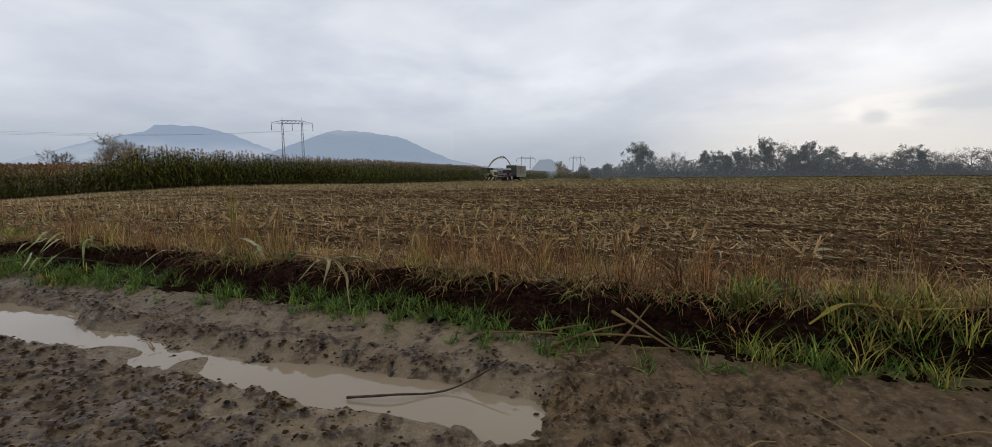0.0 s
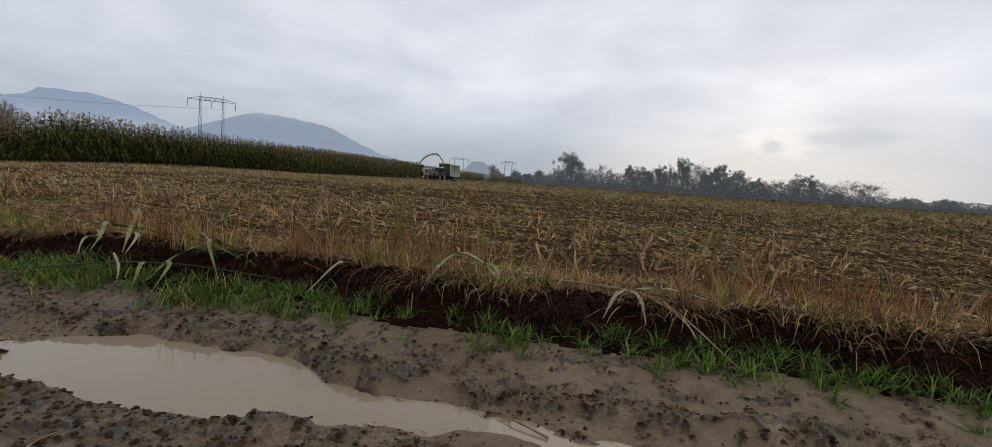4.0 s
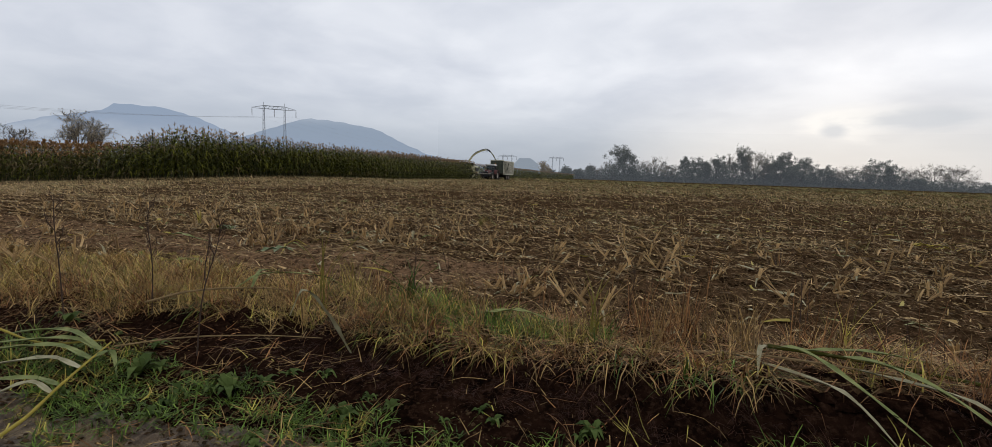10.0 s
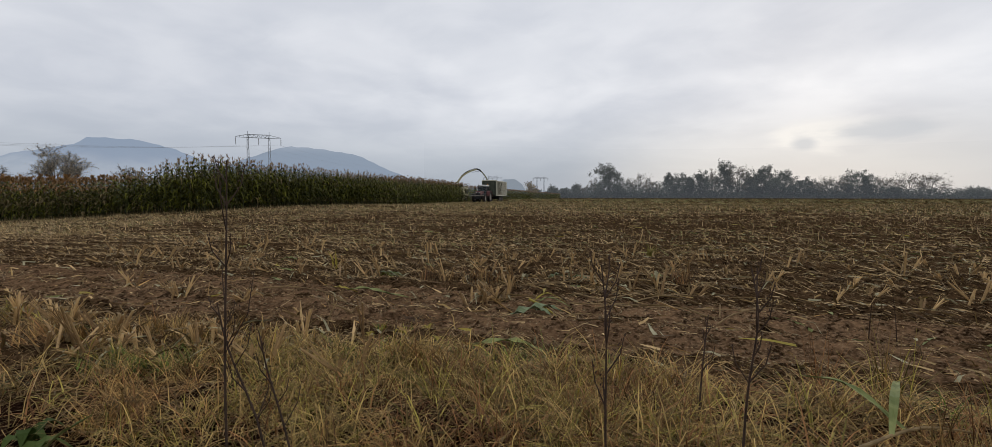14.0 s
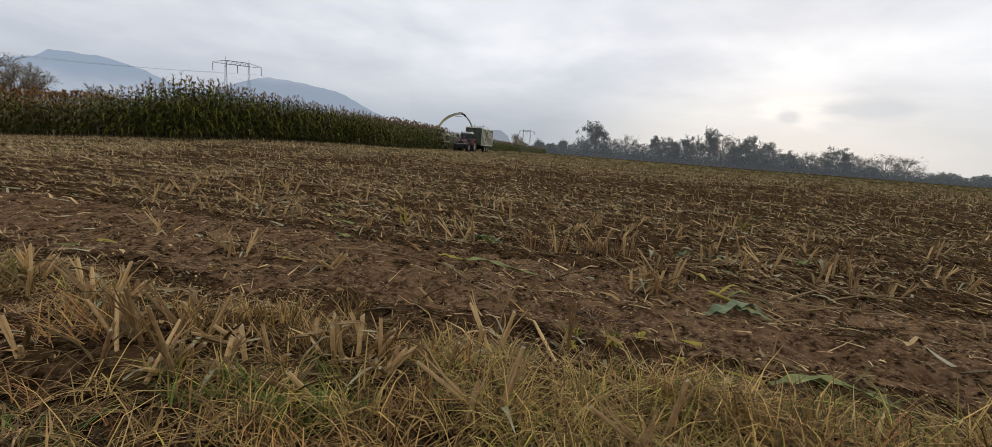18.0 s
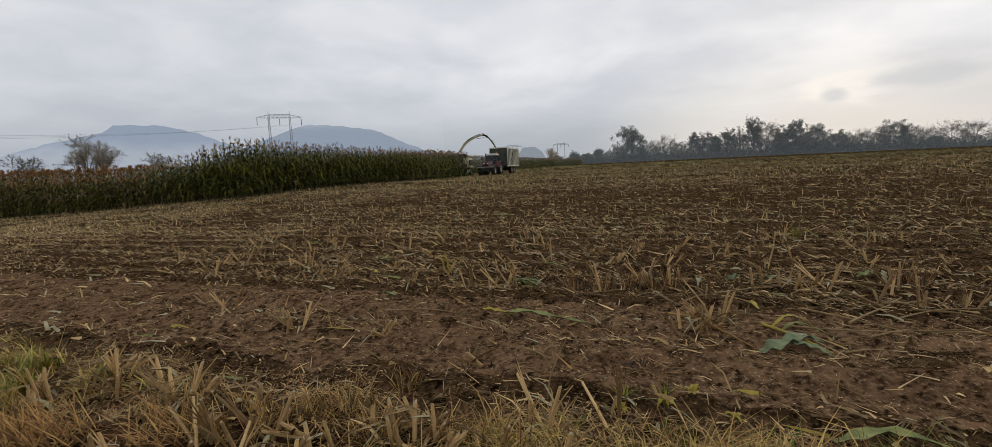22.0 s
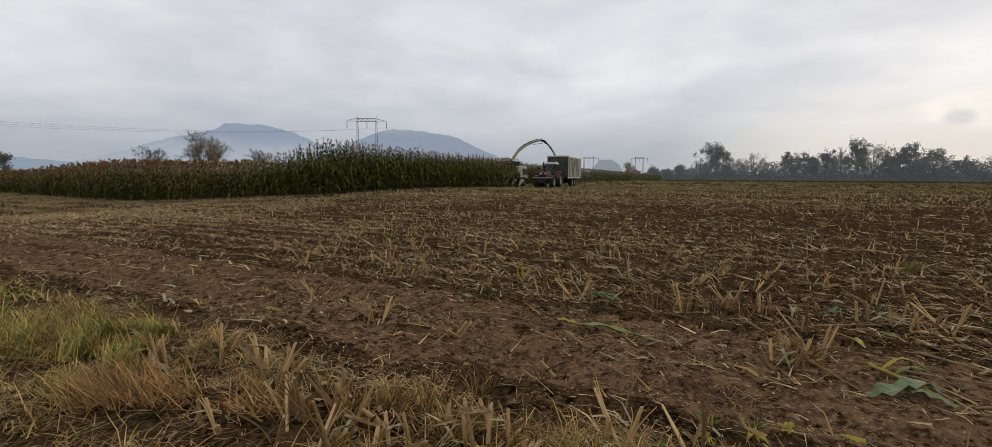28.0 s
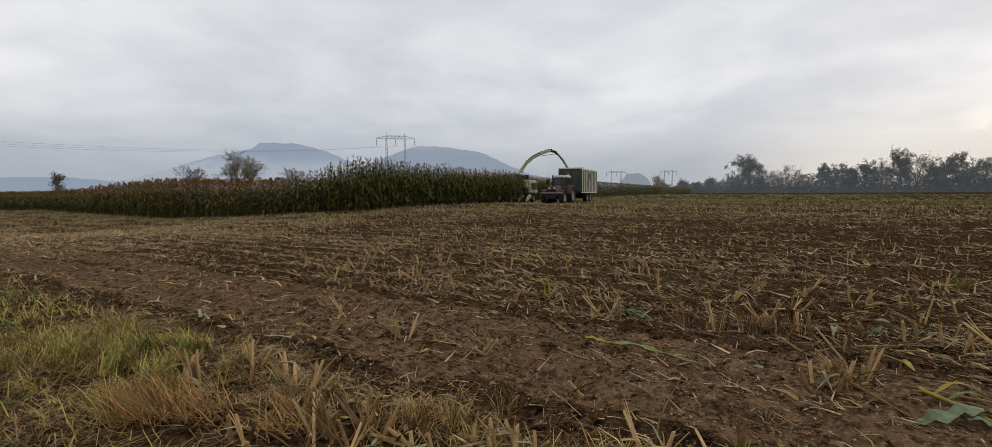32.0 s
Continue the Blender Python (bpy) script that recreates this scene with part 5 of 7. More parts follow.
def make_harvester():
    h = thing("forage_harvester", "pale yellow-green forage harvester with a tall curved spout", "harvester")
    wheels = [wheel(h, "front_wheel", 1.2, s * 1.2, 0.92, 0.68, 0.45) for s in (-1, 1)]
    wheels += [wheel(h, "rear_wheel", -1.9, s * 1.15, 0.62, 0.48, 0.34) for s in (-1, 1)]
    simple("body", M_harv, h, -3.4, 0.6, -1.35, 1.35, 1.1, 2.75, bevel=0.16, top=(0.94, 0.9), label="pale yellow-green engine housing")
    simple("side_grille", M_black, h, -2.9, -1.2, 1.25, 1.38, 1.6, 2.4, bevel=0.02)
    simple("chassis", M_black, h, -3.2, 1.6, -0.8, 0.8, 0.7, 1.2, bevel=0.04)
    simple("axle", M_black, h, 1.05, 1.35, -1.1, 1.1, 0.75, 1.1, bevel=0.04)
    simple("cab_base", M_harv, h, 0.6, 2.2, -0.85, 0.85, 1.5, 1.95, bevel=0.06)
    simple("cab_roof", M_white, h, 0.45, 2.35, -0.95, 0.95, 3.3, 3.52, bevel=0.08, top=(0.93, 0.92))
    simple("windscreen", M_glass, h, 2.12, 2.15, -0.8, 0.8, 1.95, 3.3, shift=-0.1)
    for s in (-1, 1):
        simple("side_window", M_glass, h, 0.65, 2.1, s * 0.84 - 0.01, s * 0.84 + 0.01, 1.95, 3.3)
        for x in (0.62, 2.12):
            pipe("cab_pillar", M_black, h, [(x, s * 0.85, 1.9), (x - 0.05, s * 0.84, 3.32)], 0.05, 6)
        pipe("mirror_arm", M_black, h, [(2.1, s * 0.9, 3.1), (2.4, s * 1.45, 3.05)], 0.03)
        simple("mirror", M_black, h, 2.34, 2.44, s * 1.5 - 0.14, s * 1.5 + 0.14, 2.7, 3.15, bevel=0.03)
        simple("work_light", M_lamp, h, 2.3, 2.38, s * 0.6 - 0.1, s * 0.6 + 0.1, 3.36, 3.46, bevel=0.01)
    simple("seat", M_black, h, 0.95, 1.35, -0.25, 0.25, 1.95, 2.7, bevel=0.06)
    simple("feeder", M_harv, h, 1.6, 3.1, -0.6, 0.6, 0.5, 1.35, bevel=0.06)
    # header: a low drum table with snouts
    simple("header_frame", M_black, h, 3.0, 3.5, -2.9, 2.9, 0.45, 1.25, bevel=0.06)
    for k in range(7):
        y = -2.7 + k * 0.9
        bm = bmesh.new()
        tube(bm, [(3.4, y, 0.85), (4.1, y, 0.55), (4.7, y, 0.22)], [0.24, 0.18, 0.03], 8)
        part("snout", bm, M_harv, h)
    for k in range(6):
        y = -2.25 + k * 0.9
        bm = bmesh.new()
        tube(bm, [(3.75, y, 0.2), (3.75, y, 0.75)], [0.42, 0.36], 14)
        part("drum", bm, M_black, h)
    # spout: round base, tall arched duct towards the trailer (to the left), end flap
    pipe("spout_base", M_black, h, [(-0.25, 0, 2.6), (-0.25, 0, 3.15)], [0.42, 0.36], 14)
    pts = [(-0.25, 0.0, 3.1), (-0.25, 0.3, 3.85), (-0.2, 0.9, 4.65), (-0.1, 1.8, 5.3), (0.0, 2.8, 5.72), (0.1, 3.7, 5.95), (0.15, 4.3, 5.98)]
    bm = bmesh.new()
    tube(bm, pts, [0.24, 0.23, 0.21, 0.2, 0.18, 0.17, 0.16], 4)
    part("spout", bm, M_harv, h, "pale yellow arched discharge spout")
    bm = bmesh.new()
    tube(bm, [(p[0], p[1] - 0.06, p[2] + 0.2) for p in pts[2:]], 0.05, 5)
    part("spout_liner", bm, M_black, h)
    bm = bmesh.new()
    tube(bm, [(0.12, 4.15, 6.0), (0.16, 4.6, 5.86), (0.18, 4.85, 5.6)], [0.2, 0.2, 0.17], 4)
    part("spout_flap", bm, M_black, h)
    pipe("spout_ram", M_black, h, [(0.0, 3.0, 5.5), (0.12, 4.4, 5.62)], 0.03, 5)
    pipe("exhaust", M_black, h, [(-1.6, -0.7, 2.7), (-1.6, -0.7, 3.4)], 0.09)
    simple("air_intake", M_black, h, -1.3, -0.8, 0.45, 0.95, 2.7, 3.35, bevel=0.06)
    return h, wheels


tractor, tractor_wheels = make_tractor()
trailer, trailer_wheels = make_trailer()
harvester, harvester_wheels = make_harvester()

# the jet of chopped maize between spout and trailer: loose flakes that ride with it
jrng = np.random.RandomState(8)
n_j = 900
tj = jrng.rand(n_j)
jet = np.stack([0.18 + jrng.normal(0, 0.04 + 0.08 * tj), 4.85 + 1.35 * tj + jrng.normal(0, 0.05, n_j), 5.6 - 0.25 * tj - 1.6 * tj**1.4 + jrng.normal(0, 0.04, n_j) * (1 + tj)], -1)
jv, jf = quad_cloud(jrng, jet[:2], 0.05, 0.0, n_j)
jv = jv.reshape(n_j, 4, 3)
jv = jv - jv.mean(1, keepdims=True) + jet[:, None]
chaff = tagged(mesh_object("chaff_jet", jv.reshape(-1, 3), jf, [M_chaff]), "jet of chopped maize falling into the trailer", "chopped maize", kind="stuff")

# ---- ground cover ----
grng = np.random.RandomState(21)


def ribbons(name, label, category, mats, root, az, length, rise, bend, width, segs=2, index=None, keep=0.004, flat=None):
    """Many blades in one mesh: each starts at root, leaves at the angle rise and bends by bend along its length."""
    n = len(root)
    p, e = root.copy(), rise.copy()
    side = np.stack([-np.sin(az), np.cos(az), np.zeros(n)], -1)
    if flat is not None:
        side = side * np.cos(flat)[:, None] + np.array([0, 0, 1.0]) * np.sin(flat)[:, None]
    rows_ = []
    for i in range(segs + 1):
        w = width * (1 - 0.82 * (i / segs) ** 1.6)
        low = height(p[:, 0], p[:, 1]) + keep
        q = p.copy()
        q[:, 2] = np.maximum(q[:, 2], low)
        rows_ += [q - side * w[:, None] / 2, q + side * w[:, None] / 2]
        step = (length / segs)[:, None] * np.stack([np.cos(e) * np.cos(az), np.cos(e) * np.sin(az), np.sin(e)], -1)
        p = p + step
        e = e - bend / segs
    v = np.stack(rows_, 1)
    k = 2 * (segs + 1)
    quad = np.array([(2 * i, 2 * i + 1, 2 * i + 3, 2 * i + 2) for i in range(segs)])
    f = (quad[None] + (np.arange(n) * k)[:, None, None]).reshape(-1, 4)
    idx = None if index is None else np.repeat(index, segs)
    return tagged(mesh_object(name, v.reshape(-1, 3), f, mats, idx), label, category, kind="stuff")


def rooted(u, v, sink=0.01):
    x, y = to_xy(u, v)
    return np.stack([x, y, height(x, y) - sink], -1)


def uniform(lo, hi, n):
    return lo + (hi - lo) * grng.rand(n)


def scatter(u0, u1, v0, v1, n, mask=None):
    """n spots in a stretch of the plan, thinned by a mask of u and v."""
    u, v = uniform(u0, u1, n), uniform(v0, v1, n)
    if mask is not None:
        k = grng.rand(n) < mask(u, v)
        u, v = u[k], v[k]
    return u, v


def tufted(u0, u1, v0, v1, tufts, each, radius, mask=None):
    """Blades in tufts."""
    u, v = scatter(u0, u1, v0, v1, tufts, mask)
    m = grng.randint(each // 2, each + 1, len(u))
    uu, vv = np.repeat(u, m), np.repeat(v, m)
    r = radius * grng.rand(len(uu)) ** 0.6
    a = grng.rand(len(uu)) * 6.283
    return uu + r * np.cos(a), vv + r * np.sin(a), a, np.repeat(grng.rand(len(u)), m)


# straw and leaf litter on the field, dense near, in larger pieces farther off
def litter(name, label, u0, u1, v0, v1, n, lmin, lmax, wmin, wmax, mask=None, mats=None, steep=0.16, segs=2):
    u, v = scatter(u0, u1, v0, v1, n, mask)
    n = len(u)
    L = lmin + (lmax - lmin) * grng.rand(n) ** 2.2
    # most of it lies along the bank's direction, as the machine left it
    az = np.where(grng.rand(n) < 0.55, math.atan2(BANK_E[1], BANK_E[0]) + grng.normal(0, 0.5, n), grng.rand(n) * 6.283)
    root = rooted(u, v, -0.008)
    rise = np.abs(grng.normal(0, steep, n))
    mats = mats or [M_straw, M_corn_dry, M_stub, M_straw]
    ribbons(name, label, "straw", mats, root, az, L, rise, rise * 1.6 + grng.normal(0, 0.25, n), uniform(wmin, wmax, n), segs,
            grng.randint(0, len(mats), n), 0.006, grng.normal(0, 0.5, n))


def lanes(u, v):
    """Bare wheel lanes of damp soil between the littered strips."""
    bare = np.exp(-(((v - 1.95) / 0.5) ** 2)) + np.exp(-(((v - 3.15) / 0.36) ** 2))
    bare = bare * smooth(1.0, 5.0, u)
    patch = fbm(u * 0.55, v * 1.1 + 9, 3)
    return np.clip((1 - 0.93 * bare) * (0.25 + 1.4 * smooth(0.36, 0.62, patch)), 0, 1)


def strips(along, across, lo, hi, low=0.07):
    """Straw drifts: dense patches drawn out along the bank with bare soil between them."""
    return lambda u, v: low + (1 - low) * smooth(lo, hi, fbm(u * along, v * across + 4, 4, 0.6))


litter("straw_litter", "trampled pale maize straw and leaf scraps on dark soil", -14, 24, 0.4, 9, 60000, 0.02, 0.18, 0.004, 0.015, lanes, steep=0.25)
litter("straw_litter", "pale chopped maize straw strewn over the field", -26, 100, 8, 24, 210000, 0.05, 0.28, 0.013, 0.042, strips(0.35, 0.9, 0.38, 0.58, 0.16), [M_straw, M_corn_dry, M_stub, M_chaff, M_straw], 0.3, 1)
litter("straw_litter", "thin pale straw over the far stubble", -80, 110, 22, 75, 160000, 0.12, 0.45, 0.028, 0.065, strips(0.15, 0.5, 0.36, 0.58, 0.16), [M_corn_dry, M_straw, M_chaff], 0.35, 1)
litter("straw_litter", "pale straw on the farthest stubble", -160, 120, 72, 190, 36000, 0.4, 1.6, 0.06, 0.12, None, [M_corn_dry, M_chaff], 0.3, 1)
litter("straw_litter", "drifts of chopped straw and leaf scraps on loose soil", -14, 26, 3.4, 10, 60000, 0.02, 0.17, 0.007, 0.022, strips(0.7, 1.4, 0.42, 0.58), steep=0.4, segs=1)
litter("cane_litter", "broken maize canes and split stalks lying on the field", -16, 40, 3.2, 22, 14000, 0.10, 0.5, 0.014, 0.032, strips(0.5, 1.2, 0.40, 0.58, 0.2), [M_stub, M_straw, M_corn_dry], 0.2, 1)
litter("straw_litter", "pale straw strewn along the field's edge", 22, 110, -1.5, 9, 60000, 0.06, 0.36, 0.012, 0.036, None, steep=0.28, segs=1)
litter("leaf_litter", "torn green and yellow maize leaves on the soil", -13, 15, 1.0, 16, 420, 0.1, 0.45, 0.02, 0.055, None, [M_fresh_leaf, M_yellow_leaf, M_pale_leaf], 0.1)

litter("leaf_litter", "curled dry maize leaf scraps on the soil", -13, 20, 0.5, 12, 8500, 0.05, 0.25, 0.012, 0.04, lanes, [M_corn_dry, M_straw, M_corn_dry, M_pale_leaf], 0.45)
litter("straw_chaff", "fine pale chaff strewn on the soil", -12, 15, 0.4, 6.5, 26000, 0.008, 0.05, 0.002, 0.007, None, [M_straw, M_corn_dry], segs=1)
litter("straw_chaff", "tiny pale chips of straw trodden into the lanes", 4, 14, 0.8, 5.0, 22000, 0.006, 0.032, 0.003, 0.010, lambda u, v: 0.25 + 0.75 * smooth(0.4, 0.6, fbm(u * 1.1, v * 1.6, 3)), [M_straw, M_corn_dry, M_pale_leaf], segs=1)
litter("cane_litter", "thin broken canes and stalk splinters on the bare lanes", 3, 15, 1.0, 5.0, 700, 0.05, 0.32, 0.008, 0.018, strips(0.8, 1.4, 0.42, 0.60, 0.25), [M_straw, M_stub, M_rust_straw], 0.25, 1)
litter("straw_crumbs", "bits of straw trodden into the mud", -12, 6, -2.2, -0.5, 1500, 0.015, 0.10, 0.002, 0.006, None, [M_corn_dry, M_weed])
# farther stubble, joined: rows parallel to the bank, then the wide field
def stub_field(name, label, u, v, hmin, hmax, wide):
    n = len(u)
    lean = np.abs(grng.normal(0, 0.55, n))
    ribbons(name, label, "stubble", [M_stub, M_straw], rooted(u, v, 0.02), grng.rand(n) * 6.283, uniform(hmin, hmax, n), 1.57 - lean, grng.normal(0, 0.2, n), wide * uniform(0.8, 1.3, n), 1, (grng.rand(n) < 0.4).astype(int))


rows_u, rows_v = [], []
for vrow in np.arange(7.6, 26, 0.75):
    u = np.arange(-24, 95, 0.16)
    k = grng.rand(len(u)) < 0.85 * (0.35 + 0.9 * smooth(0.35, 0.6, fbm(u * 0.6, u * 0 + vrow, 3)))
    rows_u.append(u[k] + grng.normal(0, 0.05, k.sum()))
    rows_v.append(vrow + grng.normal(0, 0.06, k.sum()))
stub_field("stubble_rows", "rows of cut maize stubble, bleached and leaning", np.concatenate(rows_u), np.concatenate(rows_v), 0.08, 0.25, 0.026)
u, v = scatter(-80, 110, 24, 78, 36000, lambda u, v: 0.3 + 0.8 * smooth(0.4, 0.6, fbm(u * 0.2, v * 0.4, 3)))
v = np.round(v / 0.75) * 0.75 + grng.normal(0, 0.06, len(v))
stub_field("stubble_rows", "distant rows of bleached maize stubble", u, v, 0.08, 0.26, 0.05)

# soil clods
def clods(name, label, u, v, size, mat, round_=True):
    """Lumps: a squashed, jittered octahedron with a cut belt, joined."""
    n = len(u)
    x, y = to_xy(u, v)
    base = np.array([(1, 0, 0), (0.3, 0.95, 0.1), (-0.8, 0.6, 0), (-0.8, -0.6, 0.1), (0.3, -0.95, 0), (0.1, 0.1, 0.75), (0.55, 0.2, 0.55), (-0.4, 0.35, 0.6)])
    tri = np.array([(0, 1, 6), (1, 7, 6), (1, 2, 7), (2, 3, 7), (3, 5, 7), (3, 4, 5), (4, 6, 5), (4, 0, 6), (5, 6, 7)])
    a, s = grng.rand(n) * 6.283, size * (0.4 + 1.2 * grng.rand(n) ** 2)
    c, d = np.cos(a), np.sin(a)
    j = 1 + grng.normal(0, 0.18, (n, len(base), 3))
    b = base[None] * j
    px_ = (b[..., 0] * c[:, None] - b[..., 1] * d[:, None]) * s[:, None] + x[:, None]
    py_ = (b[..., 0] * d[:, None] + b[..., 1] * c[:, None]) * s[:, None] + y[:, None]
    pz_ = b[..., 2] * s[:, None] * 0.8 + (height(x, y) - 0.25 * s)[:, None]
    f = (tri[None] + (np.arange(n) * len(base))[:, None, None]).reshape(-1, 3)
    return tagged(mesh_object(name, np.stack([px_, py_, pz_], -1).reshape(-1, 3), f, [mat], smooth_faces=round_), label, "clods", kind="stuff")


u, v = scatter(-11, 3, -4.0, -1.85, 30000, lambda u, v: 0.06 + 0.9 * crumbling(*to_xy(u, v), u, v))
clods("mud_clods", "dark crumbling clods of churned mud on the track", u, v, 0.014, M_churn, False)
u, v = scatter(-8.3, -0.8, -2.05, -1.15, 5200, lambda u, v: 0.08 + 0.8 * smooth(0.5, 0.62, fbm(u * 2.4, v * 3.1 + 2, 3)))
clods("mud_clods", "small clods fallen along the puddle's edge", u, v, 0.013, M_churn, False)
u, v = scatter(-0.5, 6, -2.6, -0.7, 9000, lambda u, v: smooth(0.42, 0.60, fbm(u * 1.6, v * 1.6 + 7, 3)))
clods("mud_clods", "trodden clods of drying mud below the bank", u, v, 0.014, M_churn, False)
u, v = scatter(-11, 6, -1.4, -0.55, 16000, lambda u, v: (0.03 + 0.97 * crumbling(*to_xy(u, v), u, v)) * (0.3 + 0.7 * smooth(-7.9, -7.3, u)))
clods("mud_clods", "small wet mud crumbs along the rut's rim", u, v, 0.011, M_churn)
u, v = scatter(-13, 15, 0.3, 7, 11000, lambda u, v: 0.3 + smooth(0.42, 0.6, fbm(u * 1.1, v * 1.1, 3)))
clods("soil_clods", "small crumbs and stones of brown field soil", u, v, 0.02, M_loose)
u, v = scatter(-18, 40, 4, 22, 16000, lambda u, v: 0.15 + 0.85 * smooth(0.45, 0.6, fbm(u * 0.8 + 3, v * 1.3, 3)))
clods("soil_clods", "dark lumps of turned soil between the stubble rows", u, v, 0.045, M_loose)
u, v = scatter(-2, 15, 1.2, 4, 9000)
clods("soil_clods", "fine crumbs on the bare wheel lanes", u, v, 0.012, M_soil, False)
u, v = scatter(3, 14, 0.8, 5.5, 15000, lambda u, v: 0.2 + 0.8 * smooth(0.42, 0.6, fbm(u * 1.7, v * 2.2 + 3, 3)))
clods("soil_clods", "dark crumbs and small stones on the bare lanes", u, v, 0.015, M_loose, False)
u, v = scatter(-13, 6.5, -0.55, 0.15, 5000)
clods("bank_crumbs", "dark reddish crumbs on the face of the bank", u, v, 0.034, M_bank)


# grass: green verge, dry crest, rusty tufts, flattened straw-coloured tangle where the bank fades
def grass(name, label, mats, spots, lmin, lmax, wide, rise0, spread_, bend, segs=3, out=0.6, pick=None):
    uu, vv, a, tone = spots
    n = len(uu)
    x0 = rooted(uu, vv, 0.015)
    ang = math.atan2(BANK_E[1], BANK_E[0])
    away = np.arctan2(np.sin(a), np.cos(a)) + ang
    az = np.where(grng.rand(n) < out, away + grng.normal(0, 0.5, n), grng.rand(n) * 6.283)
    rise = np.clip(rise0 - np.abs(grng.normal(0, spread_, n)), 0.05, 1.57)
    idx = None if pick is None else pick(tone, n)
    ribbons(name, label, "grass", mats, x0, az, uniform(lmin, lmax, n), rise, bend * (0.4 + 1.2 * grng.rand(n)), wide * uniform(0.6, 1.4, n), segs, idx)


def verge(u, v):
    """The green strip along the foot of the scarp, broken here and there."""
    w = v + (fbm(u * 0.8, v * 0.3 + 3) - 0.5) * 0.35
    strip_ = smooth(-0.80, -0.60, w) * (1 - smooth(-0.42, -0.30, w))
    lush = 0.10 + 0.90 * smooth(0.44, 0.56, fbm(u * 1.1 + 4, v * 0.6, 3))
    return np.clip(strip_ * lush, 0, 1) * (1 - smooth(0.2, 1.4, u)) * (0.35 + 0.65 * smooth(-9.0, -7.6, u) * (1 - 0.5 * smooth(-8.0, -7.0, u) * (1 - smooth(-6.8, -6.2, u))))


grass("green_grass", "fresh green grass along the muddy verge", [M_green_grass], tufted(-12.5, 1.6, -1.0, -0.1, 2500, 22, 0.05, verge), 0.04, 0.17, 0.008, 1.5, 0.6, 1.1)
grass("green_grass", "lush green grass tufts on the verge and crest", [M_green_grass, M_pale_grass],
      tufted(-12.5, -8.6, -0.55, 0.35, 120, 36, 0.09, lambda u, v: smooth(0.42, 0.54, fbm(u * 0.8 + 1, v + 2, 3))), 0.10, 0.28, 0.007, 1.45, 0.4, 1.0,
      pick=lambda tone, n: (tone > 0.5).astype(int))
grass("green_grass", "lush green grass spilling over the faded scarp", [M_green_grass, M_pale_grass],
      tufted(-2.4, 0.6, -0.80, -0.42, 90, 34, 0.09, lambda u, v: smooth(0.40, 0.52, fbm(u * 1.2 + 1, v + 5, 3))), 0.07, 0.20, 0.007, 1.4, 0.5, 1.0,
      pick=lambda tone, n: (tone > 0.85).astype(int))
for cu_, cv_, ru, rv, m in ((2.3, 0.55, 0.5, 0.25, 34), (1.7, 0.5, 0.45, 0.2, 40), (5.2, -0.95, 0.9, 0.3, 36), (6.9, 0.9, 0.6, 0.25, 14), (2.95, 0.55, 0.35, 0.25, 44)):
    grass("green_grass", "green grass patch among the dry stems", [M_green_grass, M_pale_grass], tufted(cu_ - ru, cu_ + ru, cv_ - rv, cv_ + rv, m, 30, 0.09), 0.06, 0.20, 0.006, 1.4, 0.4, 0.9,
          pick=lambda tone, n: (tone > 0.7).astype(int))


def brink(u):
    """Where the dark face of the fading bank ends and the matted grass begins."""
    return -0.08 - 0.40 * smooth(3.4, 7.6, u)


def crest(u, v):
    return np.clip(smooth(-0.4 + 0.3 * smooth(-7.5, -6, u), 0.0 + 0.1 * smooth(-7.5, -6, u), v) * (1 - smooth(0.7, 1.5, v)) * (0.25 + 1.1 * smooth(0.38, 0.58, fbm(u * 0.7, v * 0.8, 3))), 0, 1)


tones = lambda tone, n: np.where(tone < 0.42, 1, np.where(tone > 0.9, 2, 0))
grass("dry_grass", "dry straw-coloured and rusty grass along the crest of the bank", [M_dry_grass, M_red_grass, M_pale_grass],
      tufted(-13, 4.5, -0.3, 1.4, 1300, 18, 0.07, crest), 0.08, 0.30, 0.0065, 1.4, 0.6, 1.1, pick=tones)
stand = lambda u, v: smooth(0.48, 0.60, fbm(u * 1.1 + 7, v * 1.3 + 2, 3)) * smooth(-0.2, 0.1, v)
grass("tall_dry_grass", "tall tufts of dry reddish grass standing on the crest", [M_dry_grass, M_red_grass, M_pale_grass],
      tufted(-13, 5, -0.2, 1.1, 420, 34, 0.08, stand), 0.22, 0.52, 0.005, 1.5, 0.28, 0.5, 3, 0.7, tones)
grass("tall_dry_grass", "tall golden grass leaning over the crest of the bank", [M_gold_grass, M_pale_grass, M_red_grass],
      tufted(2.6, 6.8, -0.75, 0.95, 820, 26, 0.10, lambda u, v: (0.25 + 0.75 * smooth(0.44, 0.56, fbm(u * 0.9 + 2, v * 1.1, 3))) * smooth(-0.05, 0.30, v - brink(u))), 0.18, 0.44, 0.0065, 1.35, 0.75, 1.5, 3, 0.3,
      lambda tone, n: np.where(tone < 0.14, 1, np.where(tone > 0.62, 2, 0)))
grass("yellow_grass", "yellow-green grass patches on the crest", [M_pale_grass, M_green_grass],
      tufted(-6, 6.5, 0.1, 1.2, 300, 26, 0.10, lambda u, v: smooth(0.52, 0.62, fbm(u * 0.8 + 11, v * 1.2 + 4, 3))), 0.10, 0.30, 0.006, 1.3, 0.5, 1.0, pick=lambda tone, n: (tone > 0.75).astype(int))
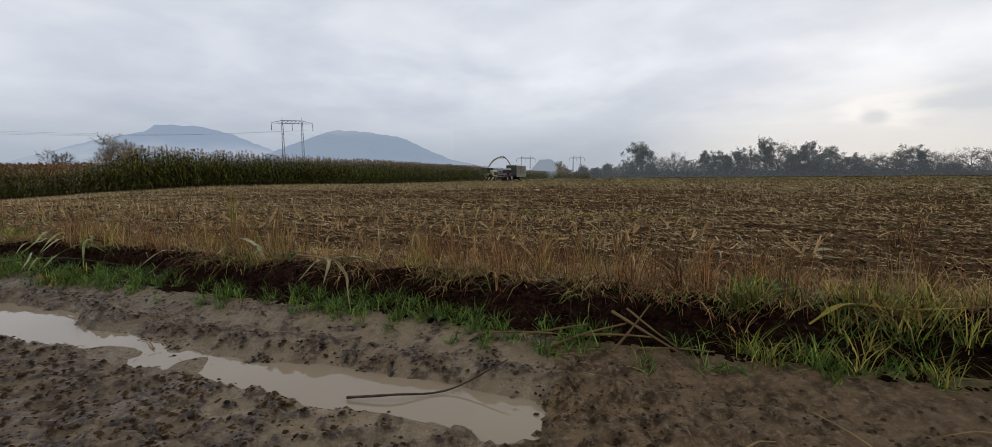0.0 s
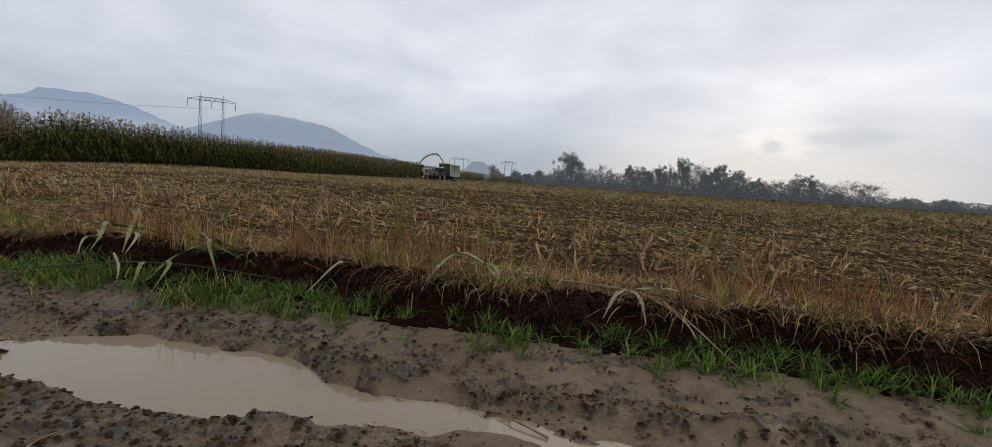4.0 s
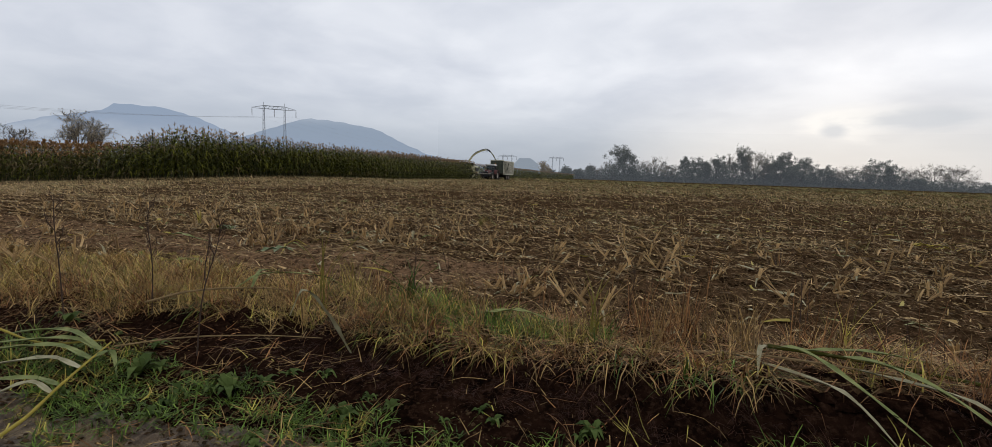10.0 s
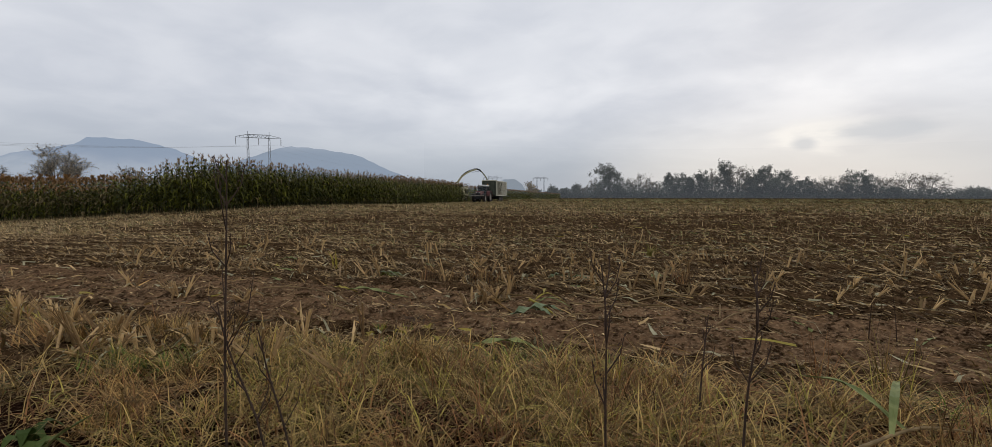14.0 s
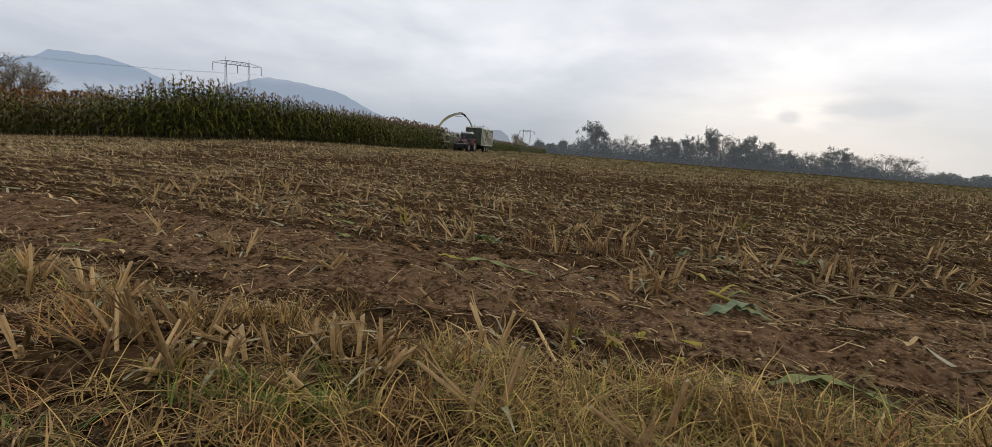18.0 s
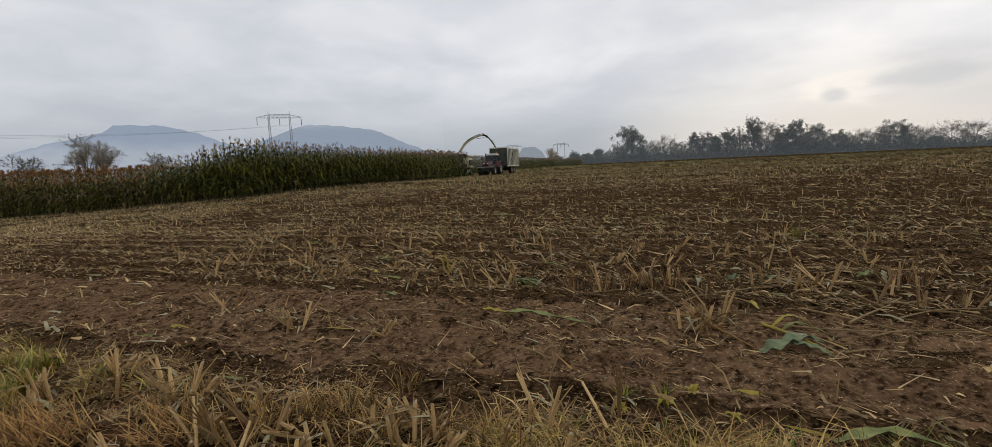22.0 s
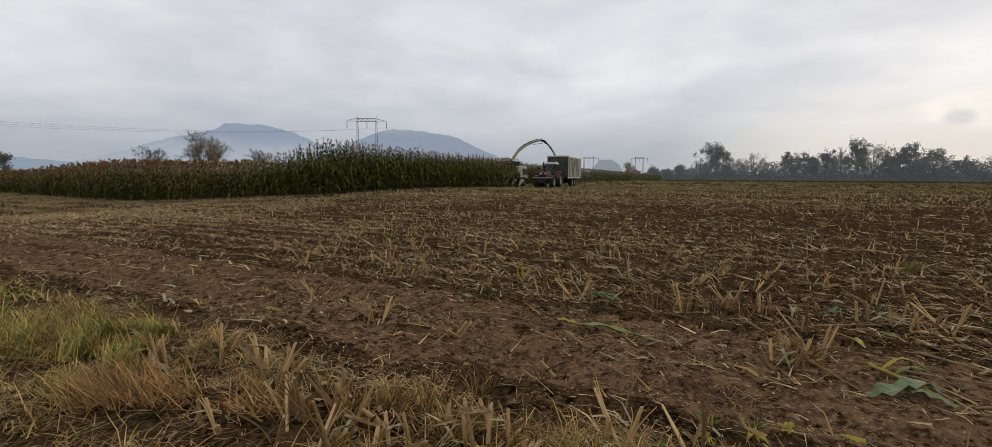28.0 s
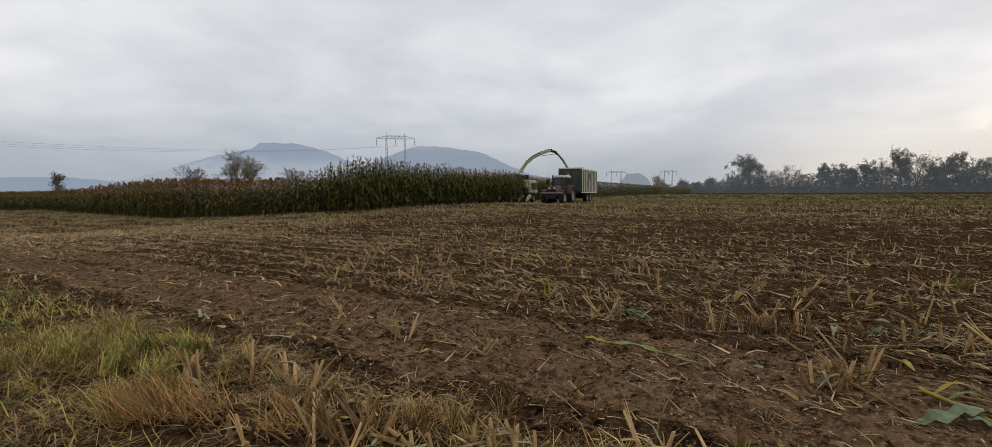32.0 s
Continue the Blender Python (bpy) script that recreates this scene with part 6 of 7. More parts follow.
grass("dry_grass", "flattened dry grass stems matted on the crest", [M_dry_grass, M_red_grass, M_straw],
      tufted(-13, 4.5, -0.02, 1.3, 720, 14, 0.20, lambda u, v: smooth(-0.02, 0.25, v)), 0.15, 0.50, 0.0075, 0.5, 0.35, 0.5, 3, 0.2, tones)


def clumped(u, v):
    """Tussocks with dark hollows between them."""
    return 0.06 + 0.94 * smooth(0.43, 0.53, fbm(u * 2.3 + 1, v * 2.3 + 8, 3))


def fading(u, v):
    return clumped(u, v) * np.clip((1 - 0.72 * smooth(6.6, 8.2, u)) * smooth(3.0, 4.6, u) * smooth(-0.3, 0.15, v - brink(u)) * (1 - smooth(0.75, 1.35, v + 0.5 * (fbm(u, v) - 0.5))), 0, 1)


grass("dry_grass", "tall matted straw-coloured grass with rusty tufts", [M_dry_grass, M_red_grass, M_pale_grass],
      tufted(2.8, 14.5, -1.3, 1.5, 1300, 16, 0.08, fading), 0.06, 0.26, 0.008, 1.35, 0.8, 1.3, pick=tones)
grass("dead_leaves", "broad dead grass blades curled in the matted grass", [M_dry_grass, M_red_grass, M_straw],
      tufted(2.8, 14.5, -1.3, 1.5, 900, 8, 0.12, fading), 0.06, 0.22, 0.011, 1.0, 0.6, 1.8, 3, 0.3, tones)
grass("broken_straw", "thick broken straws stuck at all angles in the grass", [M_dry_grass, M_red_grass, M_straw],
      tufted(2.8, 15, -1.2, 1.7, 1300, 7, 0.16, fading), 0.06, 0.30, 0.007, 1.2, 0.6, 0.3, 1, 0.1, tones)
grass("dry_grass", "long broken straws lying across the grass", [M_straw, M_dry_grass, M_pale_grass],
      tufted(2.8, 14.5, -1.2, 1.5, 620, 10, 0.20, fading), 0.10, 0.42, 0.008, 0.6, 0.4, 0.9, 3, 0.1, tones)
patch = lambda u, v: smooth(0.46, 0.54, fbm(u * 0.9 + 3, v * 0.9 + 7, 3))
thick = lambda u, v: smooth(3.2, 4.4, u) * (1 - 0.85 * smooth(7.9, 9.3, u)) * smooth(-0.25, 0.15, v - brink(u) + 0.35 * (fbm(u * 1.2 + 5, v) - 0.5)) * (1 - smooth(0.55, 1.05, v + 0.5 * (fbm(u * 1.5, v + 2) - 0.5)))
grass("golden_grass", "dense fine golden and yellow-green grass bent all ways", [M_gold_grass, M_pale_grass],
      tufted(3.0, 10.4, -1.2, 1.2, 2300, 26, 0.07, lambda u, v: thick(u, v) * clumped(u, v) * (0.08 + 0.80 * patch(u, v))), 0.10, 0.38, 0.0052, 1.3, 0.6, 2.2, 3, 0.4, lambda tone, n: (tone > 0.8).astype(int))
grass("rusty_grass", "dense fine rusty grass bent all ways", [M_rust_straw, M_gold_grass, M_red_grass],
      tufted(3.0, 10.4, -1.2, 1.2, 2300, 24, 0.07, lambda u, v: thick(u, v) * clumped(u, v) * (0.95 - 0.75 * patch(u, v))), 0.10, 0.38, 0.005, 1.3, 0.6, 2.0, 3, 0.4, lambda tone, n: np.where(tone > 0.75, 2, np.where(tone > 0.4, 1, 0)))
grass("yellow_grass", "yellow-green tussocks at the field's edge", [M_pale_grass, M_gold_grass], tufted(10.9, 13.8, -0.35, 0.8, 520, 34, 0.09, clumped), 0.08, 0.30, 0.0065, 1.3, 0.6, 1.5,
      pick=lambda tone, n: (tone > 0.45).astype(int))
grass("dry_grass", "rough dry and yellowish grass along the track's far edge", [M_dry_grass, M_pale_grass, M_green_grass],
      tufted(13, 48, -1.6, 0.9, 1100, 16, 0.16), 0.12, 0.36, 0.012, 1.3, 0.6, 1.0, 2, 0.4, lambda tone, n: np.where(tone < 0.5, 1, np.where(tone > 0.88, 2, 0)))
grass("dry_grass", "dry and green grass on the track's edge where the bank is gone", [M_dry_grass, M_pale_grass, M_green_grass],
      tufted(8.7, 15, -2.2, -0.3, 760, 20, 0.12), 0.06, 0.24, 0.007, 1.2, 0.6, 1.0, 3, 0.4, lambda tone, n: np.where(tone < 0.12, 1, np.where(tone > 0.88, 2, 0)))
# trampled straw and short shoots among the stub canes
grass("trampled_straw", "short trampled straw and dead blades between the canes", [M_dry_grass, M_straw, M_red_grass],
      tufted(6.4, 15, -1.2, 1.3, 2100, 14, 0.10, lambda u, v: 0.15 + 0.85 * smooth(0.42, 0.56, fbm(u * 1.4, v * 1.8 + 5, 3))), 0.03, 0.17, 0.006, 0.55, 0.4, 0.4, 2, 0.1, tones)
grass("green_grass", "short green shoots between the canes", [M_green_grass, M_pale_grass],
      tufted(6.0, 10.5, -0.6, 0.9, 70, 20, 0.10, lambda u, v: smooth(0.44, 0.56, fbm(u * 1.3, v * 1.3 + 6, 3))), 0.05, 0.16, 0.005, 1.4, 0.5, 0.8, pick=lambda tone, n: (tone > 0.5).astype(int))
# the low green foot of the bank
foot = lambda u, v: smooth(0.40, 0.54, fbm(u * 1.4 + 3, v * 1.4, 3)) * smooth(-0.2, 0.8, u) * (1 - smooth(5.0, 6.2, u)) * smooth(-1.15 - 0.6 * smooth(2.5, 4, u), -0.85 - 0.6 * smooth(2.5, 4, u), v) * (1 - smooth(-0.80, -0.62, v))
grass("green_grass", "low green weeds and grass on the muddy foot of the bank", [M_green_grass, M_pale_grass],
      tufted(-0.2, 6.2, -1.75, -0.4, 1900, 18, 0.07, foot), 0.04, 0.12, 0.007, 1.3, 0.5, 1.0, pick=lambda tone, n: (tone > 0.85).astype(int))
grass("dead_leaves", "dead stems and blades fallen over the green foot of the bank", [M_dry_grass, M_red_grass, M_pale_grass],
      tufted(0.2, 6.2, -1.5, -0.3, 170, 7, 0.15), 0.08, 0.36, 0.006, 0.6, 0.4, 0.8, 3, 0.1, tones)
# dry blades drooping from the crest over the scarp
uu, vv, _, tone_ = tufted(-12.5, 4.6, -0.16, 0.12, 760, 13, 0.10, lambda u, v: smooth(0.42, 0.56, fbm(u * 1.5 + 6, v + 1, 3)))
vv = vv + 0.10 * smooth(0.8, 2.2, uu)
n_o = len(uu)
ribbons("drooping_grass", "dry and yellow-green grass drooping over the edge of the bank", "grass", [M_dry_grass, M_red_grass, M_pale_grass, M_green_grass], rooted(uu, vv, 0.01),
        math.atan2(-BANK_M[1], -BANK_M[0]) + grng.normal(0, 0.8, n_o), uniform(0.12, 0.42, n_o), uniform(0.3, 1.2, n_o), uniform(1.0, 2.2, n_o), uniform(0.004, 0.010, n_o), 3,
        np.where(tone_ < 0.3, 1, np.where(tone_ > 0.86, 3, np.where(tone_ > 0.68, 2, 0))))
# hair-fine roots and stems hanging over the scarp
face = tufted(-8, 7.2, -0.75, 0.25, 3600, 12, 0.06, lambda u, v: smooth(-0.55, -0.4, v + 0.2 * smooth(4, 6, u)) * smooth(0.36, 0.5, fbm(u * 1.3, v * 1.3 + 9, 3)))
grass("root_mat", "hair-fine reddish roots matted on the dark face of the bank", [M_root], face, 0.03, 0.12, 0.0028, 0.9, 0.7, 1.8, 2, 0.2)
spots = tufted(-13, 5.5, -0.05, 0.2, 260, 10, 0.12)
grass("root_fringe", "dead stems and roots hanging over the dark scarp", [M_red_grass, M_dry_grass, M_weed], spots, 0.12, 0.40, 0.0035, 0.6, 0.4, 2.6, 3, 0.1, tones)
# stray stalks standing on the field side of the crest
spots = tufted(-13, 5, 0.6, 2.4, 110, 4, 0.15, lambda u, v: 1 - smooth(2, 4.5, u))
grass("dead_stalks", "thin dead brown stalks standing in the stubble edge", [M_weed, M_red_grass], spots, 0.22, 0.55, 0.007, 1.57, 0.22, 0.2, 2, 0.5, lambda tone, n: (tone > 0.5).astype(int))


# ---- single plants and debris ----
def bezier(pts, n):
    """Evenly many points on a smooth curve through the given ones."""
    p = [Vector(q) for q in pts]
    p = [p[0] * 2 - p[1]] + p + [p[-1] * 2 - p[-2]]
    out = []
    spans = len(p) - 3
    for i in range(n + 1):
        t = i / n * spans
        k = min(int(t), spans - 1)
        t -= k
        a, b, c, d = p[k : k + 4]
        out.append(0.5 * ((2 * b) + (c - a) * t + (2 * a - 5 * b + 4 * c - d) * t * t + (3 * b - a - 3 * c + d) * t**3))
    return out


def leaf_mesh(bm, pts, width, n=10, fold=0.35, side=None, wave=0.0):
    """A maize leaf: a folded blade with a midrib along a curve, with a wavy margin and some thickness."""
    c = bezier(pts, n)
    prev = None
    for i, p in enumerate(c):
        t = i / n
        d = (c[min(i + 1, n)] - c[max(i - 1, 0)]).normalized()
        s = side or Vector((-d.y, d.x, 0))
        s = (s - d * s.dot(d))
        s = s.normalized() if s.length > 1e-4 else d.orthogonal().normalized()
        up_ = s.cross(d).normalized()
        if up_.z < 0:
            up_ = -up_
        w = width / 2 * min(1, 0.45 + 2.2 * t) * max(0.04, (1 - t**2.2))
        k = wave * math.sin(i * 2.1) * w
        row = [bm.verts.new(p - s * w + up_ * (w * fold + k)), bm.verts.new(p), bm.verts.new(p + s * w + up_ * (w * fold - k)), bm.verts.new(p - up_ * 0.004)]
        if prev:
            for a, b in ((0, 1), (1, 2), (2, 3), (3, 0)):
                bm.faces.new((prev[a], prev[b], row[b], row[a]))
        prev = row
    return bm


def on(u, v, up_=0.0):
    """A point above the ground at plan coordinates."""
    x, y = to_xy(u, v)
    return Vector((float(x), float(y), float(height(x, y)) + up_))


def loose_leaf(label, pts, width, mat, wave=0.3, name="maize_leaf"):
    """One fallen leaf; pts are (u, v, height over the ground)."""
    w = [on(*p) for p in pts]
    o = w[0].copy()
    bm = bmesh.new()
    leaf_mesh(bm, [p - o for p in w], width * 0.82, wave=wave)
    me = bpy.data.meshes.new(name)
    bm.to_mesh(me)
    bm.free()
    me.materials.append(mat)
    ob = new(name, me)
    ob.location = o
    return tagged(ob, label, "leaf")


def fallen_stalk(label, pts, radius, leaves, mat=None, name="maize_stalk"):
    """A fallen stalk with nodes; leaves: (place along it, list of further (u, v, up) points, width, material)."""
    w = bezier([on(*p) for p in pts], 14)
    root = thing(name, label, "maize stalk", Matrix.Translation(w[0]))
    bm = bmesh.new()
    tube(bm, [p - w[0] for p in w], [radius * (1 - 0.5 * i / 14) * (1.15 if i % 3 == 0 else 1.0) for i in range(15)], 7)
    part("stalk", bm, mat or M_corn_stalk, root)
    for at, way, width, lm in leaves:
        bm = bmesh.new()
        leaf_mesh(bm, [w[int(at * 14)] - w[0]] + [on(*p) - w[0] for p in way], width * 0.75, wave=0.25)
        part("leaf", bm, lm, root)
    return root


def tall_weed(rng, u, v, tall, lean=(0.0, 0.0), sides=7, label="tall thin dead weed with dark brown stem", seeds=True):
    """A dead weed: thin ribbed stem with short side stems and seed heads."""
    base = on(u, v, -0.02)
    root = thing("tall_weed", label, "weed", Matrix.Translation(base), "dead weeds standing on the bank")
    stem = bezier([(0, 0, 0), (lean[0] * 0.3 + rng.normal(0, 0.015), lean[1] * 0.3, tall * 0.45), (lean[0] * 0.8, lean[1] * 0.8 + rng.normal(0, 0.02), tall * 0.8), (lean[0], lean[1], tall)], 10)
    bm = bmesh.new()
    tube(bm, stem, [0.0045 * (1 - 0.75 * i / 10) + 0.0012 for i in range(11)], 5)
    part("stem", bm, M_weed, root)
    for i in range(sides):
        k = 4 + int(6 * i / sides)
        a, L = rng.rand() * 6.28, tall * (0.16 - 0.08 * i / sides) * (0.6 + 0.8 * rng.rand())
        p = stem[min(k, 10)]
        q = p + Vector((math.cos(a) * L * 0.45, math.sin(a) * L * 0.45, L))
        bm = bmesh.new()
        tube(bm, [p, (p + q) / 2 + Vector((math.cos(a) * L * 0.12, math.sin(a) * L * 0.12, 0)), q], [0.003, 0.0022, 0.0015], 4)
        if seeds:
            for s in range(5):
                r = p.lerp(q, 0.45 + 0.13 * s) + Vector((rng.normal(0, 0.006), rng.normal(0, 0.006), 0))
                tube(bm, [r, r + Vector((rng.normal(0, 0.004), rng.normal(0, 0.004), 0.009))], [0.0026, 0.0012], 4)
        part("side_stem", bm, M_weed, root)
    return root


def reed(rng, u, v, tall, blades, label, mat, category="grass tussock"):
    """A standing tuft of a few long blades round a stem."""
    root = thing("grass_tussock", label, category, Matrix.Translation(on(u, v, -0.02)))
    for i in range(blades):
        a, h, o = rng.rand() * 6.28, tall * (0.6 + 0.5 * rng.rand()), 0.1 + 0.18 * rng.rand()
        bm = bmesh.new()
        s = Vector((rng.normal(0, 0.03), rng.normal(0, 0.03), 0))
        leaf_mesh(bm, [s, s + Vector((math.cos(a) * o * 0.2, math.sin(a) * o * 0.2, h * 0.6)), s + Vector((math.cos(a) * o, math.sin(a) * o, h))], 0.014, 6, 0.2)
        part("blade", bm, mat, root)
    return root


def broad_weed(rng, u, v, size, label, mat=None):
    """A leafy weed: a rosette of broad leaves."""
    root = thing("leafy_weed", label, "weed", Matrix.Translation(on(u, v, -0.01)))
    for i in range(9):
        a, L = i * 2.4 + rng.rand() * 0.5, size * (0.6 + 0.6 * rng.rand())
        w = Vector((math.cos(a), math.sin(a), 0))
        bm = bmesh.new()
        leaf_mesh(bm, [Vector((0, 0, 0.01)), w * L * 0.5 + Vector((0, 0, L * (0.35 + 0.5 * rng.rand()))), w * L + Vector((0, 0, L * (0.1 + 0.4 * rng.rand())))], L * 0.5, 6, 0.15, wave=0.2)
        part("leaf", bm, mat or M_weed_leaf, root)
    return root


prng = np.random.RandomState(31)
# --- start of the walk: bank with bent leaves ---
loose_leaf("pale bent maize leaf arched over the bank's edge", [(-4.05, 0.10, 0.03), (-3.85, 0.16, 0.14), (-3.66, 0.10, 0.17), (-3.5, -0.05, 0.06), (-3.48, -0.25, 0.02)], 0.075, M_pale_leaf)
loose_leaf("pale green maize leaf hanging over the scarp", [(-3.66, 0.20, 0.10), (-3.95, 0.14, 0.12), (-4.10, -0.10, 0.06)], 0.07, M_fresh_leaf)
fallen_stalk("thin broken maize stalk with whitish leaves over the bank", [(-4.2, 0.35, 0.03), (-4.8, 0.05, 0.06), (-5.3, -0.12, 0.06), (-5.75, -0.55, 0.02)], 0.010,
             [(0.55, [(-5.35, 0.0, 0.10), (-5.68, 0.0, 0.07)], 0.05, M_pale_leaf), (0.5, [(-5.15, -0.12, 0.07), (-5.2, -0.26, 0.03)], 0.06, M_pale_leaf),
              (0.62, [(-5.42, -0.2, 0.06), (-5.55, -0.34, 0.02)], 0.05, M_pale_leaf), (0.5, [(-4.98, -0.12, 0.08), (-4.9, -0.26, 0.03)], 0.06, M_pale_leaf)], M_stub)
loose_leaf("drooping pale leaf hanging down the bank", [(-2.70, 0.02, 0.05), (-2.66, -0.14, 0.10), (-2.55, -0.40, 0.05)], 0.055, M_pale_leaf)
loose_leaf("yellow-green maize leaf on the crest", [(-4.15, 0.15, 0.03), (-4.4, 0.17, 0.08), (-4.75, 0.2, 0.03)], 0.045, M_yellow_leaf)
loose_leaf("long yellow maize leaf lying on the grass", [(-9.1, -0.25, 0.04), (-9.3, -0.17, 0.11), (-9.6, -0.11, 0.09), (-10.0, -0.03, 0.04)], 0.06, M_yellow_leaf)
fallen_stalk("long straw stalk lying along the crest with hanging leaves", [(0.75, 0.35, 0.02), (0.4, 0.22, 0.06), (-0.3, 0.18, 0.05), (-1.3, 0.25, 0.03)], 0.008,
             [(0.25, [(0.15, 0.0, 0.06), (0.05, -0.22, 0.06), (-0.1, -0.4, 0.02)], 0.05, M_pale_leaf), (0.6, [(-0.45, -0.1, 0.08), (-0.6, -0.34, 0.05)], 0.05, M_pale_leaf)], M_straw)
loose_leaf("green maize leaf lying over the verge grass", [(-1.2, -0.62, 0.06), (-1.28, -0.42, 0.17), (-1.45, -0.25, 0.12), (-1.75, -0.2, 0.05)], 0.06, M_fresh_leaf)
loose_leaf("pale leaf strip on the verge grass", [(-0.55, -0.4, 0.12), (-0.8, -0.55, 0.12), (-1.0, -0.72, 0.06)], 0.03, M_pale_leaf)
reed(prng, -2.8, 0.75, 0.85, 9, "tall thin tussock standing on the crest of the bank", M_pale_grass)
reed(prng, -3.3, 0.9, 0.65, 6, "thin brown tussock standing on the crest", M_red_grass)
reed(prng, -8.3, 0.2, 0.4, 12, "rusty grass tussock on the bank", M_red_grass)
reed(prng, -10.0, 0.6, 0.45, 12, "rusty grass tussock on the bank", M_red_grass)
for u_, v_, s_ in ((-4.4, 0.12, 0.12), (-8.9, 0.25, 0.2), (-6.6, -0.55, 0.1), (4.1, -0.85, 0.13), (3.4, -0.8, 0.12), (2.6, -0.75, 0.1), (4.6, -0.95, 0.15), (1.2, -0.7, 0.09), (5.4, -0.5, 0.12), (9.2, -0.6, 0.12)):
    broad_weed(prng, u_, v_, s_, "small green leafy weed on the bank")
for k in range(60):
    u_ = 0.4 + 5.2 * prng.rand()
    broad_weed(prng, u_, -0.5 - 0.95 * prng.rand() * (0.4 + 0.12 * u_), 0.035 + 0.05 * prng.rand(), "low broad-leaved weed at the foot of the bank")
# the heap of broken canes at the track's edge, and the cane in the puddle
for a, b, r in (((-7.55, -0.72, 0.02), (-8.0, -0.45, 0.08), 0.014), ((-7.0, -0.70, 0.02), (-7.6, -0.62, 0.05), 0.011), ((-7.95, -0.70, 0.02), (-8.15, -0.35, 0.16), 0.012),
                ((-7.9, -0.42, 0.12), (-8.4, -0.66, 0.03), 0.015), ((-7.35, -0.66, 0.03), (-7.75, -0.48, 0.06), 0.012), ((-8.0, -0.40, 0.14), (-8.35, -0.60, 0.04), 0.011),
                ((-7.7, -0.60, 0.04), (-8.2, -0.55, 0.07), 0.013), ((-8.1, -0.62, 0.02), (-8.55, -0.55, 0.03), 0.010)):
    fallen_stalk("broken dry cane lying in a heap at the track's edge", [a, tuple((p + q) / 2 + (0.01 if i == 2 else 0) for i, (p, q) in enumerate(zip(a, b))), b], r * 0.75, [], M_corn_dry, "dry_cane")
fallen_stalk("bent wet cane lying in the puddle", [(-6.6, -1.62, 0.07), (-6.85, -1.52, 0.08), (-7.1, -1.32, 0.07), (-7.4, -1.12, 0.05)], 0.008, [], M_weed, "wet_cane")
for u_, v_, a_, L_ in ((-4.7, -1.5, 0.4, 0.35), (-2.9, -2.6, 1.2, 0.3), (-8.6, -1.6, 2.2, 0.3), (-9.2, -1.3, 0.9, 0.35), (-0.6, -1.05, 0.5, 0.5), (1.8, -1.3, 1.1, 0.35), (-9.8, -1.0, 0.2, 0.3)):
    fallen_stalk("short dry straw lying on the mud", [(u_, v_, 0.012), (u_ + math.cos(a_) * L_ / 2, v_ + math.sin(a_) * L_ / 2, 0.03), (u_ + math.cos(a_) * L_, v_ + math.sin(a_) * L_, 0.012)], 0.006, [], M_straw, "straw")
# --- along the bank: green stalks with hanging leaves ---
fallen_stalk("fresh green maize stalk fallen along the bank with hanging leaves", [(0.35, 0.28, 0.10), (-0.2, 0.36, 0.09), (-0.8, 0.25, 0.07), (-1.4, 0.02, 0.05), (-1.9, -0.2, 0.05)], 0.012,
             [(0.0, [(0.2, 0.1, 0.14), (-0.02, -0.12, 0.08), (-0.2, -0.36, 0.04)], 0.065, M_fresh_leaf), (0.2, [(-0.15, 0.1, 0.12), (-0.35, -0.1, 0.1), (-0.55, -0.32, 0.05)], 0.075, M_fresh_leaf),
              (0.05, [(0.42, 0.12, 0.12), (0.46, -0.1, 0.04)], 0.05, M_pale_leaf), (0.12, [(-0.2, 0.42, 0.14), (-0.5, 0.45, 0.08)], 0.06, M_fresh_leaf),
              (0.6, [(-1.1, 0.0, 0.16), (-1.5, -0.2, 0.1)], 0.06, M_fresh_leaf), (0.75, [(-1.45, -0.25, 0.15), (-1.75, -0.45, 0.06)], 0.065, M_fresh_leaf)], M_corn_leaf)
fallen_stalk("pale green stalk lying across the verge grass", [(0.2, -0.75, 0.05), (-0.6, -0.5, 0.10), (-1.4, -0.45, 0.12), (-2.2, -0.3, 0.08)], 0.008,
             [(0.5, [(-1.1, -0.6, 0.16), (-1.2, -0.75, 0.05)], 0.06, M_fresh_leaf), (0.6, [(-1.35, -0.55, 0.18), (-1.4, -0.75, 0.05)], 0.06, M_fresh_leaf)], M_corn_stalk)
fallen_stalk("broken yellowish maize stalk with long green leaves on the verge", [(3.95, -1.62, 0.02), (4.1, -1.42, 0.07), (4.23, -1.19, 0.10), (4.45, -0.79, 0.14)], 0.011,
             [(0.95, [(4.75, -0.86, 0.17), (5.1, -0.98, 0.14), (5.6, -1.12, 0.04)], 0.07, M_fresh_leaf), (0.9, [(4.75, -0.95, 0.15), (5.1, -1.12, 0.12), (5.5, -1.30, 0.03)], 0.075, M_fresh_leaf),
              (0.85, [(4.7, -1.02, 0.14), (5.0, -1.25, 0.10), (5.35, -1.48, 0.03)], 0.07, M_pale_leaf), (0.95, [(4.85, -0.80, 0.18), (5.25, -0.86, 0.14), (5.75, -0.92, 0.04)], 0.065, M_fresh_leaf),
              (0.7, [(4.5, -1.22, 0.12), (4.75, -1.45, 0.08), (4.95, -1.62, 0.02)], 0.07, M_fresh_leaf), (0.6, [(4.35, -1.3, 0.11), (4.5, -1.5, 0.06), (4.62, -1.66, 0.02)], 0.06, M_pale_leaf),
              (0.9, [(4.35, -0.85, 0.12), (4.15, -0.95, 0.05)], 0.06, M_fresh_leaf)], M_yellow_leaf)
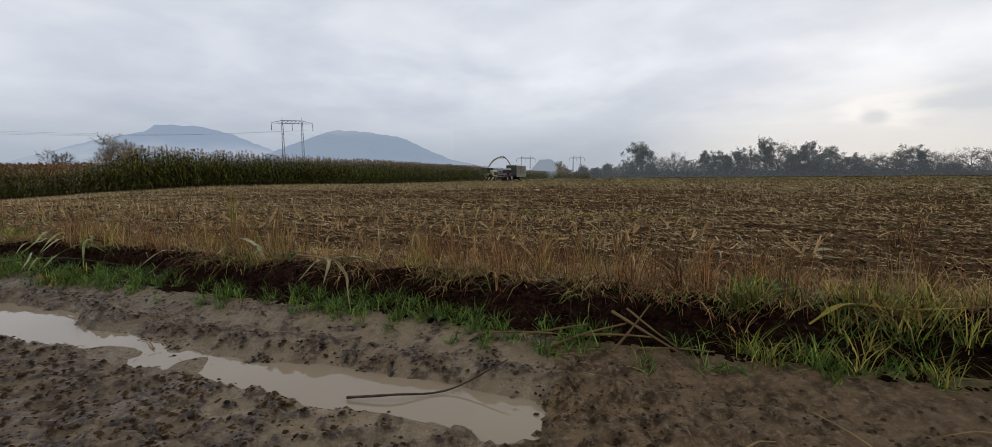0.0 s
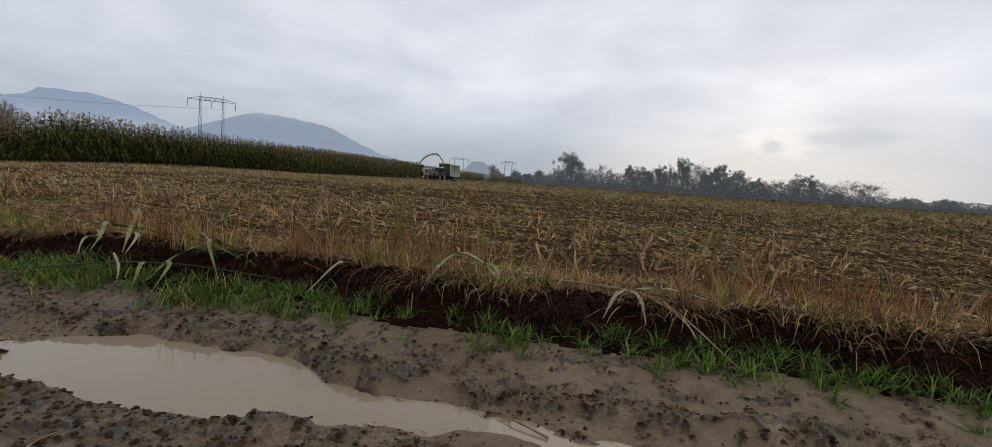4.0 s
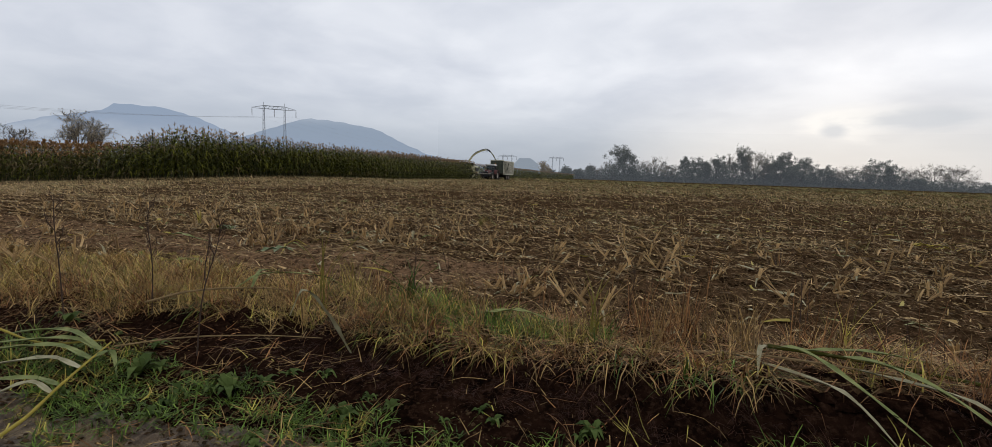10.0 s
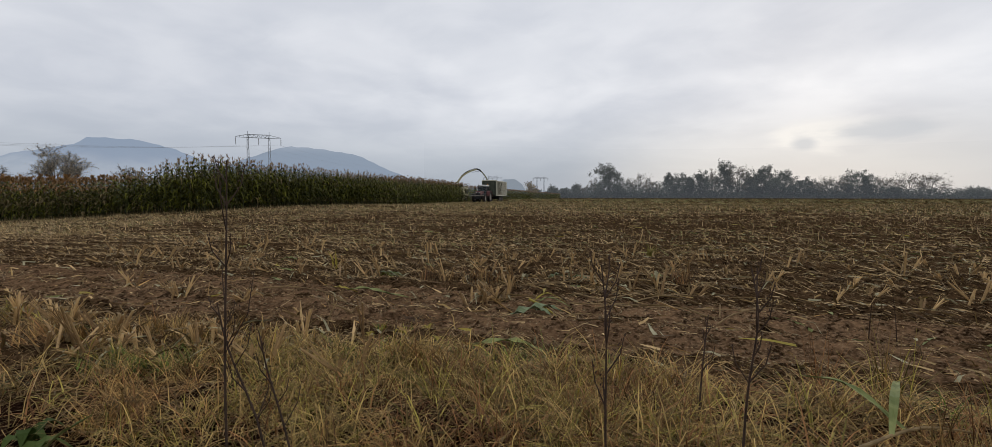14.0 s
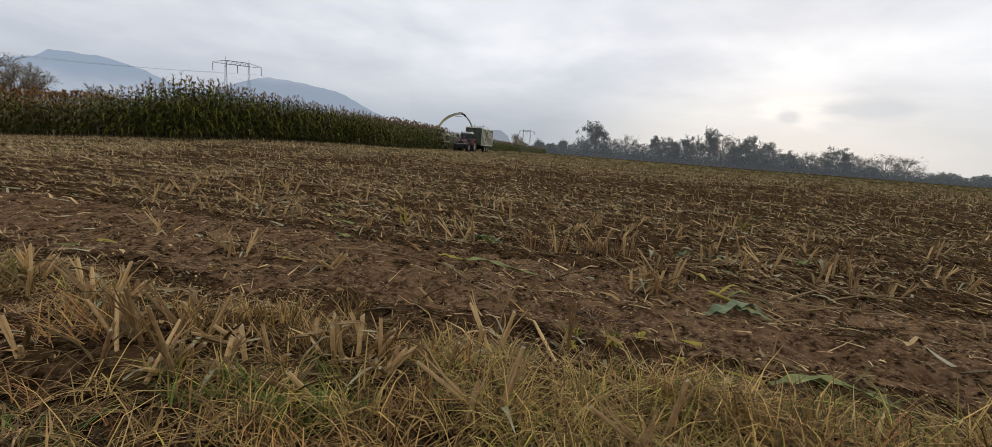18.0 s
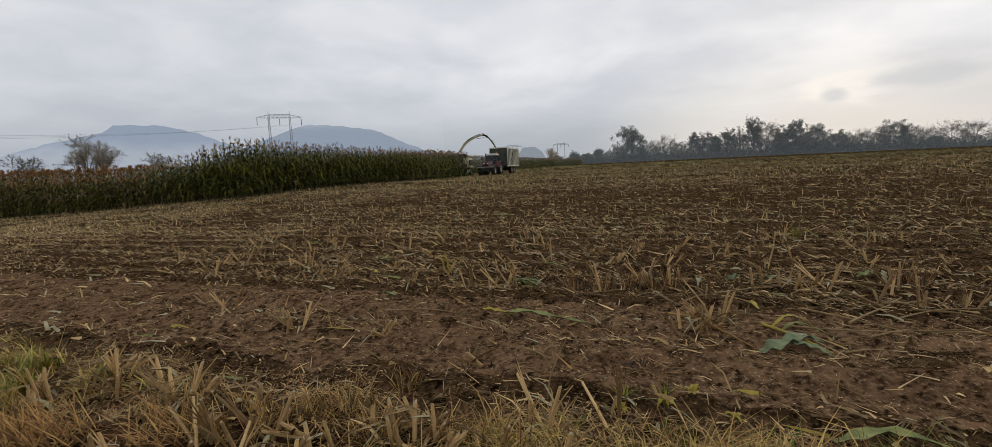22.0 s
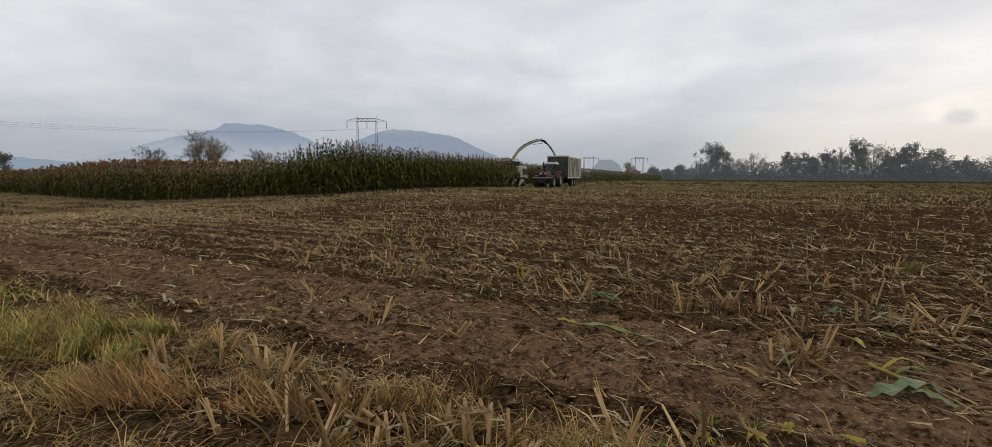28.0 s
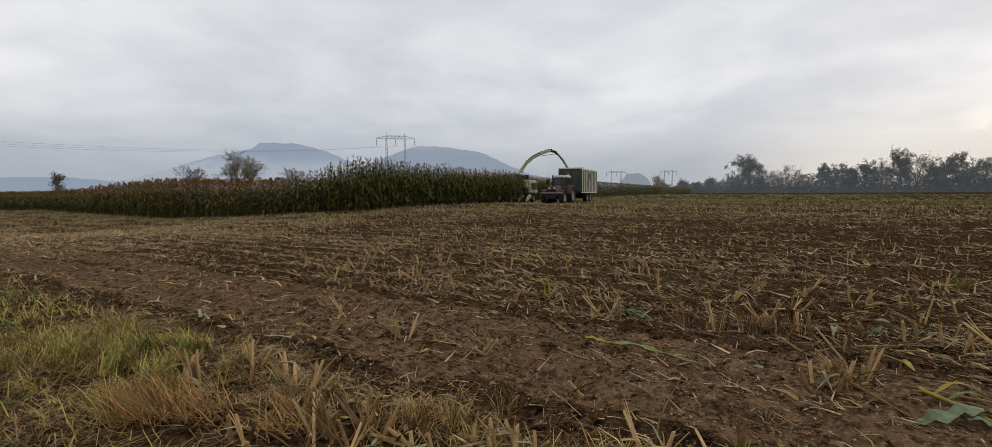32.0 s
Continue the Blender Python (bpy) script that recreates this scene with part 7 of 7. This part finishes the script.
fallen_stalk("yellow bare maize stalk slanting over the grass", [(5.75, -1.0, 0.24), (5.4, -0.96, 0.18), (4.98, -0.9, 0.13), (4.5, -0.8, 0.15)], 0.010, [(0.0, [(5.85, -1.0, 0.30)], 0.05, M_yellow_leaf)], M_yellow_leaf)
fallen_stalk("thin straw stalk lying along the foot of the crest", [(4.4, -0.8, 0.12), (4.0, -0.6, 0.12), (3.6, -0.35, 0.10), (3.2, -0.2, 0.05)], 0.006, [], M_straw, "straw")
fallen_stalk("bleached stalk lying over the matted grass", [(4.9, -0.25, 0.12), (4.5, -0.1, 0.2), (4.1, 0.25, 0.18), (3.7, 0.4, 0.1)], 0.009,
             [(0.5, [(4.2, 0.3, 0.3), (4.0, 0.75, 0.2), (3.9, 0.95, 0.1)], 0.05, M_fresh_leaf), (0.6, [(4.35, 0.4, 0.3), (4.45, 0.75, 0.18)], 0.05, M_fresh_leaf)], M_straw)
loose_leaf("pale hanging maize leaf at the crest", [(2.95, -0.22, 0.02), (3.0, -0.4, 0.36), (3.05, -0.55, 0.56), (3.1, -0.62, 0.42)], 0.06, M_pale_leaf)
loose_leaf("long green maize leaf flat on the crest grass", [(2.3, 0.55, 0.1), (2.0, 0.6, 0.17), (1.7, 0.55, 0.1)], 0.07, M_fresh_leaf)
reed(prng, 3.55, 0.25, 0.75, 5, "tall yellow-green shoot standing at the bank's edge", M_pale_grass)
reed(prng, 1.4, 0.4, 0.5, 6, "tuft of pale shoots on the crest", M_pale_grass)
reed(prng, 3.0, 0.7, 0.4, 12, "green tussock on the crest", M_green_grass)
# --- dead weeds where the bank fades ---
for u_, v_, h_, l_ in ((6.75, -0.86, 1.52, (0.02, 0.03)), (6.62, -0.78, 0.95, (-0.2, 0.1)), (6.55, -0.7, 0.8, (-0.16, 0.08)), (5.38, -0.55, 1.05, (-0.03, 0.02)), (4.9, -0.2, 0.95, (0.02, 0)), (3.92, -0.59, 0.95, (0.16, 0.06)), (5.0, 0.35, 0.6, (0.06, 0.02)),
                       (3.1, 0.95, 0.6, (0.0, 0.02)), (1.2, 0.9, 0.5, (0.03, 0)), (-1.4, 0.95, 0.55, (0.02, 0.01)), (-2.0, 0.8, 0.5, (-0.03, 0))):
    tall_weed(prng, u_, v_, h_, l_, 9 if h_ > 0.8 else 5)
for u_, v_, size_ in ((8.1, -0.78, 0.16), (8.25, -0.66, 0.13), (7.9, -0.86, 0.15), (8.4, -0.8, 0.14), (6.9, -0.95, 0.11), (6.2, -1.0, 0.12)):
    broad_weed(prng, u_, v_, size_, "dark green broad-leaved weed on the shaded edge")
loose_leaf("grey-green maize leaf low in the grass", [(8.05, -0.75, 0.02), (8.0, -0.7, 0.12), (7.85, -0.62, 0.2)], 0.07, M_fresh_leaf)
# --- debris on the near field ---
fallen_stalk("long maize cane with an orange-brown end lying on soil", [(7.24, 3.18, 0.05), (7.05, 3.02, 0.04), (6.85, 2.86, 0.03), (6.6, 2.67, 0.02)], 0.013, [], M_rust_straw, "maize_cane")
loose_leaf("large grey-green maize leaf flat on the soil", [(6.58, 2.48, 0.02), (6.42, 2.60, 0.07), (6.25, 2.72, 0.06), (6.08, 2.74, 0.02)], 0.16, M_grey_leaf, 0.5)
loose_leaf("folded green maize leaf on the soil", [(6.35, 2.66, 0.05), (6.24, 2.52, 0.07), (6.15, 2.40, 0.02)], 0.10, M_grey_leaf, 0.4)
fallen_stalk("yellow cane lying by the large leaf", [(6.5, 2.98, 0.05), (6.3, 2.75, 0.04), (6.12, 2.5, 0.02)], 0.013, [(0.2, [(6.3, 3.0, 0.10), (6.1, 3.05, 0.03)], 0.05, M_yellow_leaf), (0.3, [(6.25, 2.9, 0.09), (6.0, 2.85, 0.03)], 0.05, M_fresh_leaf)], M_yellow_leaf, "maize_cane")
fallen_stalk("dry cane lying across the soil", [(6.5, 3.1, 0.03), (6.1, 2.95, 0.05), (5.5, 2.95, 0.03)], 0.010, [], M_straw, "maize_cane")
loose_leaf("half yellow, half green maize leaf on the soil", [(8.75, 2.80, 0.03), (8.5, 2.80, 0.06), (8.2, 2.79, 0.05), (7.86, 2.82, 0.02)], 0.10, M_fresh_leaf, 0.3)
loose_leaf("yellow torn leaf tip on the soil", [(9.0, 2.88, 0.03), (8.82, 2.82, 0.07), (8.6, 2.80, 0.05)], 0.085, M_yellow_leaf, 0.3)
fallen_stalk("short thick cane piece on the soil", [(9.1, 2.62, 0.015), (8.95, 2.55, 0.02), (8.8, 2.5, 0.015)], 0.012, [], M_stub, "maize_cane")
for u_, v_, s_, m_ in ((6.9, 4.5, 0.10, M_pale_leaf), (6.6, 4.6, 0.12, M_grey_leaf), (6.05, 4.55, 0.12, M_grey_leaf), (5.6, 4.2, 0.1, M_pale_leaf), (8.9, 3.85, 0.09, M_corn_leaf), (5.2, 5.0, 0.12, M_fresh_leaf), (11.5, 5.2, 0.09, M_fresh_leaf)):
    a_ = prng.rand() * 6.28
    loose_leaf("torn maize leaf lying on the soil", [(u_, v_, 0.02), (u_ + 0.17 * math.cos(a_), v_ + 0.1 * math.sin(a_), 0.07), (u_ + 0.36 * math.cos(a_), v_ + 0.2 * math.sin(a_), 0.02)], s_, m_, 0.5)
for k in range(26):
    u_, v_, a_, L_ = 4 + 3.2 * prng.rand(), 2.5 + 2.6 * prng.rand(), prng.normal(0.15, 0.45), 0.25 + 0.5 * prng.rand()
    fallen_stalk("dry cane piece in the strewn heap on the soil", [(u_, v_, 0.02), (u_ - L_ / 2 * math.cos(a_), v_ + L_ / 2 * math.sin(a_), 0.045), (u_ - L_ * math.cos(a_), v_ + L_ * math.sin(a_), 0.02)], 0.007 + 0.005 * prng.rand(), [], (M_straw, M_stub, M_corn_dry)[k % 3], "maize_cane")
for u_, v_, n_ in ((8.61, 2.39, 3), (9.73, 2.25, 4), (10.71, 2.22, 4), (6.86, 3.06, 4), (10.0, 4.3, 3), (8.2, 2.0, 3), (11.6, 3.9, 4), (12.4, 2.6, 3), (9.2, 3.7, 3), (5.2, 3.9, 4), (4.6, 2.83, 3), (6.79, 3.07, 3)):
    for k in range(n_):
        a_, L_, h_ = prng.rand() * 6.28, 0.14 + 0.22 * prng.rand(), 0.02 + 0.10 * prng.rand()
        p_, q_ = (u_ + prng.normal(0, 0.05), v_ + prng.normal(0, 0.04)), (u_ + L_ * math.cos(a_), v_ + 0.6 * L_ * math.sin(a_))
        fallen_stalk("short broken cane propped on the bare soil", [(*p_, 0.01), ((p_[0] + q_[0]) / 2, (p_[1] + q_[1]) / 2, h_ * 0.6 + 0.01), (*q_, h_ + 0.01)], 0.008 + 0.005 * prng.rand(), [], (M_stub, M_straw)[k % 2], "maize_cane")
reed(prng, 5.18, 8.0, 0.28, 26, "round pale tuft of grass in the stubble", M_pale_grass)
for u_, v_ in ((7.26, 1.42), (7.1, 1.6), (7.5, 1.3), (6.9, 1.35)):
    broad_weed(prng, u_, v_, 0.065, "small yellow-green weed at the field's edge", M_yellow_leaf)
loose_leaf("long grey-green leaf lying in the edge grass", [(6.5, 1.1, 0.08), (6.2, 1.24, 0.12), (5.85, 1.1, 0.06)], 0.09, M_fresh_leaf, 0.4)


# ---- tussocks and leaf bundles on the near field, each a thing ----
def uv_angle(du, dv):
    """The world bearing of a step in the plan."""
    return math.atan2(du * BANK_E[1] + dv * BANK_M[1], du * BANK_E[0] + dv * BANK_M[0])


def tussock(u, v, n, label, mats, short, tall, radius=0.07, rise0=1.3, bend=0.8, wide=0.007, lean=None):
    """A tuft of many blades, upright or leaning over to one side."""
    r, a = radius * np.sqrt(grng.rand(n)), grng.rand(n) * 6.283
    az = a + uv_angle(1, 0) + grng.normal(0, 0.4, n)
    if lean is not None:
        az = np.where(grng.rand(n) < 0.75, uv_angle(*lean) + grng.normal(0, 0.45, n), az)
    rise = np.clip(rise0 - np.abs(grng.normal(0, 0.35, n)), 0.08, 1.57)
    ob = ribbons("grass_tussock", label, "grass tussock", mats, rooted(u + r * np.cos(a), v + r * np.sin(a), 0.012), az, uniform(short, tall, n), rise, bend * (0.4 + 1.2 * grng.rand(n)),
                 wide * uniform(0.5, 1.4, n), 3, grng.randint(0, len(mats), n))
    del ob["kind"]
    return ob


for u_, v_, n_ in ((10.72, 0.03, 190), (10.5, 0.14, 130), (10.95, -0.1, 150), (9.73, 0.40, 60), (9.95, 0.3, 50)):
    tussock(u_, v_, n_, "rusty orange straw tussock leaning over the trampled grass", [M_rust_straw, M_rust_straw, M_red_grass], 0.10, 0.42, 0.16, 1.2, 0.7, 0.007, (0.8, -0.25))
for u_, v_, n_ in ((6.97, 0.87, 220), (6.8, 0.78, 170), (7.1, 1.0, 110)):
    tussock(u_, v_, n_, "orange-brown straw tussock combed over to one side", [M_rust_straw, M_gold_grass], 0.14, 0.38, 0.09, 0.9, 0.7, 0.007, (-0.7, -0.55))
for u_, v_, n_, tall_ in ((9.4, 0.57, 170, 0.22), (9.01, 0.86, 190, 0.24), (9.7, 0.40, 150, 0.22), (8.75, 0.72, 130, 0.2), (9.2, 0.72, 150, 0.2), (8.93, 1.3, 70, 0.17), (10.2, 0.5, 120, 0.2)):
    tussock(u_, v_, n_, "short dry brown grass tussock among the cut canes", [M_dry_grass, M_rust_straw, M_gold_grass], 0.07, tall_, 0.11, 1.45, 0.6, 0.007)
for u_, v_, n_ in ((8.69, 0.14, 160), (8.45, 0.06, 150), (8.3, 0.16, 110), (8.9, 0.05, 90)):
    tussock(u_, v_, n_, "fresh green grass tuft between the cut canes", [M_green_grass, M_green_grass, M_pale_grass], 0.07, 0.20, 0.11, 1.3, 0.9, 0.006)
for u_, v_ in ((-11.4, 5.4), (-11.9, 6.6), (-12.4, 7.7), (-11.2, 4.97), (-7.3, 4.3), (-0.7, 5.3), (-4.2, 6.4)):
    tussock(u_, v_, 60, "dark brown clump of thin dead stems on the stubble", [M_weed, M_red_grass, M_dry_grass], 0.12, 0.34, 0.10, 1.5, 0.3, 0.008)
for u_, v_, n_ in ((11.98, 0.23, 260), (11.6, 0.45, 230), (12.3, 0.5, 230), (11.3, 0.2, 170), (12.6, 0.1, 200), (11.9, 0.75, 150)):
    tussock(u_, v_, n_, "bright yellow-green grass tussock", [M_pale_grass, M_pale_grass, M_green_grass, M_gold_grass], 0.12, 0.32, 0.16, 1.35, 1.0, 0.008)
for u_, v_, n_ in ((2.87, 0.84, 240), (2.6, 0.7, 150), (2.2, 0.62, 110), (3.16, 0.92, 120)):
    tussock(u_, v_, n_, "bright green grass tussock on the crest", [M_green_grass, M_green_grass, M_pale_grass], 0.10, 0.28, 0.14, 1.4, 0.9, 0.007)
for u_, v_, n_ in ((7.4, 2.08, 130), (7.3, 2.0, 80), (7.69, 2.53, 90)):
    tussock(u_, v_, n_, "flat heap of dead brown grass on the soil", [M_red_grass, M_dry_grass, M_weed], 0.08, 0.24, 0.12, 0.5, 0.4, 0.006)
for u_, v_, n_ in ((8.25, 4.06, 120), (7.95, 4.1, 130), (7.65, 4.2, 120), (7.4, 4.25, 130), (7.2, 4.35, 90), (4.79, 4.75, 110), (4.7, 4.95, 90)):
    tussock(u_, v_, n_, "thicket of thin brown stubble and dead weeds", [M_red_grass, M_dry_grass, M_weed], 0.08, 0.30, 0.13, 1.5, 0.3, 0.006)
for u_, v_ in ((7.76, 1.12), (7.5, 1.5), (7.27, 1.6)):
    tussock(u_, v_, 40, "small yellow-flowered weed tuft on the soil", [M_yellow_leaf, M_pale_grass, M_green_grass], 0.04, 0.13, 0.05, 1.4, 0.7, 0.008)
for k in range(5):
    loose_leaf("crumpled dark green maize leaf in a bundle", [(9.15 - 0.06 * k, 4.0 + 0.03 * k, 0.03), (9.0 - 0.05 * k, 4.05 + 0.02 * k, 0.09), (8.8 - 0.05 * k, 4.02 - 0.02 * k, 0.03)], 0.06, M_weed_leaf if k % 2 else M_grey_leaf, 0.5)
YELLOWED = ((-6.6, 8.8), (-7.1, 8.25), (-5.9, 8.4), (-4.0, 9.0))
for u_, v_ in YELLOWED:
    for k in range(4):
        a_ = 0.3 * prng.randn()
        u0_, v0_ = u_ + prng.normal(0, 0.3), v_ + prng.normal(0, 0.08)
        loose_leaf("torn yellow maize leaf on the stubble", [(u0_, v0_, 0.03), (u0_ - 0.2 * math.cos(a_), v0_ + 0.2 * math.sin(a_), 0.09), (u0_ - 0.42 * math.cos(a_), v0_ + 0.4 * math.sin(a_), 0.03)], 0.09, M_yellow_leaf, 0.4)
for du_ in (0.0, 0.06):
    loose_leaf("upright yellow-green cut maize leaf", [(10.1 + du_, 4.46, 0.0), (10.12 + 1.2 * du_, 4.48, 0.15), (10.15 + 2.2 * du_, 4.5, 0.30)], 0.05, M_yellow_leaf, 0.1)
loose_leaf("white torn maize leaf hanging from a stub", [(5.13, 4.55, 0.16), (5.12, 4.52, 0.10), (5.1, 4.48, 0.02)], 0.08, M_pale_leaf, 0.4)
fallen_stalk("forked pale dry twig standing in the soil", [(7.95, 1.32, 0.0), (7.94, 1.36, 0.12), (7.9, 1.4, 0.24), (7.84, 1.44, 0.34)], 0.006,
             [(0.45, [(8.0, 1.4, 0.25), (8.03, 1.42, 0.31)], 0.012, M_straw), (0.6, [(7.94, 1.42, 0.3)], 0.01, M_straw)], M_straw, "dry_twig")
fallen_stalk("thin pale stick lying on bare soil", [(10.05, 2.79, 0.015), (9.5, 2.80, 0.035), (8.99, 2.77, 0.015)], 0.009, [], M_straw, "maize_cane")


# ---- stubble plants close to the walk, each a thing ----
def stub_mesh(rng, tall):
    """A cut cane: tapered tube with a node and a slanting pale cut."""
    bm = bmesh.new()
    r = 0.008 + 0.005 * rng.rand()
    bow = rng.normal(0, 0.012)
    tube(bm, [(0, 0, -0.03), (bow * 0.5, 0, tall * 0.4), (bow * 0.6, 0, tall * 0.42), (bow, 0, tall)], [r * 1.2, r, r * 1.18, r * 0.85], 7)
    bm.faces.ensure_lookup_table()
    top = max(bm.faces, key=lambda f: f.calc_center_median().z)
    top.material_index = 1
    lean_ = rng.uniform(-1.6, 1.6)
    for v in top.verts:
        v.co.z += (v.co.x - bow) * lean_ + rng.normal(0, 0.006)
    for k in range(2):
        a = rng.rand() * 6.283
        d = Vector((math.cos(a), math.sin(a), 0))
        leaf_mesh(bm, [d * r + Vector((0, 0, tall * 0.25)), d * (r + 0.012) + Vector((0, 0, tall * 0.7)), d * (r + 0.02 + 0.05 * rng.rand()) + Vector((0, 0, tall * (0.8 + 0.5 * rng.rand())))], 0.010 + 0.008 * rng.rand(), 4, 0.5, wave=0.3)
    me = bpy.data.meshes.new("stub")
    bm.to_mesh(me)
    bm.free()
    me.materials.append(M_cane)
    me.materials.append(M_pith)
    return me


STUBS = [stub_mesh(prng, h) for h in (0.10, 0.14, 0.17, 0.20, 0.22, 0.26, 0.30, 0.36)]
SHREDS = []
for k in range(6):
    bm = bmesh.new()
    L = 0.12 + 0.16 * prng.rand()
    leaf_mesh(bm, [Vector((0, 0, 0.03)), Vector((L * 0.4, 0, 0.12 * prng.rand() + 0.03)), Vector((L, prng.normal(0, 0.05), 0.01))], 0.03, 5, 0.3, wave=0.3)
    me = bpy.data.meshes.new("dry_leaf")
    bm.to_mesh(me)
    bm.free()
    me.materials.append((M_straw, M_corn_dry, M_pale_leaf)[k % 3])
    SHREDS.append(me)
stub_kinds = []
for k, n in enumerate((1, 2, 3, 4, 2, 3, 5, 2)):
    root = thing("maize_stubble", "cut maize stubble with bleached canes and torn leaves" if n > 2 else "few short cut maize canes, leaning", "stubble", None, "stubble plants near the track")
    for i in range(n):
        s = new("stub", STUBS[prng.randint(0, 5 + (k > 3) * 3)])
        s.parent = root
        s.matrix_local = pose(prng.normal(0, 0.05), prng.normal(0, 0.03), 0, prng.normal(0, 26), prng.normal(0, 36), prng.rand() * 360)
    for i in range(1 + n // 2):
        s = new("dry_leaf", SHREDS[prng.randint(0, 6)])
        s.parent = root
        s.matrix_local = pose(prng.normal(0, 0.03), prng.normal(0, 0.03), 0, prng.normal(0, 8), prng.normal(-15, 20), prng.rand() * 360)
    stub_kinds.append(root)
along = math.degrees(math.atan2(BANK_E[1], BANK_E[0]))
places = [(10.13, 4.48), (11.63, 4.15), (11.5, 4.2), (4.75, 4.9), (4.7, 5.0), (6.86, 3.06), (7.6, 4.41), (7.42, 4.5), (7.28, 4.59), (7.15, 4.45), (8.96, 3.83), (5.95, 4.3), (5.7, 4.35), (8.41, 0.72), (8.6, 0.85), (9.6, 0.7), (10.2, 0.75), (10.6, 0.85), (7.05, 2.86), (6.98, 2.8)]
places += [(6.88, 2.98), (6.82, 3.02), (9.64, 2.11), (10.62, 2.1), (10.7, 2.2), (11.82, 2.41), (8.62, 1.8), (11.7, 4.12), (8.9, 0.5), (9.2, 0.2), (9.15, 0.12), (10.8, 0.6), (10.85, 0.66), (9.6, 0.33), (9.55, 0.28), (8.5, 0.72), (11.2, 0.35), (11.04, 0.78), (11.1, 0.8)]
places += [(9.95, 0.1), (9.5, 0.1), (9.35, 0.45), (8.95, 0.25), (10.2, 0.62), (10.1, 0.7), (8.75, 0.7), (8.6, 0.6), (8.3, 0.55), (8.05, 0.65), (7.9, 0.95), (7.75, 0.35), (7.55, 1.2), (9.15, 0.5), (11.2, 0.45), (11.0, 0.3), (8.5, 0.2), (7.1, 0.4)]
for vrow in (3.85, 4.6, 5.3, 6.1, 6.8, 7.5):
    u_ = -9.0
    while u_ < 15:
        u_ += (0.3 if vrow < 5 else 0.4) + 1.3 * prng.rand() ** 2
        places.append((u_, vrow + prng.normal(0, 0.12)))
for k in range(45):
    places.append((-11 + 14 * prng.rand(), 1.2 + 2.6 * prng.rand()))
for i, (u_, v_) in enumerate(places):
    p = on(u_, v_)
    m = pose(p.x, p.y, p.z, prng.normal(0, 5), prng.normal(0, 5), along + prng.normal(0, 25))
    k = i if i < len(stub_kinds) else prng.randint(0, len(stub_kinds))
    if i < len(stub_kinds):
        stub_kinds[i].matrix_basis = m
    else:
        copy_thing(stub_kinds[k], m)


# ---- what moves ----
def drive_pose(t, back=0.0, side=0.0, turn=0.0):
    """A pose on the machines' lane: back along it, to the side (to the driver's right), at t seconds."""
    k = t / 32.0
    s = min(max((k - 0.5) / 0.45, 0.0), 1.0)
    s = s * s * (3 - 2 * s)
    turn = turn - 3.0 + 5.4 * s                     # the lane bends a little
    h = radians(HEADING + turn)
    p = MACHINE_FROM * (1 - k) + MACHINE_TO * k + np.array([-0.9 * math.sin(math.pi * k) - 0.5 * (1 - s) * math.sin(math.pi * min(k * 2, 1) / 2) + 0.2 * s, 0])
    z = float(0.14 + 0.12 * math.sin(k * 2.6))
    p = p - back * np.array([math.cos(h), math.sin(h)]) + side * np.array([math.sin(h), -math.cos(h)])
    return pose(p[0], p[1], z, 0, 0, HEADING + turn)


def motions():
    steps = [4 * k for k in range(9)]
    length = float(np.linalg.norm(MACHINE_TO - MACHINE_FROM))
    for ob, back, side in ((tractor, 1.1, 0.0), (trailer, 8.2, 0.0), (harvester, 5.4, 6.6), (chaff, 5.4, 6.6)):
        walk(ob, [(t, drive_pose(t, back, side)) for t in steps])
    fine = [0.25 * k for k in range(129)]
    for wheels in (tractor_wheels, trailer_wheels, harvester_wheels):
        for w in wheels:
            x, y, r = w.location
            walk(w, [(t, pose(x, y, r, 0, math.degrees(length * t / 32 / r), 0)) for t in fine])
    # each clump falls into the header as it arrives, and goes down with it
    h = radians(HEADING)
    ahead = np.array([math.cos(h), math.sin(h)])
    for k, ob, mid in strip:
        z = float(height(*mid))
        header0 = MACHINE_FROM - 5.2 * ahead + 4.4 * ahead
        t = float((mid - header0) @ ahead) / length * 32.0 + 0.5
        up_ = pose(mid[0], mid[1], z, 0, 0, 0)
        down = pose(mid[0], mid[1], z - 4.2, 0, 0, 0)
        if t > 31.0:
            walk(ob, [(0, up_), (32, up_)])
        elif t < 0:
            walk(ob, [(0, down), (32, down)])
        else:
            walk(ob, [(0, up_), (max(t, 0.1), up_), (min(t + 1.1, 31.9), down), (32, down)])


motions()
